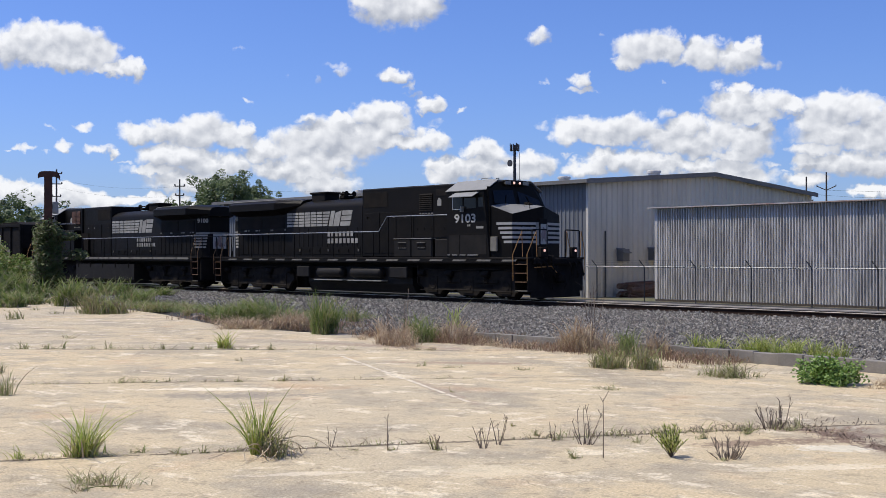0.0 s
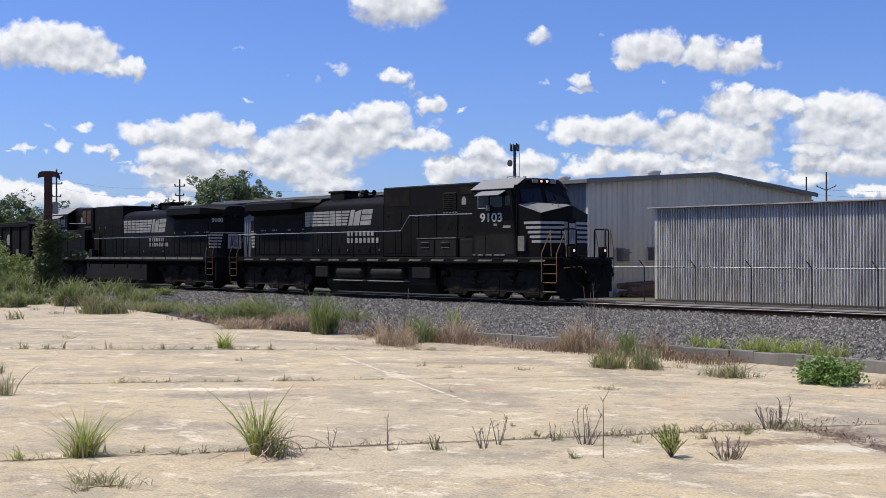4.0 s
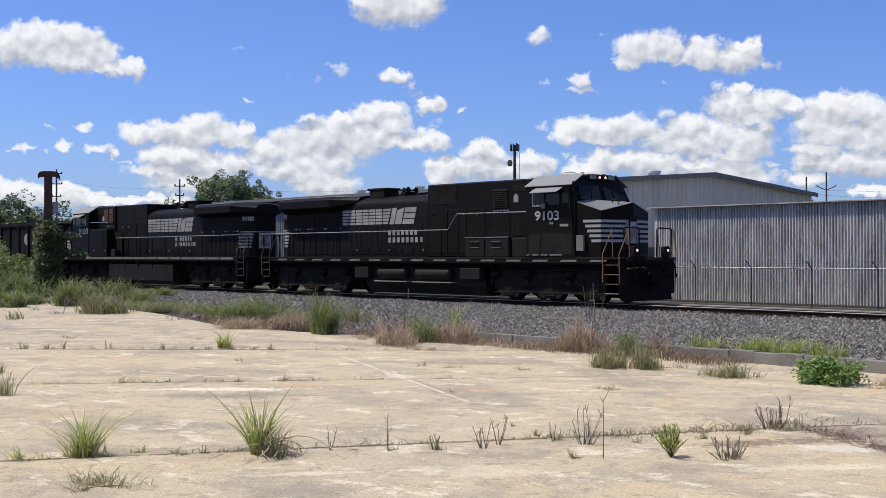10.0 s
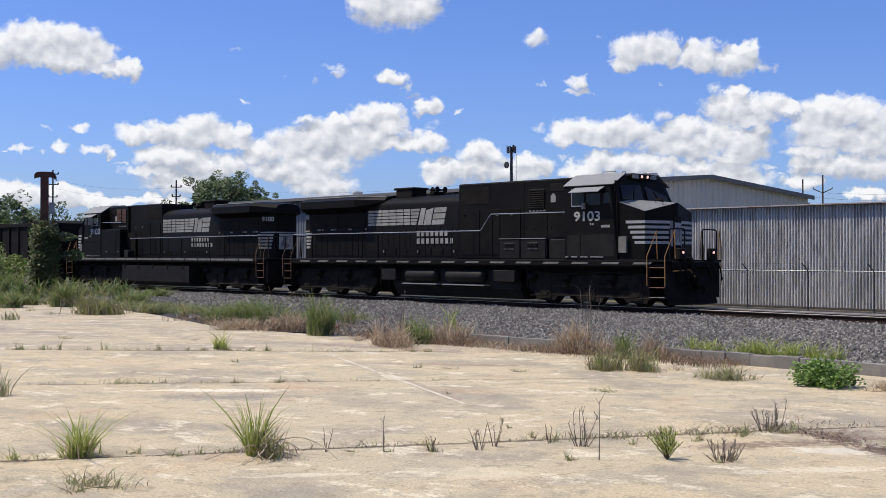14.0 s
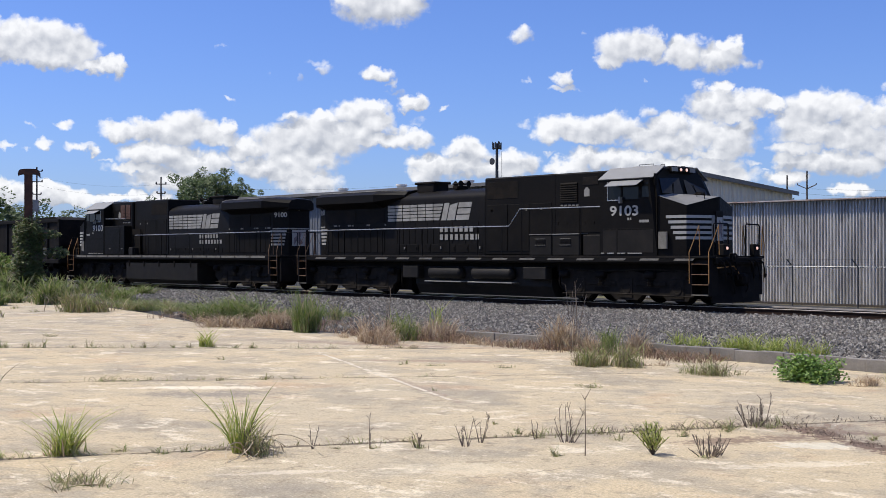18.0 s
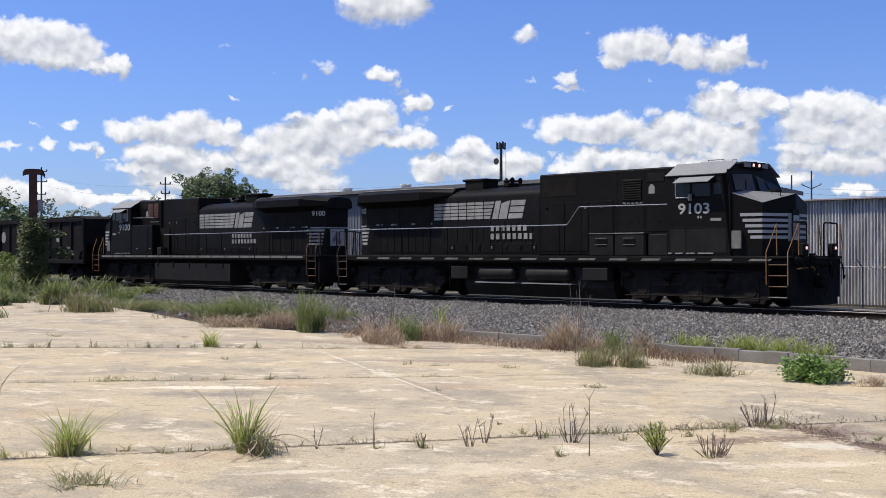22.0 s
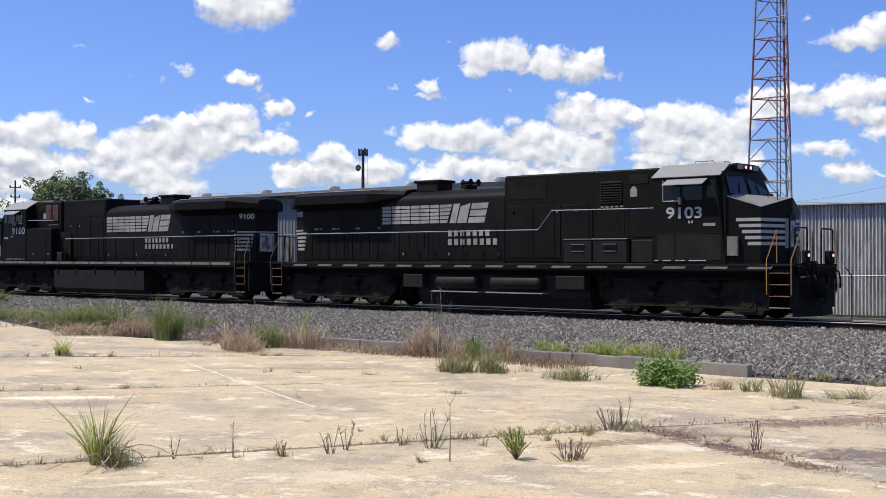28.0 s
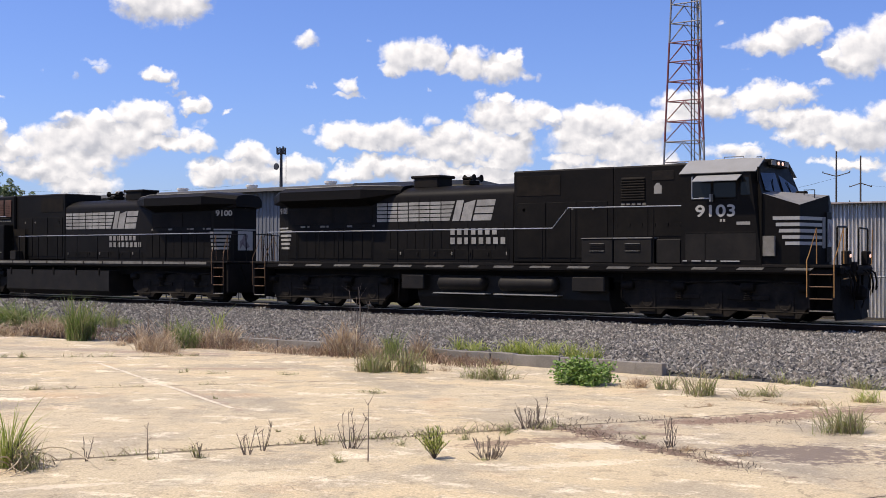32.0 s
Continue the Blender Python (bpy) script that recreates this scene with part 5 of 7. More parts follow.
def truck(parent, xc, spacing, name="truck"):
    t = new(name)
    t.parent = parent
    t.matrix_basis = pose(xc, 0, 0)
    tagged(t, "greasy black three-axle truck")
    for side in (-1, 1):
        y0, y1 = side * 1.0, side * 1.16
        sp = spacing
        prof = [(-sp - 0.85, 0.56), (-sp - 0.85, 1.04), (-sp - 0.35, 1.12), (-sp + 0.5, 1.1), (-0.85, 1.0), (-0.45, 1.1), (0.45, 1.1), (0.85, 1.0), (sp - 0.5, 1.1), (sp + 0.35, 1.12), (sp + 0.85, 1.04), (sp + 0.85, 0.56),
                (sp + 0.6, 0.4), (sp + 0.42, 0.14), (sp - 0.42, 0.14), (sp - 0.62, 0.34), (0.7, 0.32), (0.45, 0.13), (-0.45, 0.13), (-0.7, 0.32), (-sp + 0.62, 0.34), (-sp + 0.42, 0.14), (-sp - 0.42, 0.14), (-sp - 0.6, 0.4)]
        part("side_frame", Shape().prism(prof, 1, y0, y1), FRAME_DUST, t, "dusty cast side frame")
        for x in (-sp * 0.5, sp * 0.5):
            part("equaliser_beam", Shape().box(x - 0.62, x + 0.62, side * 1.165, side * 1.21, 0.62, 0.76, 0.02), FRAME_DUST, t)
            # no hollow here: a dark plate carries the pocket's shade in its colour
            part("frame_pocket", Shape().box(x - 0.34, x + 0.34, side * 1.162, side * 1.168, 0.42, 0.56), UNDER, t)
        part("brake_rod", Shape().tube([(-sp - 0.7, side * 1.24, 0.3), (-0.4, side * 1.26, 0.34), (sp + 0.7, side * 1.24, 0.3)], 0.022, 6), FRAME_DUST, t)
        part("cable_run", Shape().tube([(-sp - 0.5, side * 1.2, 1.16), (-0.9, side * 1.24, 1.1), (0.9, side * 1.22, 1.18), (sp + 0.5, side * 1.2, 1.13)], 0.025, 6), FRAME_DUST, t)
        for k in (-1, 0, 1):
            x = k * spacing
            part("journal_box", Shape().box(x - 0.27, x + 0.27, side * 1.162, side * 1.19, 0.20, 0.86, 0.02).lathe([(0.19, 0), (0.19, side * 0.02), (0.15, side * 0.02), (0.14, side * 0.008), (0, side * 0.008)], (x, side * 1.19, 0.53), 1, 20), FRAME_DUST, t, "", True)
        for x in (-spacing - 0.62, -spacing * 0.5, spacing * 0.5, spacing + 0.62):
            part("brake_cylinder", Shape().lathe([(0.10, -0.2), (0.13, -0.16), (0.13, 0.16), (0.10, 0.2)], (x, side * 1.24, 0.98), 0, 14), UNDER, t, "", True)
        for x in (-1.05, 1.05):
            springs = Shape().tube([(x + 0.12 * math.cos(k * 0.9), side * 1.2 + 0.12 * math.sin(k * 0.9), 0.6 + k * 0.0075) for k in range(46)], 0.016, 5)
            part("spring", springs, UNDER, t)
    # motor boxes added between the wheels to block light from behind
    for x in (-spacing * 0.5, spacing * 0.5, spacing + 0.62):
        part("traction_motor", Shape().box(x - 0.46, x + 0.46, -0.62, 0.62, 0.2, 0.9, 0.08), UNDER, t)
    part("bolster", Shape().box(-0.5, 0.5, -1.0, 1.0, 0.7, 1.05, 0.03).box(-spacing - 0.5, spacing + 0.5, -0.55, 0.55, 0.55, 0.8, 0.03), UNDER, t)
    return t


def handrail(parent, pts, posts, side, low, r=0.019, material=CHROME):
    part("handrail", Shape().tube([(x, side * (HALF - 0.06), z) for x, z in pts], r, 7), material, parent, "pale grey handrail", True)
    for x, z in posts:
        part("rail_post", Shape().tube([(x, side * (HALF - 0.06), low), (x, side * (HALF - 0.06), z)], 0.019, 6), PAINT_BLACK, parent, "", True)


def step_well(parent, x0, x1, side, rail=None):
    s = part("ladder", Shape().box(x0, x0 + 0.03, side * 1.0, side * (HALF - 0.02), 0.34, 1.62, 0.01).box(x1 - 0.03, x1, side * 1.0, side * (HALF - 0.02), 0.34, 1.62, 0.01)
             .box(x0 + 0.03, x1 - 0.03, side * 0.98, side * 1.02, 0.3, 1.62), PAINT_DIRTY, parent, "black step well")
    for k in range(4):
        z = 0.36 + k * 0.33
        part("tread", Shape().box(x0 + 0.03, x1 - 0.03, side * 1.05, side * (HALF + 0.01), z, z + 0.03, 0.008), STRIPE_DIM if k == 0 else STEP_RUST, s, "worn step edge")
    for x in (x0 - 0.03, x1 + 0.03):
        bow = [(x, side * (HALF + 0.03), 0.75), (x, side * (HALF + 0.04), 1.75), (x + 0.05, side * (HALF - 0.02), 1.95), (x + 0.14, side * (HALF - 0.3), 2.62), (x + 0.14, side * (HALF - 0.34), 1.66)]
        part("grab_rail", Shape().tube(bow, 0.016, 7), rail or YELLOW_RAIL, parent, "faded orange-yellow grab rail", True)


def coupler(parent, x, d):
    part("coupler", Shape().box(x - d * 0.75, x - d * 0.2, -0.09, 0.09, 0.78, 0.98, 0.03).box(x - d * 0.34, x + d * 0.06, -0.2, 0.16, 0.66, 1.06, 0.09).box(x - d * 0.12, x + d * 0.04, -0.17, -0.06, 0.74, 1.02, 0.03), UNDER, parent, "knuckle coupler")
    for y in (-0.42, 0.34):
        part("air_hose", Shape().tube([(x - d * 0.4, y, 1.05), (x - d * 0.22, y, 0.95), (x - d * 0.16, y * 1.05, 0.6), (x - d * 0.2, y * 0.8, 0.42)], 0.024, 7), UNDER, parent, "", True)


def locomotive(num, label, tail):
    L = thing("locomotive", label, "locomotive", group="locomotives of the train")
    # frame and walkway
    part("underframe", Shape().box(tail - 1.25, 10.75, -0.9, 0.9, 1.05, 1.5, 0.018).box(tail - 1.25, 10.75, -HALF + 0.12, HALF - 0.12, 1.36, 1.52, 0.02), PAINT_DIRTY, L)
    part("walkway", Shape().box(tail - 1.42, 10.85, -HALF, HALF, 1.55, 1.63, 0.012), PAINT_DIRTY, L)
    for side in (-1, 1):
        part("side_sill", Shape().box(tail - 0.6, 10.05, side * (HALF - 0.03), side * HALF, 1.42, 1.547), PAINT_BLACK, L)
        if side < 0:
            for k in range(15):
                x = -9.9 + k * 1.38
                q = [(x, 1.475), (x + 0.75, 1.475), (x + 0.83, 1.545), (x + 0.08, 1.545)]
                part("sill_stripe", Shape().prism(q, 1, side * HALF, side * (HALF + 0.005)), STRIPE_DIM, L)
        else:
            for k in range(15):
                x = -9.7 + k * 1.3
                part("sill_stripe", Shape().box(x, x + 1.22, side * HALF, side * (HALF + 0.005), 1.50, 1.60), STRIPE_DIM, L)
    # radiator end of the hood
    CUT, FLAT = 0.8, 0.60      # the hood's end is cut off at its corners
    plan = [(-5.68, -HOOD), (tail, -HOOD), (tail - CUT, -FLAT), (tail - CUT, FLAT), (tail, HOOD), (-5.68, HOOD)]
    rad = part("radiator_hood", Shape().prism(plan, 2, 1.63, 4.05), PAINT_BLACK, L)
    ends = []
    for x, k in ((tail - 1.0, 0.46), (tail + 0.1, 1.0), (-5.9, 1.0), (-4.62, 0.56)):
        lo, mid, up = (3.62, 3.86, 4.18) if k > 0.6 else ((3.78, 3.88, 4.06) if x < -6 else (3.95, 4.06, 4.14))
        w, n = (HALF - 0.02) * k, HOOD if k > 0.6 else min(HOOD, 1.52 * k)
        ends.append([(x, -n, lo), (x, -w, mid), (x, -w, up), (x, -w * 0.8, up + 0.15), (x, -w * 0.33, up + 0.21), (x, w * 0.33, up + 0.21), (x, w * 0.8, up + 0.15), (x, w, up), (x, w, mid), (x, n, lo)])
    wing = Shape()
    wing.add([p for e in ends for p in e], [list(range(10)), list(range(30, 40))] + [(i * 10 + k, i * 10 + (k + 1) % 10, i * 10 + 10 + (k + 1) % 10, i * 10 + 10 + k) for i in range(3) for k in range(10)])
    part("radiator_wing", wing, PAINT_BLACK, L, "overhanging black radiator wing")
    # lit upper edge of the wing, drawn as a pale grey line
    for side in (-1, 1):
        part("wing_lip", Shape().tube([(tail + 0.15, side * 1.24, 4.335), (-5.9, side * 1.24, 4.335), (-4.7, side * 0.72, 4.3)], 0.014, 5), LIGHT_GREY, L, "pale lip along the wing, its lit edge put into the colour")
    for side in (-1, 1):
        part("radiator_grille", Shape().box(tail + 0.15, -7.75, side * HOOD, side * (HOOD + 0.02), 3.0, 3.55, 0.01).box(-7.6, -5.8, side * HOOD, side * (HOOD + 0.02), 3.0, 3.55, 0.01), PAINT_DIRTY, rad, "dark radiator intake screen")
        for k in range(9):
            x = tail + 0.1 + k * 0.45
            part("hood_door", Shape().box(x, x + 0.41, side * HOOD, side * (HOOD + 0.018), 1.75, 2.85, 0.012), PAINT_WORN, rad)
        for k, x in enumerate((-9.3, -8.95, -8.3, -8.0, -7.0, -5.8)):
            part("stencil", Shape().box(x, x + (0.24, 0.1)[k % 2], side * (HOOD + 0.02), side * (HOOD + 0.026), 2.88, 2.95), STRIPE_DIM, rad)
    # engine hood with rounded shoulders
    arc = [(-HOOD * math.cos(a), 3.86 + 0.42 * math.sin(a)) for a in [math.pi * k / 12 for k in range(13)]]
    eng = part("engine_hood", Shape().prism([(-HOOD, 1.63)] + arc + [(HOOD, 1.63)], 0, -5.68, 0.16), PAINT_BLACK, L, "", True)
    for side in (-1, 1):
        for k in range(7):
            x = -5.1 + k * 0.74
            part("hood_door", Shape().box(x, x + 0.68, side * HOOD, side * (HOOD + 0.016), 1.75, 2.08 if side < 0 else 2.0, 0.012), PAINT_WORN, eng)
            part("door_latch", Shape().box(x + 0.55, x + 0.61, side * (HOOD + 0.016), side * (HOOD + 0.045), 1.88, 1.98, 0.008), STRIPE_DIM if k % 3 == 0 else PAINT_DIRTY, eng)
    for k in range(14):
        x = -5.0 + k * 0.37
        part("hood_seam", Shape().box(x, x + 0.012, -HOOD - 0.012, -HOOD, 2.1, 2.95 if k % 2 else 2.75), PAINT_WORN, eng)
    for k in range(6):
        x = 4.0 + k * 0.42
        part("hinge", Shape().box(x, x + 0.05, -HOOD - 0.15, -HOOD - 0.12, 2.75, 2.85, 0.006), PAINT_WORN, L)
    part("cabinet_door", Shape().box(3.98, 5.05, -HOOD - 0.135, -HOOD - 0.12, 2.45, 3.36, 0.01), PAINT_WORN, L)
    part("cabinet_door", Shape().box(5.12, 6.28, -HOOD - 0.135, -HOOD - 0.12, 2.45, 3.36, 0.01), PAINT_WORN, L)
    part("cab_door", Shape().box(6.5, 7.1, -HALF - 0.010, -HALF, 1.70, 2.5, 0.012).box(7.14, 8.62, -HALF - 0.008, -HALF, 1.74, 2.5, 0.012), BOX_DUST, L, "dust-coated lower cab panels")
    part("exhaust_outlet", Shape().box(-4.4, -3.3, -0.42, 0.42, 4.2, 4.62, 0.05).box(-4.5, -3.2, -0.46, 0.46, 4.56, 4.66, 0.03), PAINT_DIRTY, L, "boxy exhaust stack")
    horn = Shape()
    for k, y in enumerate((-0.22, 0.0, 0.22)):
        d = 1 if k != 1 else -1
        horn.lathe([(0.035, -0.2 * d), (0.04, 0.1 * d), (0.07, 0.2 * d), (0.13, 0.27 * d), (0.0, 0.25 * d)], (-2.2, y, 4.52), 0, 12)
    horn.box(-2.35, -2.05, -0.3, 0.3, 4.3, 4.44, 0.02)
    part("air_horn", horn, UNDER, L, "", True)
    # tall blower section
    tall = part("blower_hood", Shape().box(0.16, 3.86, -HOOD - 0.02, HOOD + 0.02, 1.63, 4.60, 0.05), PAINT_BLACK, L)
    part("control_cabinet", Shape().box(3.87, 6.35, -HOOD - 0.12, HOOD + 0.12, 1.63, 4.585, 0.05), PAINT_BLACK, L)
    for side in (-1, 1):
        part("intake_screen", Shape().box(0.32, 1.95, side * (HOOD + 0.02), side * (HOOD + 0.03), 3.78, 4.42, 0.01), UNDER, tall, "dark recessed intake screen")
        for k in range(3):
            x = 0.35 + k * 1.12
            part("hood_door", Shape().box(x, x + 1.04, side * (HOOD + 0.02), side * (HOOD + 0.038), 1.8, 3.55, 0.014), PAINT_WORN, tall)
        for x in (0.55, 0.55, 2.35, 3.1):
            part("stencil", Shape().box(x, x + 0.07, side * (HOOD + 0.038), side * (HOOD + 0.044), 3.30, 3.38), STRIPE_DIM, tall)
        lou = Shape()
        for k in range(9):
            z = 3.55 + k * 0.08
            lou.prism([(side * (HOOD + 0.12), z), (side * (HOOD + 0.16), z - 0.02), (side * (HOOD + 0.16), z), (side * (HOOD + 0.12), z + 0.05)], 0, 4.15, 4.95)
        part("louvre", lou, UNDER, L, "dark louvred cabinet vent")
        part("notice_plate", Shape().box(5.25, 5.5, side * (HOOD + 0.12), side * (HOOD + 0.128), 3.72, 3.96).prism([(5.28, 3.96), (5.47, 3.96), (5.42, 4.04), (5.33, 4.04)], 1, side * (HOOD + 0.12), side * (HOOD + 0.128)), LIGHT_GREY, L, "small light grey notice plate")
        part("cabinet_vent", Shape().box(5.2, 5.9, side * (HOOD + 0.12), side * (HOOD + 0.135), 4.12, 4.4, 0.01), PAINT_DIRTY, L)
        for k in range(5):
            part("stencil", Shape().box(4.15 + k * 0.18, 4.27 + k * 0.18, side * (HOOD + 0.12), side * (HOOD + 0.126), 3.40, 3.46), STRIPE_DIM, L)
    # battery boxes on the right-hand walkway
    for x0, x1 in ((3.03, 4.12), (4.14, 5.42)):
        bx = part("battery_box", Shape().box(x0, x1, -HALF + 0.02, -HOOD - 0.12, 1.635, 2.38, 0.03), BOX_DUST, L)
        part("box_lid", Shape().box(x0, x1, -HALF, -HOOD - 0.12, 2.382, 2.41), LIGHT_GREY if x0 > 4 else STRIPE_DIM, bx)
        xl = (x0 + x1) / 2 - 0.25
        for k in range(5):
            part("louvre_slat", Shape().box(xl, xl + 0.5, -HALF - 0.005, -HALF + 0.03, 2.0 + k * 0.055, 2.02 + k * 0.055), STRIPE_DIM if k in (0, 4) else PAINT_DIRTY, bx)
    part("cabinet_step", Shape().box(5.5, 6.3, -HALF + 0.1, -HOOD - 0.12, 1.635, 2.36, 0.03), BOX_DUST, L)
    # cab
    cab_prof = [(-HALF, 1.63), (-HALF, 4.22), (-0.92, 4.62), (0.92, 4.62), (HALF, 4.22), (HALF, 1.63)]
    cab = part("cab", Shape().prism(cab_prof, 0, 6.36, 8.45), PAINT_BLACK, L)
    front = Shape().add([(8.45, -HALF, 1.63), (8.45, -HALF, 4.22), (8.45, -0.92, 4.62), (8.45, 0.92, 4.62), (8.45, HALF, 4.22), (8.45, HALF, 1.63),
                         (8.78, -HALF, 1.63), (8.78, -HALF, 3.62), (8.58, -1.4, 4.2), (8.58, -0.9, 4.55), (8.58, 0.9, 4.55), (8.58, 1.4, 4.2), (8.78, HALF, 3.62), (8.78, HALF, 1.63)],
                        [(0, 6, 7, 8, 1), (1, 8, 9, 2), (2, 9, 10, 3), (3, 10, 11, 4), (4, 11, 12, 13, 5), (6, 13, 12, 7), (7, 12, 11, 10, 9, 8), (0, 5, 13, 6), (0, 1, 2, 3, 4, 5)])
    part("cab_front", front, PAINT_BLACK, L)
    for side in (-1, 1):
        # sloping panel and awning coloured light grey for the sun on them
        slope = [(side * (HALF + 0.012), 4.215), (side * (HALF + 0.04), 4.235), (side * 0.90, 4.655), (side * 0.90, 4.63)]
        part("roof_panel", Shape().prism(slope, 0, 6.3, 8.62), ROOF_GREY, cab, "light grey roof panel with sunlight put into its colour")
        part("sun_shade", Shape().prism([(side * HALF, 4.14), (side * HALF, 4.165), (side * (HALF + 0.36), 3.985), (side * (HALF + 0.36), 3.965)], 0, 6.85, 8.2), ROOF_GREY, cab, "grey awning over the side window")
        for x0, x1 in ((6.72, 7.27), (7.36, 8.02)):
            part("side_window", Shape().box(x0, x1, side * (HALF - 0.02), side * (HALF + 0.006), 3.53, 4.12), WINDOW_DARK, cab, "dark side window")
            part("window_frame", Shape().box(x0 - 0.03, x1 + 0.03, side * HALF, side * (HALF + 0.02), 3.49, 3.526, 0.005).box(x0 - 0.035, x0 - 0.004, side * HALF, side * (HALF + 0.02), 3.49, 4.14, 0.005), CHROME if x0 < 7 else PAINT_BLACK, cab)
        part("side_window", Shape().prism([(8.17, 3.58), (8.46, 3.58), (8.40, 4.08), (8.17, 4.08)], 1, side * (HALF - 0.02), side * (HALF + 0.006)), WINDOW_DARK, cab, "dark side window")
        part("mirror", Shape().box(7.29, 7.35, side * HALF, side * (HALF + 0.16), 3.4, 3.62, 0.01), LIGHT_GREY, cab)
        a0, a1 = Vector((8.782, side * 1.28, 3.70)), Vector((8.782, side * 0.12, 3.70))
        b0, b1 = Vector((8.598, side * 1.2, 4.20)), Vector((8.598, side * 0.12, 4.26))
        o = Vector((0.008, 0, 0.003))
        part("windshield", Shape().add([a0, a1, b1, b0, a0 + o, a1 + o, b1 + o, b0 + o], [(0, 1, 2, 3), (4, 5, 6, 7), (0, 1, 5, 4), (1, 2, 6, 5), (2, 3, 7, 6), (3, 0, 4, 7)]), WINDOW_DARK, cab, "dark sloping windshield")
        part("wiper", Shape().tube([(8.80, side * 0.7, 3.68), (8.70, side * 0.55, 4.05)], 0.012, 5), UNDER, cab)
        number(num, L, 7.42 if side < 0 else 7.05, side, 3.13, 0.46, HALF, 1.36)
        word_bars(L, 7.55 if side < 0 else 7.75, side, HALF, 2.83, 2, 0.1, 0.08)
        part("builder_plate", Shape().box(8.05, 8.45, side * HALF, side * (HALF + 0.008), 2.74, 2.83), LIGHT_GREY, L, "small pale plate")
        part("number_panel", Shape().box(8.80, 9.15, side * (HALF - 0.09), side * (HALF - 0.015), 1.86, 2.42, 0.01), STRIPE_DIM, L, "dusty pale grey side panel")
        part("cab_door_line", Shape().box(6.5, 8.6, side * HALF, side * (HALF + 0.012), 2.52, 2.56), PAINT_DIRTY, L)
        # glints along the lower cab edge, drawn as white dashes
        for x0, x1 in ((6.42, 6.55), (6.70, 6.98), (7.13, 7.25), (7.28, 7.45), (7.58, 8.15)):
            part("sill_edge", Shape().box(x0, x1, side * HALF, side * (HALF + 0.03), 1.705, 1.735), WHITE, L, "bright dash with a glint put into its colour")
    part("headlight_housing", Shape().box(8.44, 8.72, -0.62, 0.62, 4.42, 4.64, 0.04), PAINT_BLACK, cab)
    for y in (-0.16, 0.16):
        part("headlight", Shape().lathe([(0.05, 0), (0.05, 0.025), (0.03, 0.03), (0, 0.03)], (8.72, y, 4.53), 0, 14), LAMP_WHITE, cab, "lit headlight")
    for y in (-0.5, 0.5):
        part("number_board", Shape().box(8.715, 8.73, y - 0.16, y + 0.16, 4.46, 4.60), LIGHT_GREY, cab)
    part("air_conditioner", Shape().box(6.9, 7.9, -0.5, 0.5, 4.61, 4.71, 0.03).tube([(7.2, -0.45, 4.7), (7.2, -0.45, 4.76), (7.8, -0.45, 4.76), (7.8, -0.45, 4.7)], 0.015, 5), ROOF_GREY, cab)
    for x, y in ((8.3, -0.7), (8.2, 0.6)):
        part("antenna", Shape().tube([(x, y, 4.6), (x, y, 4.70), (x + 0.14, y, 4.70), (x + 0.14, y, 4.6)], 0.014, 5), UNDER, cab)
    part("mirror_arm", Shape().box(8.66, 8.70, -1.58, -1.44, 3.95, 4.35, 0.01).tube([(8.62, -1.4, 4.2), (8.72, -1.62, 4.2)], 0.012, 5), UNDER, cab)
    # wide nose with gull-wing top
    NW, NF = 1.50, 0.04
    nose = Shape().add([(8.78, -NW, 1.63), (8.78, NW, 1.63), (9.77, NW - 0.19, 1.63), (10.14, NF, 1.63), (10.14, -NF, 1.63), (9.77, -NW + 0.19, 1.63),
                        (8.78, -NW, 3.60), (8.78, NW, 3.60), (9.77, NW - 0.19, 3.27), (10.13, NF, 3.57), (10.13, -NF, 3.57), (9.77, -NW + 0.19, 3.27), (8.78, -0.8, 3.70), (8.78, 0.8, 3.70)],
                       [(0, 5, 11, 6), (5, 4, 10, 11), (4, 3, 9, 10), (3, 2, 8, 9), (2, 1, 7, 8), (0, 1, 2, 3, 4, 5), (0, 6, 12, 13, 7, 1), (6, 11, 12), (11, 10, 12), (10, 9, 13, 12), (9, 8, 13), (8, 7, 13)])
    part("nose", nose, PAINT_BLACK, L)
    # top facets coloured grey for the sunlight that falls on them
    tops = Shape()
    up = Vector((0, 0, 0.006))
    for face in (((8.78, -NW, 3.60), (9.77, -NW + 0.19, 3.27), (8.78, -0.8, 3.70)), ((9.77, -NW + 0.19, 3.27), (10.13, -NF, 3.57), (8.78, -0.8, 3.70)), ((10.13, -NF, 3.57), (10.13, NF, 3.57), (8.78, 0.8, 3.70), (8.78, -0.8, 3.70)),
                 ((10.13, NF, 3.57), (9.77, NW - 0.19, 3.27), (8.78, 0.8, 3.70)), ((9.77, NW - 0.19, 3.27), (8.78, NW, 3.60), (8.78, 0.8, 3.70))):
        tops.add([Vector(p) + up for p in face], [list(range(len(face)))])
    part("nose_top", tops.mesh("nose_top", NOSE_GREY, mend=False), NOSE_GREY, L, "grey nose top with sunlight put into its colour")
    part("nose_lift", Shape().tube([(9.6, -0.5, 3.5), (9.6, -0.5, 3.72), (9.9, -0.5, 3.72), (9.9, -0.5, 3.45)], 0.015, 5), UNDER, L)
    part("bell_box", Shape().box(9.2, 9.5, -0.1, 0.1, 3.6, 3.72, 0.02), UNDER, L)
    for side in (-1, 1):
        stripes("nose_stripe", [(9.06, side * (NW - 0.052)), (9.77, side * (NW - 0.187)), (10.055, side * 0.33)], 2.09, 2.96, 5, L, 0.085)
    part("nose_door", Shape().box(10.08, 10.145, -0.2, 0.2, 1.7, 3.1, 0.01), PAINT_BLACK, L)
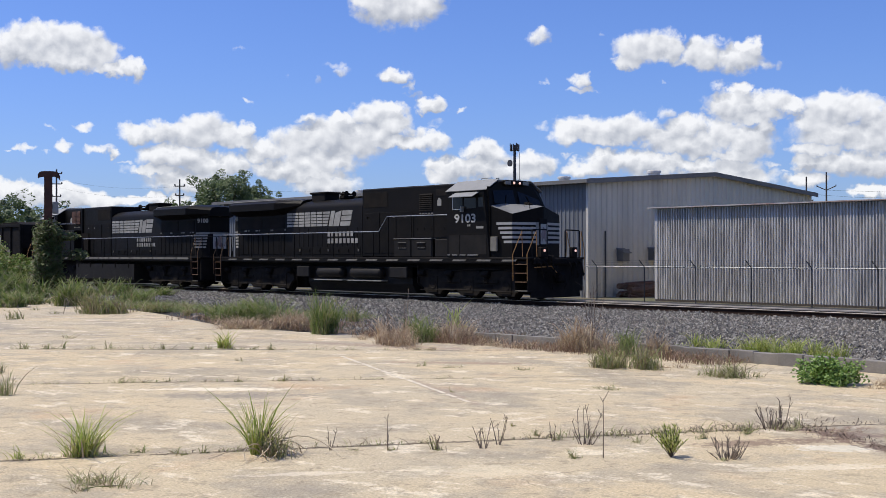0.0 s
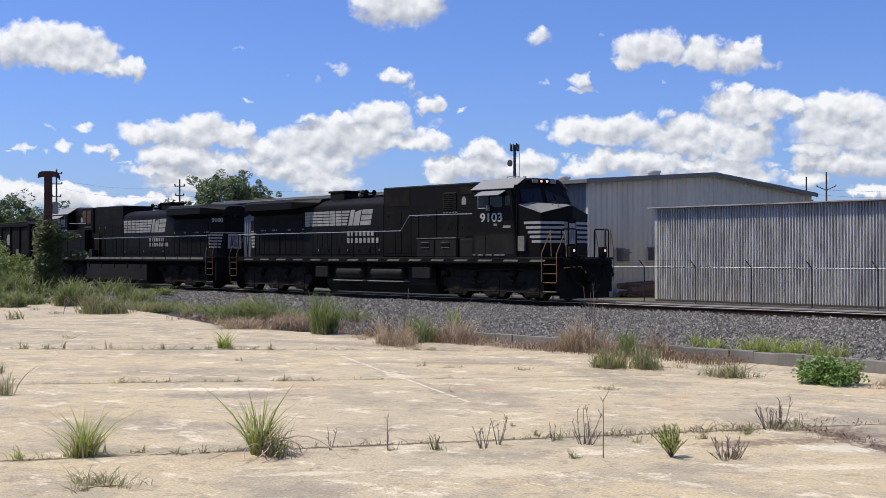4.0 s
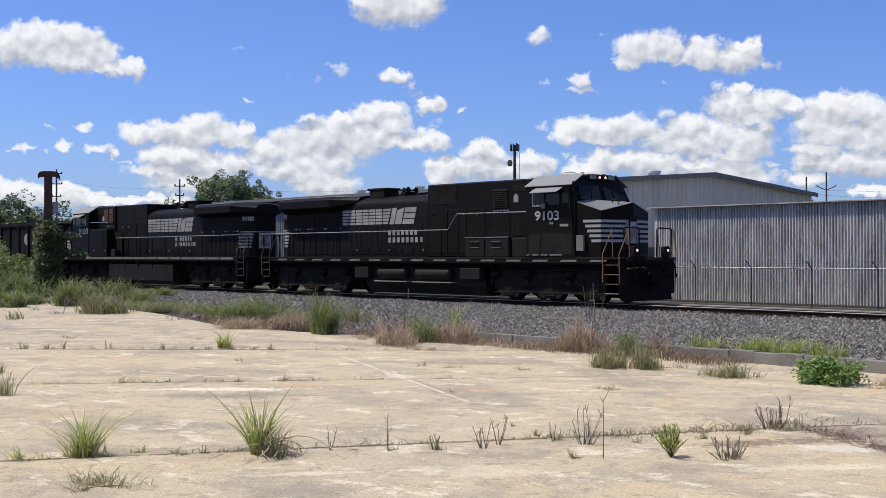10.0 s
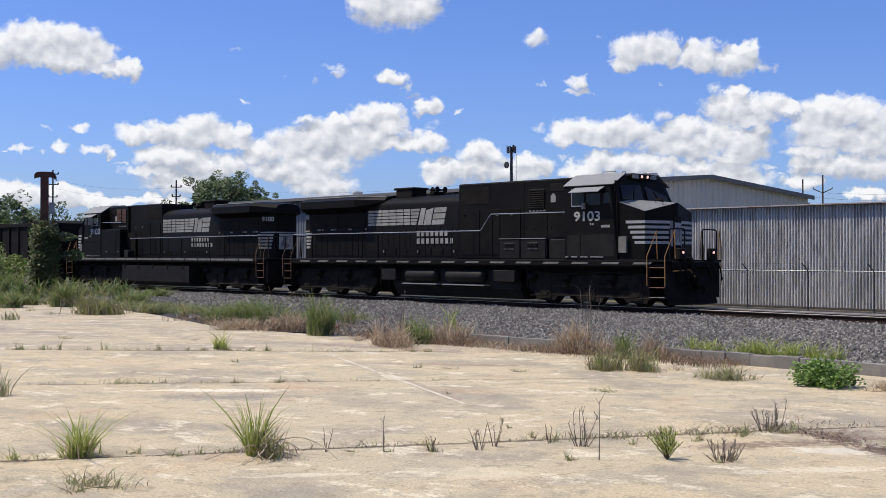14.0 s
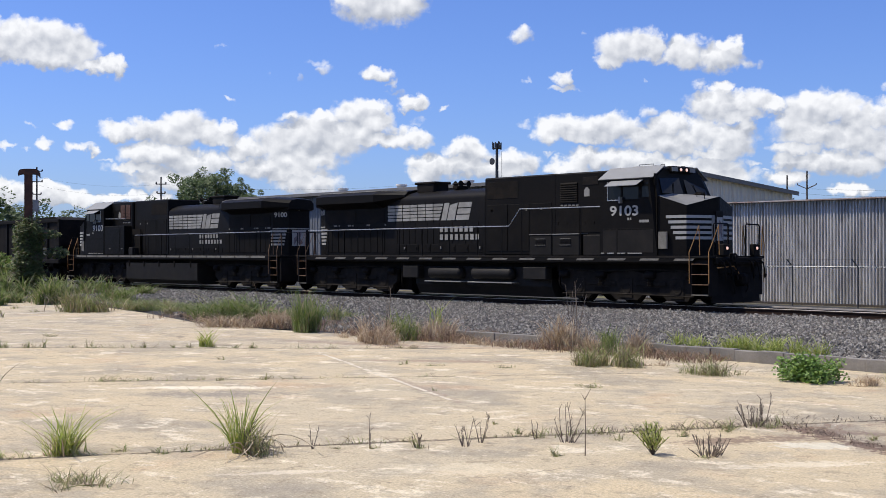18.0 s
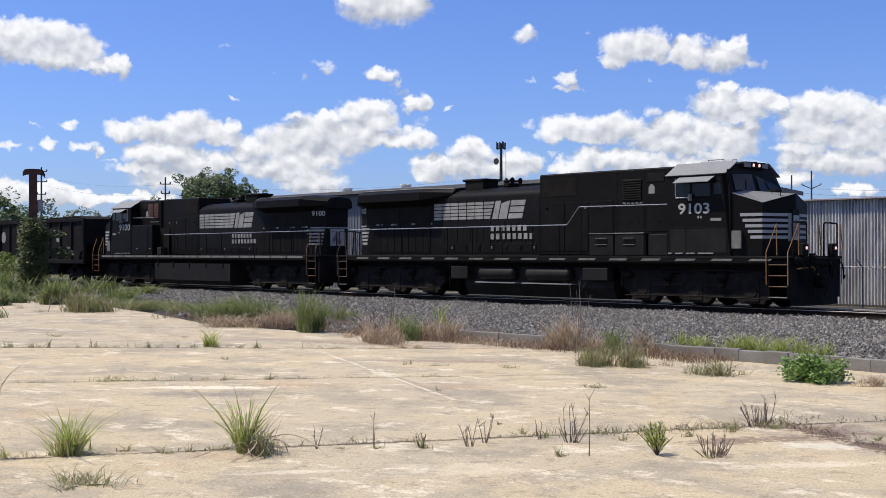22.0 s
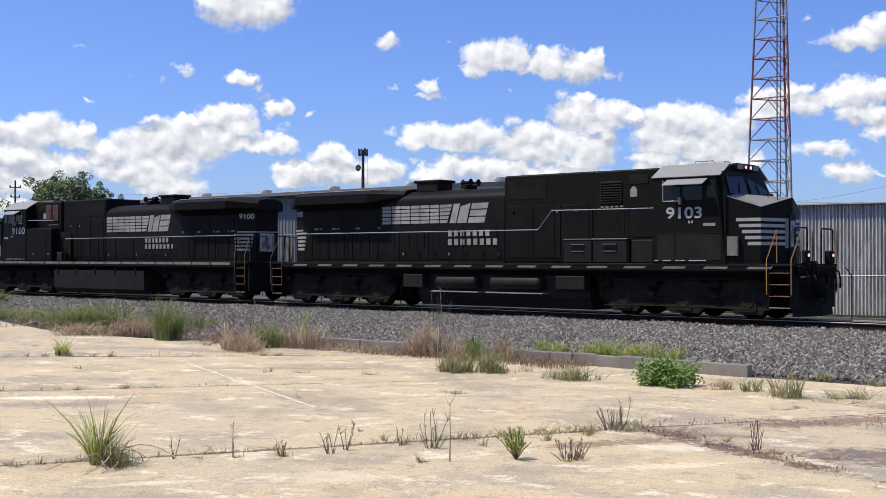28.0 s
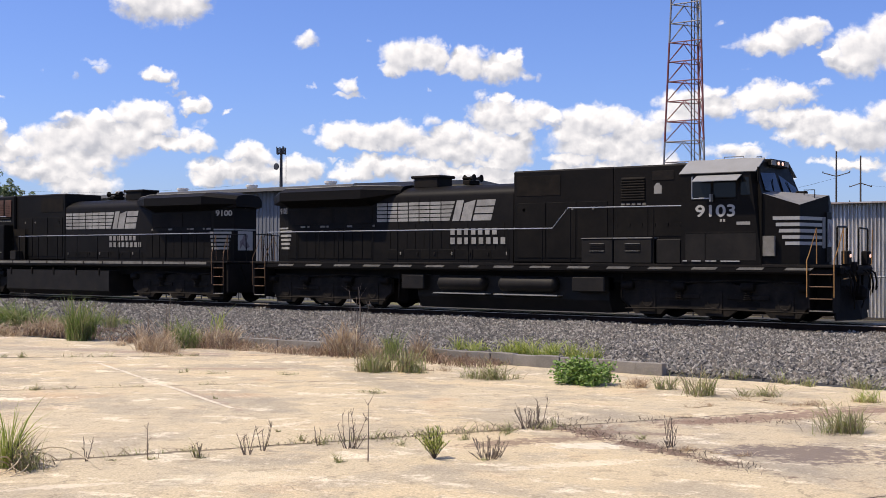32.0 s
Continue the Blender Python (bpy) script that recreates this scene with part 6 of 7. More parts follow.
    for side in (-1, 1):
        q = [(10.058, side * 0.325), (10.102, side * 0.175), (10.112, side * 0.178), (10.068, side * 0.332)]
        part("nose_emblem", Shape().prism(q, 2, 2.09, 2.96), LIGHT_GREY, L, "white emblem patch")
    part("nose_emblem", Shape().box(10.146, 10.152, -0.16, 0.16, 2.13, 2.90), WHITE, L, "white emblem patch")
    part("nose_emblem_figure", Shape().prism([(0.1, 2.2), (0.02, 2.4), (-0.1, 2.2), (-0.14, 2.5), (-0.02, 2.8), (0.12, 2.66)], 0, 10.153, 10.158), EMBLEM_FADED, L, "faded figure on the emblem")
    # front platform
    part("anticlimber", Shape().box(10.6, 10.94, -1.3, 1.3, 1.35, 1.6, 0.04).box(10.75, 10.98, -1.2, 1.2, 1.42, 1.46).box(10.75, 10.98, -1.2, 1.2, 1.5, 1.54), PAINT_DIRTY, L)
    for k in range(8):
        y = -1.12 + 0.32 * k
        if abs(y) > 0.25:
            part("jumper_hose", Shape().tube([(10.94, y, 1.48), (11.06, y + 0.02, 1.40), (11.10, y + 0.05, 1.08 + 0.08 * (k % 3)), (11.05, y + 0.14, 0.86 + 0.06 * (k % 2)), (11.06, y + 0.2, 1.02)], 0.027, 6), UNDER, L, "", True)
    part("jumper_socket", Shape().box(10.92, 11.06, -0.62, -0.36, 1.42, 1.72, 0.03).lathe([(0.09, 0.0), (0.09, 0.06), (0.0, 0.07)], (11.06, -0.49, 1.57), 0, 12), PAINT_DIRTY, L)
    plow = Shape().add([(10.80, -1.36, 0.13), (11.06, 0, 0.12), (10.80, 1.36, 0.13), (10.64, -1.36, 1.35), (10.70, 0, 1.35), (10.64, 1.36, 1.35), (10.75, -1.36, 0.13), (11.01, 0, 0.12), (10.75, 1.36, 0.13), (10.59, -1.36, 1.35), (10.65, 0, 1.35), (10.59, 1.36, 1.35)],
                       [(0, 1, 4, 3), (1, 2, 5, 4), (6, 9, 10, 7), (7, 10, 11, 8), (0, 3, 9, 6), (2, 8, 11, 5), (0, 6, 7, 1), (1, 7, 8, 2), (3, 4, 10, 9), (4, 5, 11, 10)])
    part("snow_plough", plow, UNDER, L, "black plough pilot")
    for y in (-1, 1):
        part("front_handrail", Shape().tube([(10.80, 1.30 * y, 1.62), (10.80, 1.32 * y, 2.62), (10.80, 1.26 * y, 2.66), (10.80, 0.56 * y, 2.67), (10.80, 0.5 * y, 2.62), (10.80, 0.5 * y, 1.62)], 0.026, 7), PAINT_BLACK, L, "", True)
    for y in (-0.86, 0.86):
        d = part("ditch_light", Shape().box(10.80, 11.0, y - 0.15, y + 0.15, 1.63, 2.02, 0.03), PAINT_DIRTY, L)
        part("lens", Shape().lathe([(0.048, 0), (0.048, 0.02), (0.04, 0.03), (0, 0.03)], (11.0, y, 1.88), 0, 14), LAMP_WHITE, d, "lit ditch light")
    part("jumper_cable", Shape().tube([(11.0, -0.9, 1.5), (11.06, -0.7, 1.2), (11.04, -0.45, 1.1), (11.06, -0.2, 1.3)], 0.03, 7), UNDER, L, "", True)
    part("lift_bar", Shape().tube([(11.0, -1.4, 1.25), (11.02, -0.5, 1.3), (11.02, -0.2, 1.05)], 0.02, 6), YELLOW_RAIL, L, "orange-yellow cut lever", True)
    # rear end: bands wrapped from the sides over the cut corners, a number on each, the emblem between them
    for side in (-1, 1):
        a, b = Vector((tail, side * HOOD, 0)), Vector((tail - CUT, side * FLAT, 0))
        along = (b - a).normalized()
        out = Vector((along.y, -along.x, 0)) * (1 if side < 0 else -1)
        if out.x > 0:
            out = -out
        for k in range(5):
            z = 2.80 - k * 0.155
            part("rear_stripe", Shape().prism([(tail + 0.20 - 0.03 * k, side * (HOOD + 0.019)), (tail, side * (HOOD + 0.019)), (tail, side * (HOOD + 0.026)), (tail + 0.20 - 0.03 * k, side * (HOOD + 0.026))], 2, z - 0.09, z), EMBLEM_WHITE, L)
            q = [a + out * 0.002, a + along * (0.76 - 0.03 * k) + out * 0.002, a + along * (0.76 - 0.03 * k) + out * 0.009, a + out * 0.009]
            part("rear_stripe", Shape().prism([(v.x, v.y) for v in q], 2, z - 0.09, z), EMBLEM_WHITE, L)
        q = [a + out * 0.002, b + out * 0.002, b + out * 0.009, a + out * 0.009]
        part("rear_band", Shape().prism([(v.x, v.y) for v in q], 2, 2.85, 2.91), EMBLEM_WHITE, L)
        mid = (a + b) / 2 + out * 0.004 + Vector((0, 0, 3.52))
        right = Vector((0, 0, 1)).cross(out)
        m = Matrix(((right.x, 0, out.x, mid.x), (right.y, 0, out.y, mid.y), (0, 1, 0, mid.z), (0, 0, 0, 1)))
        lettering(num, 0.30, WHITE, L, m, "rear_number", 1.18, 0.010)
    e = tail - CUT
    part("rear_band", Shape().box(e - 0.008, e - 0.001, -FLAT, FLAT, 2.85, 2.91), EMBLEM_WHITE, L)
    part("rear_emblem", Shape().box(e - 0.008, e - 0.001, -0.40, 0.40, 2.06, 2.82), WHITE, L, "white emblem patch")
    part("rear_emblem_figure", Shape().prism([(0.28, 2.12), (0.15, 2.3), (-0.02, 2.12), (-0.24, 2.2), (-0.06, 2.44), (-0.14, 2.66), (0.06, 2.74), (0.16, 2.52), (0.30, 2.42)], 0, e - 0.014, e - 0.009), EMBLEM_FADED, L, "faded reddish-grey figure on the emblem")
    for z in (3.80, 3.98):
        part("rear_headlight", Shape().lathe([(0.07, 0.0), (0.07, -0.02), (0.0, -0.03)], (e, 0, z), 0, 12), LIGHT_GREY, L, "pale unlit rear headlight")
    for y in (-1, 1):
        part("rear_platform_rail", Shape().tube([(tail - 1.35, 1.35 * y, 1.62), (tail - 1.35, 1.38 * y, 2.66), (tail - 1.35, 0.5 * y, 2.68), (tail - 1.35, 0.45 * y, 1.62)], 0.022, 7), PAINT_BLACK, L, "", True)
    part("rear_pilot", Shape().box(tail - 1.4, tail - 1.25, -1.45, 1.45, 0.4, 1.55, 0.03), PAINT_DIRTY, L)
    part("mu_hoses", Shape().tube([(tail - 1.42, -0.8, 1.45), (tail - 1.54, -0.75, 1.0), (tail - 1.5, -0.6, 0.7)], 0.024, 6).tube([(tail - 1.42, 0.8, 1.45), (tail - 1.54, 0.75, 1.0), (tail - 1.5, 0.6, 0.7)], 0.024, 6), UNDER, L, "", True)
    # marks
    emblem(L, -5.61, -1, HOOD + 0.001, 3.03, 3.72, 3.3, 1.72)
    word_bars(L, -2.37, -1, HOOD + 0.018, 2.56, 7, 0.285, 0.21)
    word_bars(L, -2.37, -1, HOOD + 0.018, 2.25, 8, 0.292, 0.22)
    emblem(L, 0.12, 1, HOOD + 0.001, 2.98, 3.72, 3.25, 1.65)
    word_bars(L, -2.95, 1, HOOD + 0.018, 2.48, 7, 0.262, 0.19)
    word_bars(L, -2.95, 1, HOOD + 0.018, 2.20, 8, 0.275, 0.20)
    # handrails
    handrail(L, [(tail - 0.55, 2.72), (1.97, 2.72), (2.53, 3.34), (6.37, 3.32)], [(x, 2.72) for x in (tail - 0.55, -9.0, -7.9, -6.95, -5.35, -4.25, -2.85, -1.25, 0.3, 1.6)] + [(x, 3.33) for x in (2.62, 4.1, 5.45)], -1, 1.6)
    handrail(L, [(tail - 0.6, 2.72), (2.85, 2.70)], [(x, 2.71) for x in (tail - 0.6, -8.9, -7.2, -5.6, -4.2, -2.8, -1.4, 0.0, 1.4, 2.85)], 1, 1.6)
    # steps
    for side in (-1, 1):
        step_well(L, 10.1, 10.78, side)
        step_well(L, tail - 1.22, tail - 0.62, side, DIM_RAIL)
    # left side: recess behind the cab, its shade drawn as a flat dark panel
    part("walkway_recess", Shape().box(3.0, 3.98, HOOD + 0.125, HOOD + 0.14, 1.64, 3.05), UNDER, L, "flat dark panel, a doorway recess's shade put into its colour")
    part("cab_extension", Shape().box(4.02, 6.355, HOOD + 0.1, HALF - 0.03, 1.635, 3.25, 0.03), PAINT_BLACK, L)
    part("cab_side_door", Shape().box(4.5, 5.2, HALF - 0.03, HALF - 0.01, 1.8, 3.1, 0.01), PAINT_BLACK, L)
    part("upper_grab_rail", Shape().tube([(4.0, HALF - 0.1, 3.62), (6.3, HALF - 0.1, 3.66)], 0.018, 6), CHROME, L)
    for x in (4.2, 4.9, 5.6):
        part("stencil", Shape().box(x, x + 0.18, HALF - 0.03, HALF - 0.022, 1.95, 2.0), STRIPE_DIM, L)
    part("walkway_box", Shape().box(3.2, 3.65, HOOD + 0.14, HALF - 0.1, 1.635, 2.05, 0.02), TANK_GREY, L)
    part("louvre_rust", Shape().box(4.1, 4.6, HOOD + 0.125, HOOD + 0.16, 3.62, 4.4, 0.01).box(4.7, 5.2, HOOD + 0.125, HOOD + 0.16, 3.62, 4.4, 0.01), RUST, L, "rust-brown louvred vents")
    # underneath
    tank = [(-1.15, 1.2), (-1.15, 0.5), (-0.95, 0.12), (1.25, 0.12), (HALF - 0.06, 0.34), (HALF - 0.06, 1.2)]
    part("fuel_tank", Shape().prism(tank, 0, -3.6, 3.8), TANK_GREY, L, "dusty dark grey fuel tank")
    for k in range(5):
        part("tank_bracket", Shape().box(-3.0 + k * 1.6, -2.9 + k * 1.6, HALF - 0.07, HALF - 0.03, 1.0, 1.3, 0.01), UNDER, L)
    for x0, x1 in ((-2.6, -0.68), (-0.14, 2.05)):
        part("air_reservoir", Shape().lathe([(0.0, 0), (0.14, 0.02), (0.23, 0.1), (0.24, 0.14), (0.24, x1 - x0 - 0.14), (0.23, x1 - x0 - 0.1), (0.14, x1 - x0 - 0.02), (0.0, x1 - x0)], (x0, -1.27, 0.96), 0, 18), TANK_GREY, L, "dark grey air reservoir", True)
        part("tank_shelf", Shape().box(x0 - 0.1, x1 + 0.1, -1.5, -1.1, 0.60, 0.635), LIGHT_GREY, L, "pale shelf edge")
    part("equipment_box", Shape().box(-4.08, -3.12, -1.48, -0.8, 0.73, 1.22, 0.03), TANK_GREY, L)
    part("equipment_box", Shape().box(2.66, 3.8, -1.48, -0.8, 0.76, 1.22, 0.03), TANK_GREY, L)
    for d in (1, -1):
        part("sand_pipe", Shape().tube([(4.3 * d, -1.3, 1.3), (4.3 * d, -1.3, 0.6), (4.5 * d, -1.1, 0.3)], 0.03, 6), UNDER, L)
    for xc in (-7.72, 7.2):
        truck(L, xc, 2.1)
        for k in (-1, 0, 1):
            wheelset(L, xc + k * 2.1, 0.53)
    coupler(L, 11.15, 1)
    coupler(L, -11.75, -1)
    return L


def hopper(label):
    H = thing("hopper_wagon", label, "hopper wagon", group="hopper wagons of the train")
    half, top = 1.55, 3.75
    body = Shape().prism([(-6.9, 1.15), (-6.9, 1.6), (-7.6, 2.2), (-7.6, top), (7.6, top), (7.6, 2.2), (6.9, 1.6), (6.9, 1.15)], 1, -half + 0.1, half - 0.1)
    part("body", body, PAINT_DIRTY, H, "soot-black steel hopper body")
    part("coal_load", Shape().prism([(-7.2, top - 0.02), (-6.2, top + 0.18), (0, top + 0.1), (6.2, top + 0.2), (7.2, top - 0.02)], 1, -1.2, 1.2), UNDER, H, "dark coal load")
    for side in (-1, 1):
        part("top_chord", Shape().box(-7.7, 7.7, side * (half - 0.1), side * half, top - 0.16, top + 0.04, 0.015), PAINT_DIRTY, H)
        part("side_sill", Shape().box(-7.7, 7.7, side * (half - 0.1), side * half, 1.1, 1.34, 0.015), PAINT_DIRTY, H)
        for k in range(11):
            x = -7.5 + k * 1.5
            part("side_rib", Shape().prism([(x - 0.08, side * (half - 0.1)), (x - 0.05, side * half), (x + 0.05, side * half), (x + 0.08, side * (half - 0.1))], 2, 1.34, top - 0.16), PAINT_DIRTY, H)
        for x in (-7.62, 7.62):
            part("corner_post", Shape().box(x - 0.06, x + 0.06, side * (half - 0.16), side * half, 1.1, top, 0.01), PAINT_DIRTY, H)
            lad = Shape()
            for k in range(7):
                lad.tube([(x - 0.5 * (1 if x > 0 else -1), side * (half + 0.05), 1.2 + k * 0.36), (x, side * (half + 0.05), 1.2 + k * 0.36)], 0.014, 5)
            part("ladder", lad, PAINT_DIRTY, H)
        for x in (4.1, -4.1):
            part("emblem_disc", Shape().lathe([(0.36, 0), (0.36, side * 0.008), (0.0, side * 0.008)], (x, side * (half - 0.098), 2.75), 1, 20), LIGHT_GREY, H, "pale round emblem")
        part("data_panel", Shape().box(5.3, 5.8, side * (half - 0.1), side * (half - 0.09), 1.6, 2.1), STRIPE_DIM, H)
    for xc in (-5.6, 5.6):
        for side in (-1, 1):
            part("truck_frame", Shape().prism([(xc - 1.15, 0.45), (xc - 1.05, 0.68), (xc - 0.35, 0.85), (xc + 0.35, 0.85), (xc + 1.05, 0.68), (xc + 1.15, 0.45), (xc + 0.7, 0.40), (xc + 0.3, 0.25), (xc - 0.3, 0.25), (xc - 0.7, 0.40)], 1, side * 0.95, side * 1.1), UNDER, H)
        part("bolster", Shape().box(xc - 0.3, xc + 0.3, -1.1, 1.1, 0.6, 1.15, 0.03), UNDER, H)
        for k in (-0.89, 0.89):
            wheelset(H, xc + k, 0.457)
    for x in (-2.5, 0.0, 2.5):
        part("hopper_chute", Shape().prism([(x - 1.1, 1.2), (x - 0.3, 0.4), (x + 0.3, 0.4), (x + 1.1, 1.2)], 1, -1.0, 1.0), PAINT_DIRTY, H)
    part("centre_sill", Shape().box(-8.1, 8.1, -0.25, 0.25, 0.75, 1.2, 0.02), UNDER, H)
    coupler(H, 8.5, 1)
    coupler(H, -8.5, -1)
    return H


lead = locomotive("9103", "black freight locomotive with white nose stripes, leading the train", -9.95)
trail = locomotive("9100", "black freight locomotive coupled behind the leader, facing backwards", -9.45)
lead_x, trail_x = -21.4, -21.4 - 23.5
wagons = []
for k in range(3):
    wagons.append((hopper("soot-black coal hopper wagon coupled in the train"), trail_x - 11.15 - 8.6 - 17.0 * k))

# ---- weeds and grasses ----
seed_no = [100]


def blade(s, x, y, h, lean, turn, w, droop, face=None, z0=0.0):
    """One blade: a lance-shaped strip that bends outwards and droops."""
    dx, dy = math.cos(turn), math.sin(turn)
    f = turn + 1.57 if face is None else face
    px, py = math.cos(f) * w * 0.5, math.sin(f) * w * 0.5
    v = []
    for t, k in ((0.0, 0.7), (0.3, 1.0), (0.6, 0.9), (0.85, 0.5)):
        o = lean * h * (0.35 * t + 0.65 * t ** 2.2)
        z = z0 + h * (t - droop * t ** 3.5)
        a, b = x + dx * o, y + dy * o
        v += [(a + px * k, b + py * k, z), (a - px * k, b - py * k, z)]
    v.append((x + dx * lean * h, y + dy * lean * h, z0 + h * (1 - droop)))
    s.add(v, [(0, 1, 3, 2), (2, 3, 5, 4), (4, 5, 7, 6), (6, 7, 8)])


def tuft(name, x, y, w, h, n, material, label, spread=0.55, width=0.011, dense=1.0, z=0.0, category="weed", fan=(0.05, 0.5), droop=(0.0, 0.35), straw=0.0):
    seed_no[0] += 1
    r = random.Random(seed_no[0])
    width *= max(1.0, math.hypot(x, y) / 17)
    s, d = Shape(), Shape()
    crowns = []
    for k in range(max(3, min(9, int(n / 22)))):
        a, q = r.uniform(0, 6.28), w * 0.5 * spread * math.sqrt(r.random())
        crowns.append((q * math.cos(a), q * math.sin(a), r.uniform(0.45, 1.08) if k else 1.05, r.uniform(0, 6.28), r.uniform(0.0, 0.9), 0.12 * w * r.uniform(0.5, 1.4)))
    for cx, cy, *_ in crowns:
        s.tube([(0, 0, 0.008), (cx * 0.5, cy * 0.5, 0.016), (cx, cy, 0.008)], 0.005, 4)
    for _ in range(int(n * dense)):
        cx, cy, tall, way, bias, wide = crowns[int(len(crowns) * r.random() ** 1.3)]
        a = r.uniform(0, 6.28)
        hh = h * tall * (0.2 + 0.82 * r.random() ** 1.1)
        out = d if r.random() < straw else s
        lean = min(1.7, r.uniform(*fan) * w / max(h, 0.05)) * (1.5 if out is d else 1.0)
        mx, my = math.cos(a) + bias * math.cos(way), math.sin(a) + bias * math.sin(way)
        blade(out, cx + wide * r.gauss(0, 1), cy + wide * r.gauss(0, 1), hh * (0.6 if out is d else 1.0), lean, math.atan2(my, mx), width * r.uniform(0.5, 1.5) * (0.7 + 0.5 * h), r.uniform(*droop) * (1.6 if out is d else 1.0), r.uniform(0, 3.14))
    if straw:
        t = thing(name, label, category, pose(x, y, z - 0.01), name + "s on the slab")
        part("green_foliage", s.mesh("green_foliage", material, mend=False), material, t)
        part("dry_foliage", d.mesh("dry_foliage", BLADE_DRY, mend=False), BLADE_DRY, t, "straw-coloured dead blades")
    else:
        whole(name, s, material, label, category, pose(x, y, z - 0.01), name + "s on the slab", mend=False)


def green_tuft(x, y, w, h, n):
    tuft("grass_tuft", x, y, w, h, n, BLADE_GREEN, "fanned tuft of yellow-green grass with some dead blades", 0.5, 0.011, 1.7, category="grass tuft", fan=(0.0, 1.35), droop=(0, 0.25), straw=0.28)


def dry_tuft(x, y, w, h, n):
    tuft("dry_grass", x, y, w * 1.1, h * 1.1, n, BLADE_DRY, "clump of dry reddish straw-coloured grass", 0.9, 0.0075, 2.6, category="dry grass", fan=(0.1, 0.9), droop=(0.1, 0.8))


def mixed_tuft(x, y, w, h, n):
    tuft("weed_tuft", x, y, w, h * 1.25, n, BLADE_MIX, "low tuft of half-dry green and brown weeds", 0.65, 0.0085, 1.8, category="weed", fan=(0.0, 1.0), droop=(0, 0.6))


def sprawl_tuft(x, y, w, h, n):
    tuft("sprawling_weed", x, y, w, h, n, BLADE_MIX, "sprawling grey-green weed hugging the concrete", 0.9, 0.0085, 1.6, category="weed", fan=(0.0, 0.9), droop=(0, 0.5))


def kerb_tuft(x, y, w, h, n):
    tuft("kerb_grass", x * 0.9, max(y * 0.9, 20.3), w, h * 1.1, n, BLADE_GREEN, "light green grass growing out of the ballast", 0.9, 0.011, 2.4, 0.05, "grass tuft", fan=(0.1, 0.9), droop=(0, 0.6))


def lush_clump(x, y, w, h, n):
    tuft("grass_clump", x, y, w, h, n, BLADE_VERGE, "lush clump of broad green grass with straw underneath", 0.85, 0.0095, 2.2, category="grass clump", fan=(0.1, 0.9), droop=(0.1, 0.7), straw=0.16)


def tan_clump(x, y, w, h, n):
    tuft("tan_grass_clump", x, y, w, h, n, BLADE_MIX, "broad clump of tan and green grass", 0.85, 0.008, 2.0, category="grass clump", fan=(0.1, 0.7), droop=(0.0, 0.5))


def reed_clump(x, y, w, h, n):
    tuft("reed_clump", x, y, w, h * 1.12, n, BLADE_VERGE, "dense upright column of green reed-like grass", 0.7, 0.0075, 2.0, category="grass clump", fan=(0.0, 1.1), droop=(0, 0.6), straw=0.08)


def floppy_tuft(x, y, w, h, n):
    """A big tuft: upright blades with seed heads, dark stalks, and long dead blades arched over on to the concrete."""
    r = random.Random(57)
    t = thing("floppy_grass_tuft", "tall yellow-green grass tuft with dead blades flopped on the concrete", "grass tuft", pose(x, y, -0.01))
    green, dead, straw = Shape(), Shape(), Shape()
    for k in range(130):
        a = r.uniform(0, 6.28)
        hh = h * (0.3 + 0.75 * r.random() ** 1.6)
        blade(green, 0.09 * math.cos(a) * r.random(), 0.09 * math.sin(a) * r.random(), hh, r.uniform(0.1, 0.55) if k % 3 else r.uniform(0.4, 0.85), a, 0.011 * r.uniform(0.5, 1.5), r.uniform(0, 0.3), r.uniform(0, 3.14))
    for k in range(34):
        a = r.uniform(-0.6, 2.2)
        q = 0.22 * r.random()
        blade(dead, q * math.cos(a), q * math.sin(a), h * r.uniform(0.25, 0.62), r.uniform(0.1, 0.7), a + r.gauss(0, 0.5), 0.014, r.uniform(0, 0.5), r.uniform(0, 3.14))
    for k in range(15):
        a = r.uniform(-1.9, 1.3) if k > 2 else 0.55 + 0.2 * k
        reach = h * r.uniform(0.45, 0.95) * (1.15 if k < 3 else 0.8)
        top = h * r.uniform(0.12, 0.3)
        pts = []
        for i in range(8):
            u = i / 7
            bend = a + 0.5 * math.sin(u * 3 + k)
            pts.append(Vector((0.05 + reach * u * math.cos(bend), reach * u * math.sin(bend), max(0.016, 4 * top * u * (1 - u) ** 1.3))))
        straw.tube(pts, 0.010, 4, 0.004)
    part("green_foliage", green.mesh("green_foliage", BLADE_GREEN, mend=False), BLADE_GREEN, t)
    part("dead_foliage", dead.mesh("dead_foliage", STEM_DEAD, mend=False), STEM_DEAD, t, "dark dead stalks")
    part("flopped_foliage", straw, STRAW, t, "long straw-coloured blades lying over")


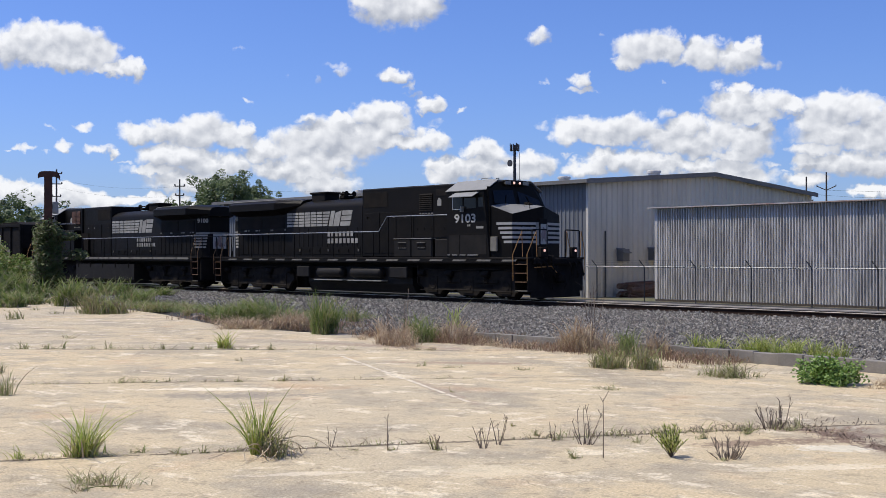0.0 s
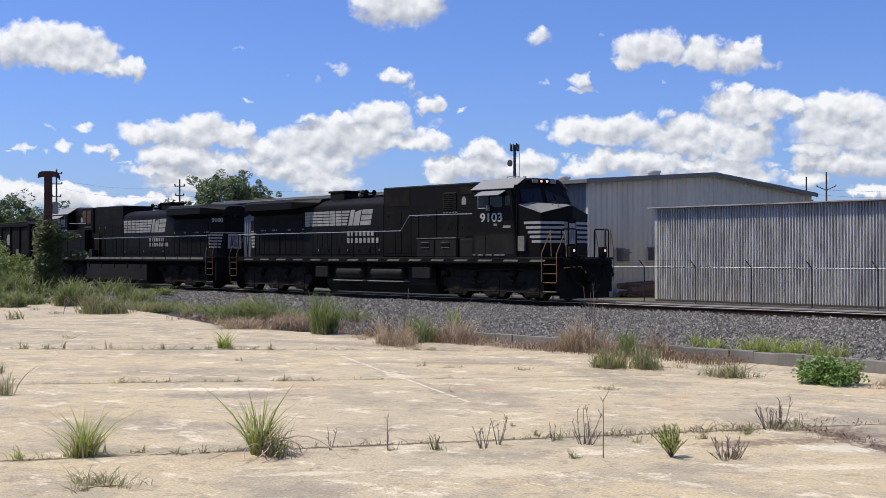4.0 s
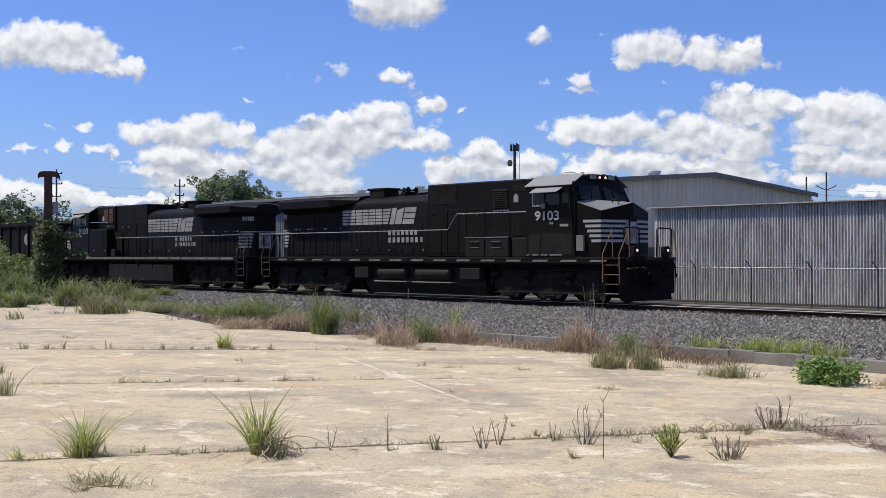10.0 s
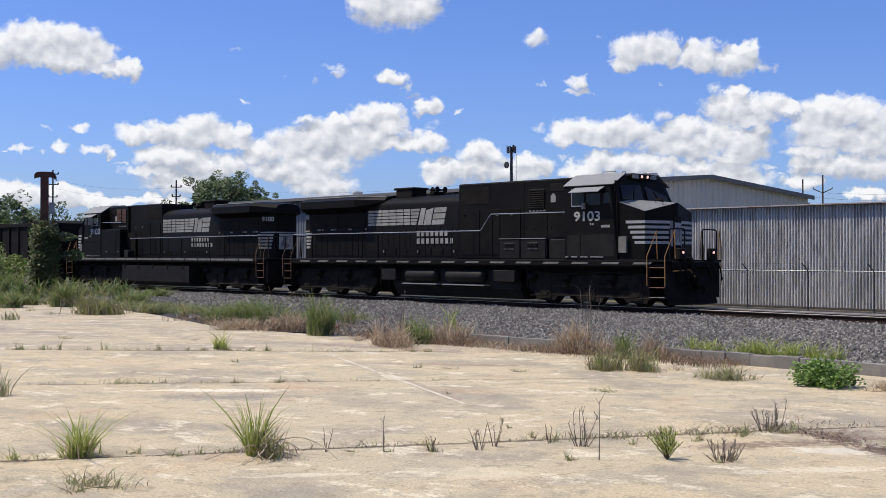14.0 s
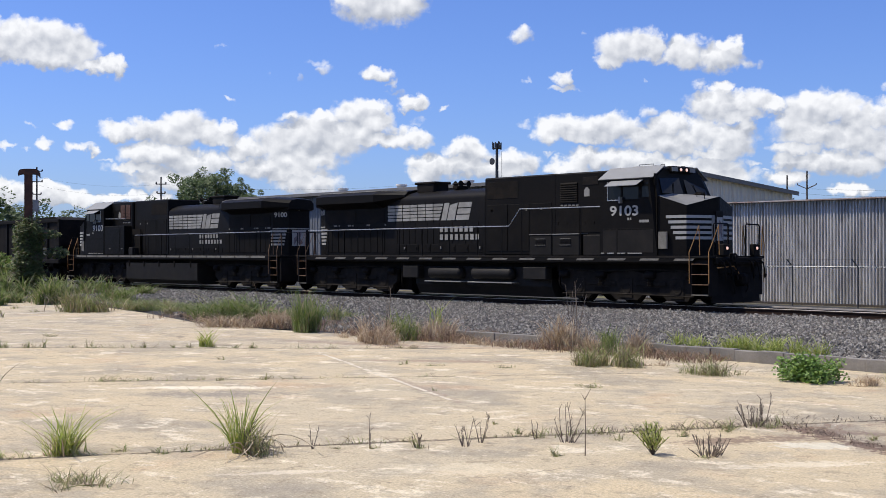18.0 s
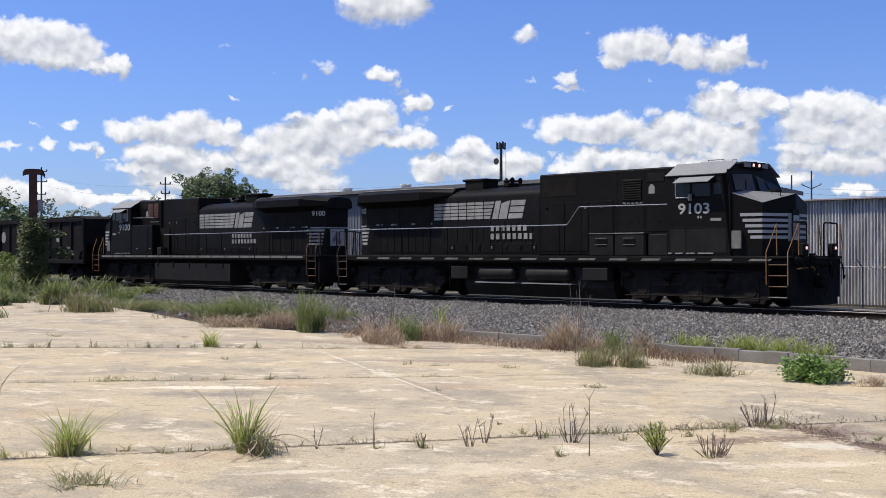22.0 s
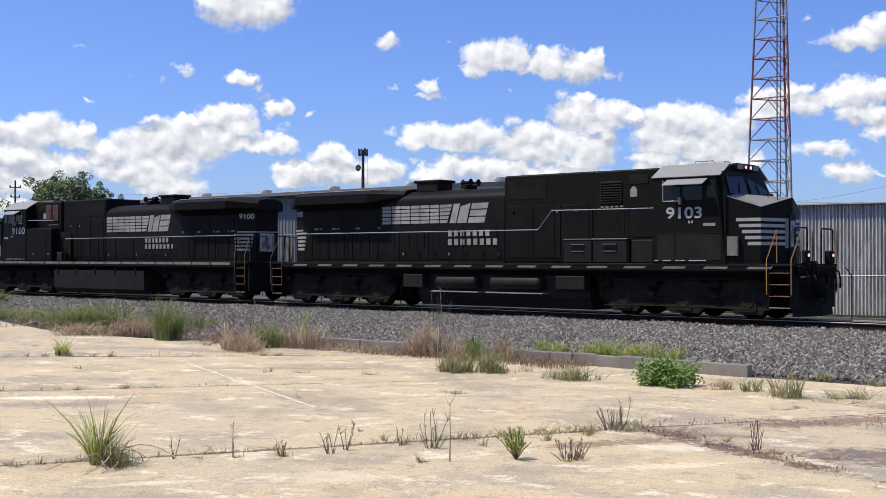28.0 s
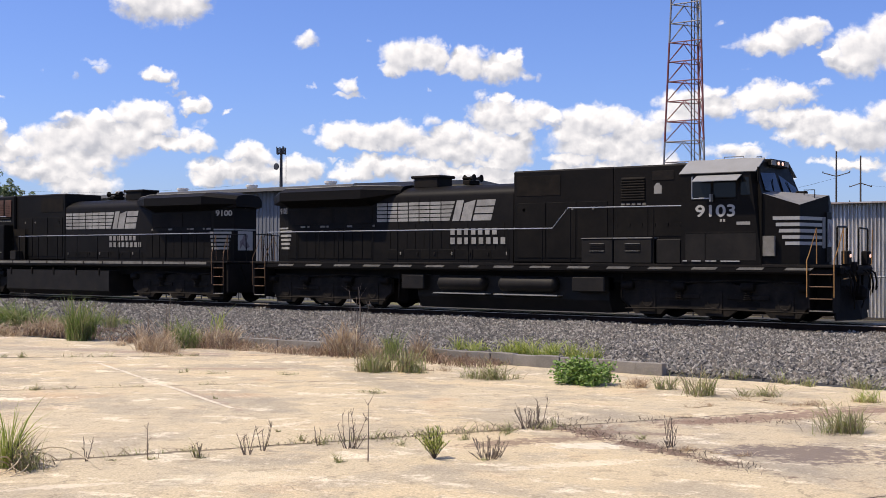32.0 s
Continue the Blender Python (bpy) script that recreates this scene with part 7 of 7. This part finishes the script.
def dead_stem(x, y, w, h, n):
    seed_no[0] += 1
    r = random.Random(seed_no[0])
    s = Shape()
    for k in range(n):
        a, q = r.uniform(0, 6.28), w * 0.45 * math.sqrt(r.random()) * (n > 1)
        hh = h * (r.uniform(0.2, 1.0) if k else 1.0)
        e = Vector((q * math.cos(a) + r.uniform(-0.3, 0.3) * hh * (n > 2), q * math.sin(a) + r.uniform(-0.3, 0.3) * hh * (n > 2), hh))
        b = Vector((q * 0.5 * math.cos(a), q * 0.5 * math.sin(a), 0))
        m = b.lerp(e, 0.5) + Vector((r.uniform(-0.04, 0.04) * hh, r.uniform(-0.04, 0.04) * hh, 0))
        s.tube([b, m, e], 0.0055 + 0.0015 * (n < 3) + 0.004 * (h > 0.65), 4, 0.002 + 0.004 * (h > 0.65))
        for _ in range(4):
            p = m.lerp(e, r.random())
            s.tube([p, p + Vector((r.uniform(-0.12, 0.12), r.uniform(-0.12, 0.12), r.uniform(0.05, 0.2))) * hh], 0.0042, 3, 0.002)
    whole("dead_stalk", s, STEM_DEAD, "thin dead brown weed stalks in the joint", "dead weed", pose(x, y, -0.01), "dead stalks in the joint", mend=False)


def leafy_shrub(x, y, w, h, n):
    r = random.Random(31)
    t = thing("small_shrub", "small bright green shrub growing from the joint", "shrub", pose(x, y, -0.01))
    stems, leaves = Shape(), Shape()
    for k in range(26):
        a = k * 2.4
        q = r.uniform(0.15, 1.35)
        e = Vector((w * 0.7 * q * math.cos(a), w * 0.7 * q * math.sin(a), h * r.uniform(0.6, 1.15) * (1.05 - 0.25 * q)))
        stems.tube([(0, 0, 0), e * 0.5 + Vector((0, 0, 0.02)), e], 0.005, 5, 0.003)
        for i in range(26):
            p = e * (0.28 + 0.75 * i / 26)
            d = (Vector((r.gauss(0, 0.9), r.gauss(0, 0.9), 0.9)).normalized() + e.normalized() * 0.7).normalized() * 0.05
            u = Vector((r.gauss(0, 1), r.gauss(0, 1), r.gauss(0, 1))).cross(d).normalized() * 0.006
            leaves.add([p, p + d * 0.5 + u, p + d, p + d * 0.5 - u], [(0, 1, 2, 3)])
    part("stems", stems, BARK, t)
    part("leaves", leaves.mesh("leaves", BLADE_GREEN, mend=False), BLADE_GREEN, t)


def broad_bush(x, y, w, h, n):
    r = random.Random(33)
    t = thing("leafy_bush", "dense bright green broad-leaved bush at the kerb", "bush", pose(x, y, -0.01))
    stems, leaves = Shape(), Shape()
    for k in range(44):
        a = k * 2.4
        q = r.uniform(0.15, 1.25)
        e = Vector((w * 0.5 * q * math.cos(a), w * 0.36 * q * math.sin(a), h * r.uniform(0.22, 0.82) * (1.0 - 0.3 * q)))
        stems.tube([(0, 0, 0), e * 0.5 + Vector((0, 0, 0.05)), e], 0.009, 5, 0.004)
        for i in range(80):
            p = e * r.uniform(0.35, 1.0) + Vector((r.gauss(0, 0.055), r.gauss(0, 0.055), r.gauss(0, 0.04)))
            p.z = max(p.z, 0.02)
            d = Vector((r.gauss(0, 1), r.gauss(0, 1), r.gauss(0.2, 0.5))).normalized() * 0.06
            u = d.orthogonal().normalized() * 0.02
            leaves.add([p, p + d * 0.5 + u, p + d, p + d * 0.5 - u], [(0, 1, 2, 3)])
    part("stems", stems, BARK, t)
    part("leaves", leaves.mesh("leaves", BUSH, mend=False), BUSH, t)


green_tuft(-11.70, 5.54, 0.60, 0.62, 230)
sprawl_tuft(-10.10, 4.87, 0.65, 0.23, 160)
floppy_tuft(-10.6, 6.92, 0.6, 0.82, 60)
mixed_tuft(-10.43, 6.93, 0.60, 0.42, 90)
green_tuft(-23.11, 14.23, 0.55, 0.62, 70)
mixed_tuft(-22.00, 14.73, 0.33, 0.20, 26)
sprawl_tuft(-17.96, 9.34, 0.53, 0.17, 50)
sprawl_tuft(-17.65, 9.69, 0.27, 0.14, 26)
sprawl_tuft(-16.86, 10.55, 0.19, 0.15, 18)
sprawl_tuft(-16.47, 11.23, 0.25, 0.14, 20)
mixed_tuft(-25.95, 10.68, 0.24, 0.19, 12)
mixed_tuft(-25.84, 10.80, 0.24, 0.27, 12)
mixed_tuft(-25.52, 11.14, 0.24, 0.24, 12)
mixed_tuft(-25.33, 11.36, 0.24, 0.27, 12)
mixed_tuft(-24.64, 12.10, 0.24, 0.21, 12)
mixed_tuft(-24.50, 12.26, 0.24, 0.18, 12)
mixed_tuft(-23.75, 13.06, 0.23, 0.23, 12)
mixed_tuft(-23.37, 13.48, 0.23, 0.15, 12)
mixed_tuft(-23.09, 13.78, 0.23, 0.13, 12)
mixed_tuft(-22.41, 14.52, 0.23, 0.13, 12)
mixed_tuft(-38.08, 15.58, 0.88, 0.39, 40)
mixed_tuft(-17.66, 6.98, 0.46, 0.41, 50)
mixed_tuft(-20.84, 8.27, 0.32, 0.24, 24)
green_tuft(-12.07, 4.92, 0.25, 0.21, 24)
mixed_tuft(-43.83, 18.62, 0.68, 0.18, 14)
mixed_tuft(-40.77, 18.11, 0.64, 0.17, 14)
mixed_tuft(-28.36, 13.04, 0.51, 0.18, 16)
mixed_tuft(-11.62, 6.04, 0.38, 0.11, 24)
mixed_tuft(-11.10, 6.29, 0.25, 0.10, 16)
mixed_tuft(-11.02, 6.54, 0.11, 0.15, 10)
mixed_tuft(-20.10, 12.70, 0.41, 0.11, 14)
mixed_tuft(-27.09, 21.22, 0.99, 0.16, 20)
lush_clump(-46.67, 21.41, 1.27, 1.52, 560)
tan_clump(-39.64, 19.33, 1.64, 1.05, 600)
lush_clump(-45.97, 23.77, 1.48, 0.99, 360)
tan_clump(-39.52, 21.92, 1.72, 0.56, 480)
tan_clump(-35.93, 21.01, 1.19, 0.48, 320)
lush_clump(-51.20, 27.50, 1.66, 0.94, 360)
lush_clump(-31.98, 20.0, 1.7, 1.15, 800)
lush_clump(-30.92, 20.2, 1.6, 1.15, 760)
dry_tuft(-28.76, 18.65, 1.6, 0.5, 280)
dry_tuft(-27.57, 19.18, 1.2, 0.75, 280)
reed_clump(-25.43, 18.71, 0.72, 1.21, 620)
mixed_tuft(-28.37, 21.89, 0.68, 0.68, 60)
dry_tuft(-25.55, 19.24, 0.76, 0.24, 40)
dry_tuft(-23.40, 18.41, 0.85, 0.20, 40)
dry_tuft(-21.79, 17.92, 0.8, 0.82, 200)
dry_tuft(-20.98, 17.76, 0.95, 0.6, 220)
lush_clump(-21.7, 18.9, 1.0, 0.95, 380)
dry_tuft(-21.3, 19.4, 1.0, 0.85, 260)
green_tuft(-23.49, 21.47, 0.46, 0.94, 24)
dry_tuft(-19.97, 17.40, 0.76, 0.18, 40)
dry_tuft(-19.65, 19.20, 0.79, 0.29, 50)
dry_tuft(-18.55, 19.18, 1.02, 0.25, 70)
dry_tuft(-20.52, 19.30, 0.67, 0.32, 50)
dry_tuft(-17.0, 19.55, 0.75, 0.95, 340)
dry_tuft(-17.5, 19.5, 0.6, 0.6, 200)
lush_clump(-15.6, 19.2, 0.55, 0.82, 300)
dry_tuft(-16.1, 19.45, 0.5, 0.5, 150)
dry_tuft(-15.20, 19.55, 0.55, 0.72, 190)
mixed_tuft(-14.25, 16.99, 0.85, 0.48, 300)
mixed_tuft(-13.63, 17.36, 0.7, 0.48, 240)
dry_tuft(-13.48, 17.84, 0.43, 0.21, 40)
mixed_tuft(-11.87, 17.20, 0.85, 0.32, 280)
mixed_tuft(-11.54, 17.56, 0.36, 0.14, 24)
dry_tuft(-9.48, 17.85, 0.48, 0.23, 60)
mixed_tuft(-16.88, 14.63, 0.26, 0.13, 14)
mixed_tuft(-16.32, 14.91, 0.74, 0.06, 26)
mixed_tuft(-15.12, 15.57, 0.46, 0.10, 26)
mixed_tuft(-12.00, 14.17, 0.62, 0.12, 44)
mixed_tuft(-10.22, 10.37, 0.14, 0.08, 10)
mixed_tuft(-13.37, 12.22, 0.12, 0.10, 6)
dead_stem(-10.28, 7.63, 0.06, 0.26, 3)
dead_stem(-9.90, 8.10, 0.05, 0.38, 2)
mixed_tuft(-9.84, 8.11, 0.15, 0.09, 16)
mixed_tuft(-9.55, 8.48, 0.25, 0.21, 22)
dead_stem(-9.55, 8.48, 0.15, 0.18, 6)
dead_stem(-9.28, 8.94, 0.25, 0.29, 7)
dead_stem(-9.33, 9.22, 0.08, 0.33, 4)
mixed_tuft(-9.50, 10.01, 0.16, 0.12, 14)
mixed_tuft(-9.15, 9.90, 0.26, 0.17, 22)
dead_stem(-9.09, 9.84, 0.06, 0.23, 3)
mixed_tuft(-8.18, 9.19, 0.24, 0.13, 26)
dead_stem(-8.69, 9.93, 0.36, 0.45, 12)
dead_stem(-7.99, 9.41, 0.04, 0.63, 1)
mixed_tuft(-8.44, 10.50, 0.32, 0.12, 26)
leafy_shrub(-7.56, 9.98, 0.27, 0.30, 60)
mixed_tuft(-8.04, 11.24, 0.27, 0.13, 26)
dead_stem(-7.13, 10.35, 0.55, 0.24, 40)
mixed_tuft(-7.06, 10.28, 0.30, 0.06, 20)
dead_stem(-7.97, 12.48, 0.43, 0.31, 22)
dead_stem(-8.09, 12.92, 0.15, 0.38, 5)
mixed_tuft(-7.93, 12.00, 0.48, 0.15, 40)
mixed_tuft(-7.84, 12.90, 0.17, 0.16, 12)
mixed_tuft(-10.09, 7.83, 0.22, 0.06, 16)
mixed_tuft(-7.76, 12.58, 0.36, 0.10, 30)
dry_tuft(-7.30, 12.81, 0.64, 0.09, 50)
dead_stem(-5.94, 12.22, 0.20, 0.35, 14)
dry_tuft(-5.61, 12.17, 0.45, 0.10, 60)
dry_tuft(-5.20, 12.12, 0.45, 0.09, 40)
mixed_tuft(-6.44, 12.57, 0.20, 0.10, 24)
mixed_tuft(-4.81, 14.55, 0.74, 0.41, 240)
green_tuft(-5.55, 17.92, 0.54, 0.31, 110)
mixed_tuft(-7.85, 17.22, 0.63, 0.45, 120)
mixed_tuft(-7.09, 17.62, 0.64, 0.24, 120)
dry_tuft(-7.11, 15.99, 0.67, 0.08, 50)
dry_tuft(-6.81, 16.92, 0.70, 0.10, 60)
dry_tuft(-6.18, 17.07, 0.78, 0.16, 90)
mixed_tuft(-8.62, 17.62, 0.47, 0.30, 80)
dry_tuft(-9.06, 17.48, 0.47, 0.25, 70)
mixed_tuft(-8.42, 19.88, 0.62, 0.25, 60)
mixed_tuft(-7.43, 19.70, 0.50, 0.26, 60)
mixed_tuft(-6.92, 19.64, 0.40, 0.22, 50)
mixed_tuft(-6.09, 19.65, 0.59, 0.26, 80)
dry_tuft(-6.96, 14.56, 0.62, 0.06, 40)
kerb_tuft(-17.02, 23.63, 0.56, 0.47, 40)
kerb_tuft(-15.86, 23.32, 0.54, 0.40, 40)
kerb_tuft(-15.23, 23.51, 0.67, 0.48, 60)
kerb_tuft(-14.44, 23.40, 0.66, 0.53, 60)
kerb_tuft(-14.10, 23.77, 0.66, 0.45, 50)
kerb_tuft(-13.36, 23.67, 0.52, 0.42, 40)
kerb_tuft(-17.29, 23.33, 0.42, 0.28, 24)
broad_bush(-10.13, 17.51, 1.11, 0.64, 420)
dead_stem(-22.12, 18.65, 0.19, 1.27, 4)
dead_stem(-28.59, 19.61, 0.17, 1.22, 3)
dead_stem(-17.82, 20.69, 0.26, 1.46, 6)
dead_stem(-22.36, 18.39, 0.28, 0.83, 5)
dead_stem(-15.16, 19.60, 0.17, 0.71, 3)
green_tuft(-23.68, 21.95, 0.62, 0.89, 30)
kerb_tuft(-16.58, 23.57, 0.69, 0.41, 60)
kerb_tuft(-15.59, 23.61, 0.81, 0.46, 70)
kerb_tuft(-14.83, 23.45, 0.66, 0.50, 70)
kerb_tuft(-14.10, 23.31, 0.78, 0.47, 70)
kerb_tuft(-13.72, 23.72, 0.65, 0.37, 50)
lush_clump(-47.00, 18.76, 1.45, 0.96, 480)
lush_clump(-49.09, 20.44, 1.27, 0.86, 440)
lush_clump(-59.69, 24.12, 2.15, 1.84, 600)
lush_clump(-50.50, 18.95, 2.06, 1.54, 600)
lush_clump(-53.73, 22.78, 1.11, 1.39, 400)
lush_clump(-53.25, 25.33, 1.69, 1.40, 400)
lush_clump(-53.69, 27.01, 1.43, 1.32, 320)

# long grass along the far side of the slab and under the trees
def meadow(name, x0, x1, y0, y1, n, h, material, seed, label, z=-0.28):
    r = random.Random(seed)
    s = Shape()
    for _ in range(n):
        x, y = r.uniform(x0, x1), r.uniform(y0, y1)
        patchy = math.sin(x * 1.7 + seed) + math.sin(x * 0.61 + y * 0.9 + 2 * seed) + math.sin(y * 2.3 - x * 0.4)
        if patchy < r.uniform(-1.6, 0.9):
            continue
        k = len(s.v)
        blade(s, x, y, h * r.uniform(0.3, 1.2), r.uniform(0.1, 1.3), r.uniform(0, 6.28), 0.013, r.uniform(0, 0.8), r.uniform(0, 3.14))
        for i in range(k, len(s.v)):
            s.v[i] = (s.v[i][0], s.v[i][1], s.v[i][2] + z)
    whole(name, s, material, label, "grass", kind="stuff", mend=False)


meadow("long_grass", -78, -51.5, 17, 29, 26000, 0.75, BLADE_VERGE, 1, "long green grass beside the slab")
meadow("dry_long_grass", -75, -50.8, 16, 23, 6000, 0.55, BLADE_DRY, 2, "dry reddish grass beside the slab")
meadow("verge_grass", -50, -29, 21.2, 23.6, 12000, 0.34, BLADE_VERGE, 3, "green verge grass between slab and ballast", 0.03)
meadow("verge_dry_grass", -34, -20, 18.6, 20.9, 6000, 0.3, BLADE_RED, 4, "dry verge grass between slab and ballast", 0.02)
meadow("fence_grass", -60, 0, 38.5, 46.0, 6000, 0.11, BLADE_MIX, 5, "rough grass along the fence", -0.28)
meadow("kerb_litter", -24, -13, 18.7, 19.75, 4200, 0.24, BLADE_RED, 6, "dry dead grass along the foot of the kerb", 0.0)


# dirt and dead weeds that fill the joints
def joint_litter(name, x0, y0, x1, y1, n, h, seed, label, wide=0.045):
    r = random.Random(seed)
    s = Shape()
    for _ in range(n):
        t = r.random()
        if math.sin(t * 37 + seed) + math.sin(t * 91) + math.sin(t * 211 + 2 * seed) < r.uniform(-0.4, 1.2):
            continue
        k = len(s.v)
        blade(s, x0 + (x1 - x0) * t + r.gauss(0, wide), y0 + (y1 - y0) * t + r.gauss(0, wide), h * (0.15 + 1.1 * r.random() ** 2.5), r.uniform(0.3, 2.2), r.uniform(0, 6.28), 0.008, r.uniform(0, 0.6), r.uniform(0, 3.14))
    whole(name, s, BLADE_MIX if seed % 2 else STEM_DEAD, label, "weeds", kind="stuff", mend=False)


joint_litter("joint_weeds", -12.6, 3.6, -7.9, 12.7, 1500, 0.11, 1, "sparse low weeds along the slab joint")
joint_litter("joint_debris", -12.6, 3.6, -7.9, 12.7, 900, 0.04, 2, "dark dead plant debris along the slab joint")
joint_litter("joint_weeds_far", -28, 8.7, -19.4, 17.3, 1600, 0.14, 3, "sparse low weeds along the far slab joint")
joint_litter("joint_debris_cross", -8.2, 13.0, -4.6, 11.4, 1900, 0.07, 8, "dark dead plant debris across the slab", 0.13)
joint_litter("joint_debris_wide", -8.2, 13.4, -3.6, 16.4, 1500, 0.06, 6, "brown dead plant debris across the slab", 0.2)
joint_litter("joint_debris_thick", -9.0, 10.5, -7.7, 13.1, 1000, 0.11, 4, "matted brown dead weeds in the slab joint", 0.1)
joint_litter("joint_weeds_thick", -9.1, 10.2, -7.7, 13.0, 900, 0.13, 7, "green and brown weeds in the slab joint", 0.08)
joint_litter("joint_weeds_mid", -19.0, 7.6, -14.6, 13.9, 900, 0.09, 5, "sparse low weeds along the middle slab joint")


# ---- movement ----
def motions():
    times = [k * 0.5 for k in range(65)]
    for ob, x, facing in [(lead, lead_x, 0), (trail, trail_x, 180)] + [(w, x, 0) for w, x in wagons]:
        walk(ob, [(t, pose(x + travel(t), TRACK_Y, RAIL_Z, 0, 0, facing)) for t in times])
    for ob, x, radius in ROLLING:
        d = -1 if ob.parent == trail else 1
        walk(ob, [(t, pose(x, 0, radius, 0, d * math.degrees((travel(t) + 20) / radius), 0)) for t in times])


motions()
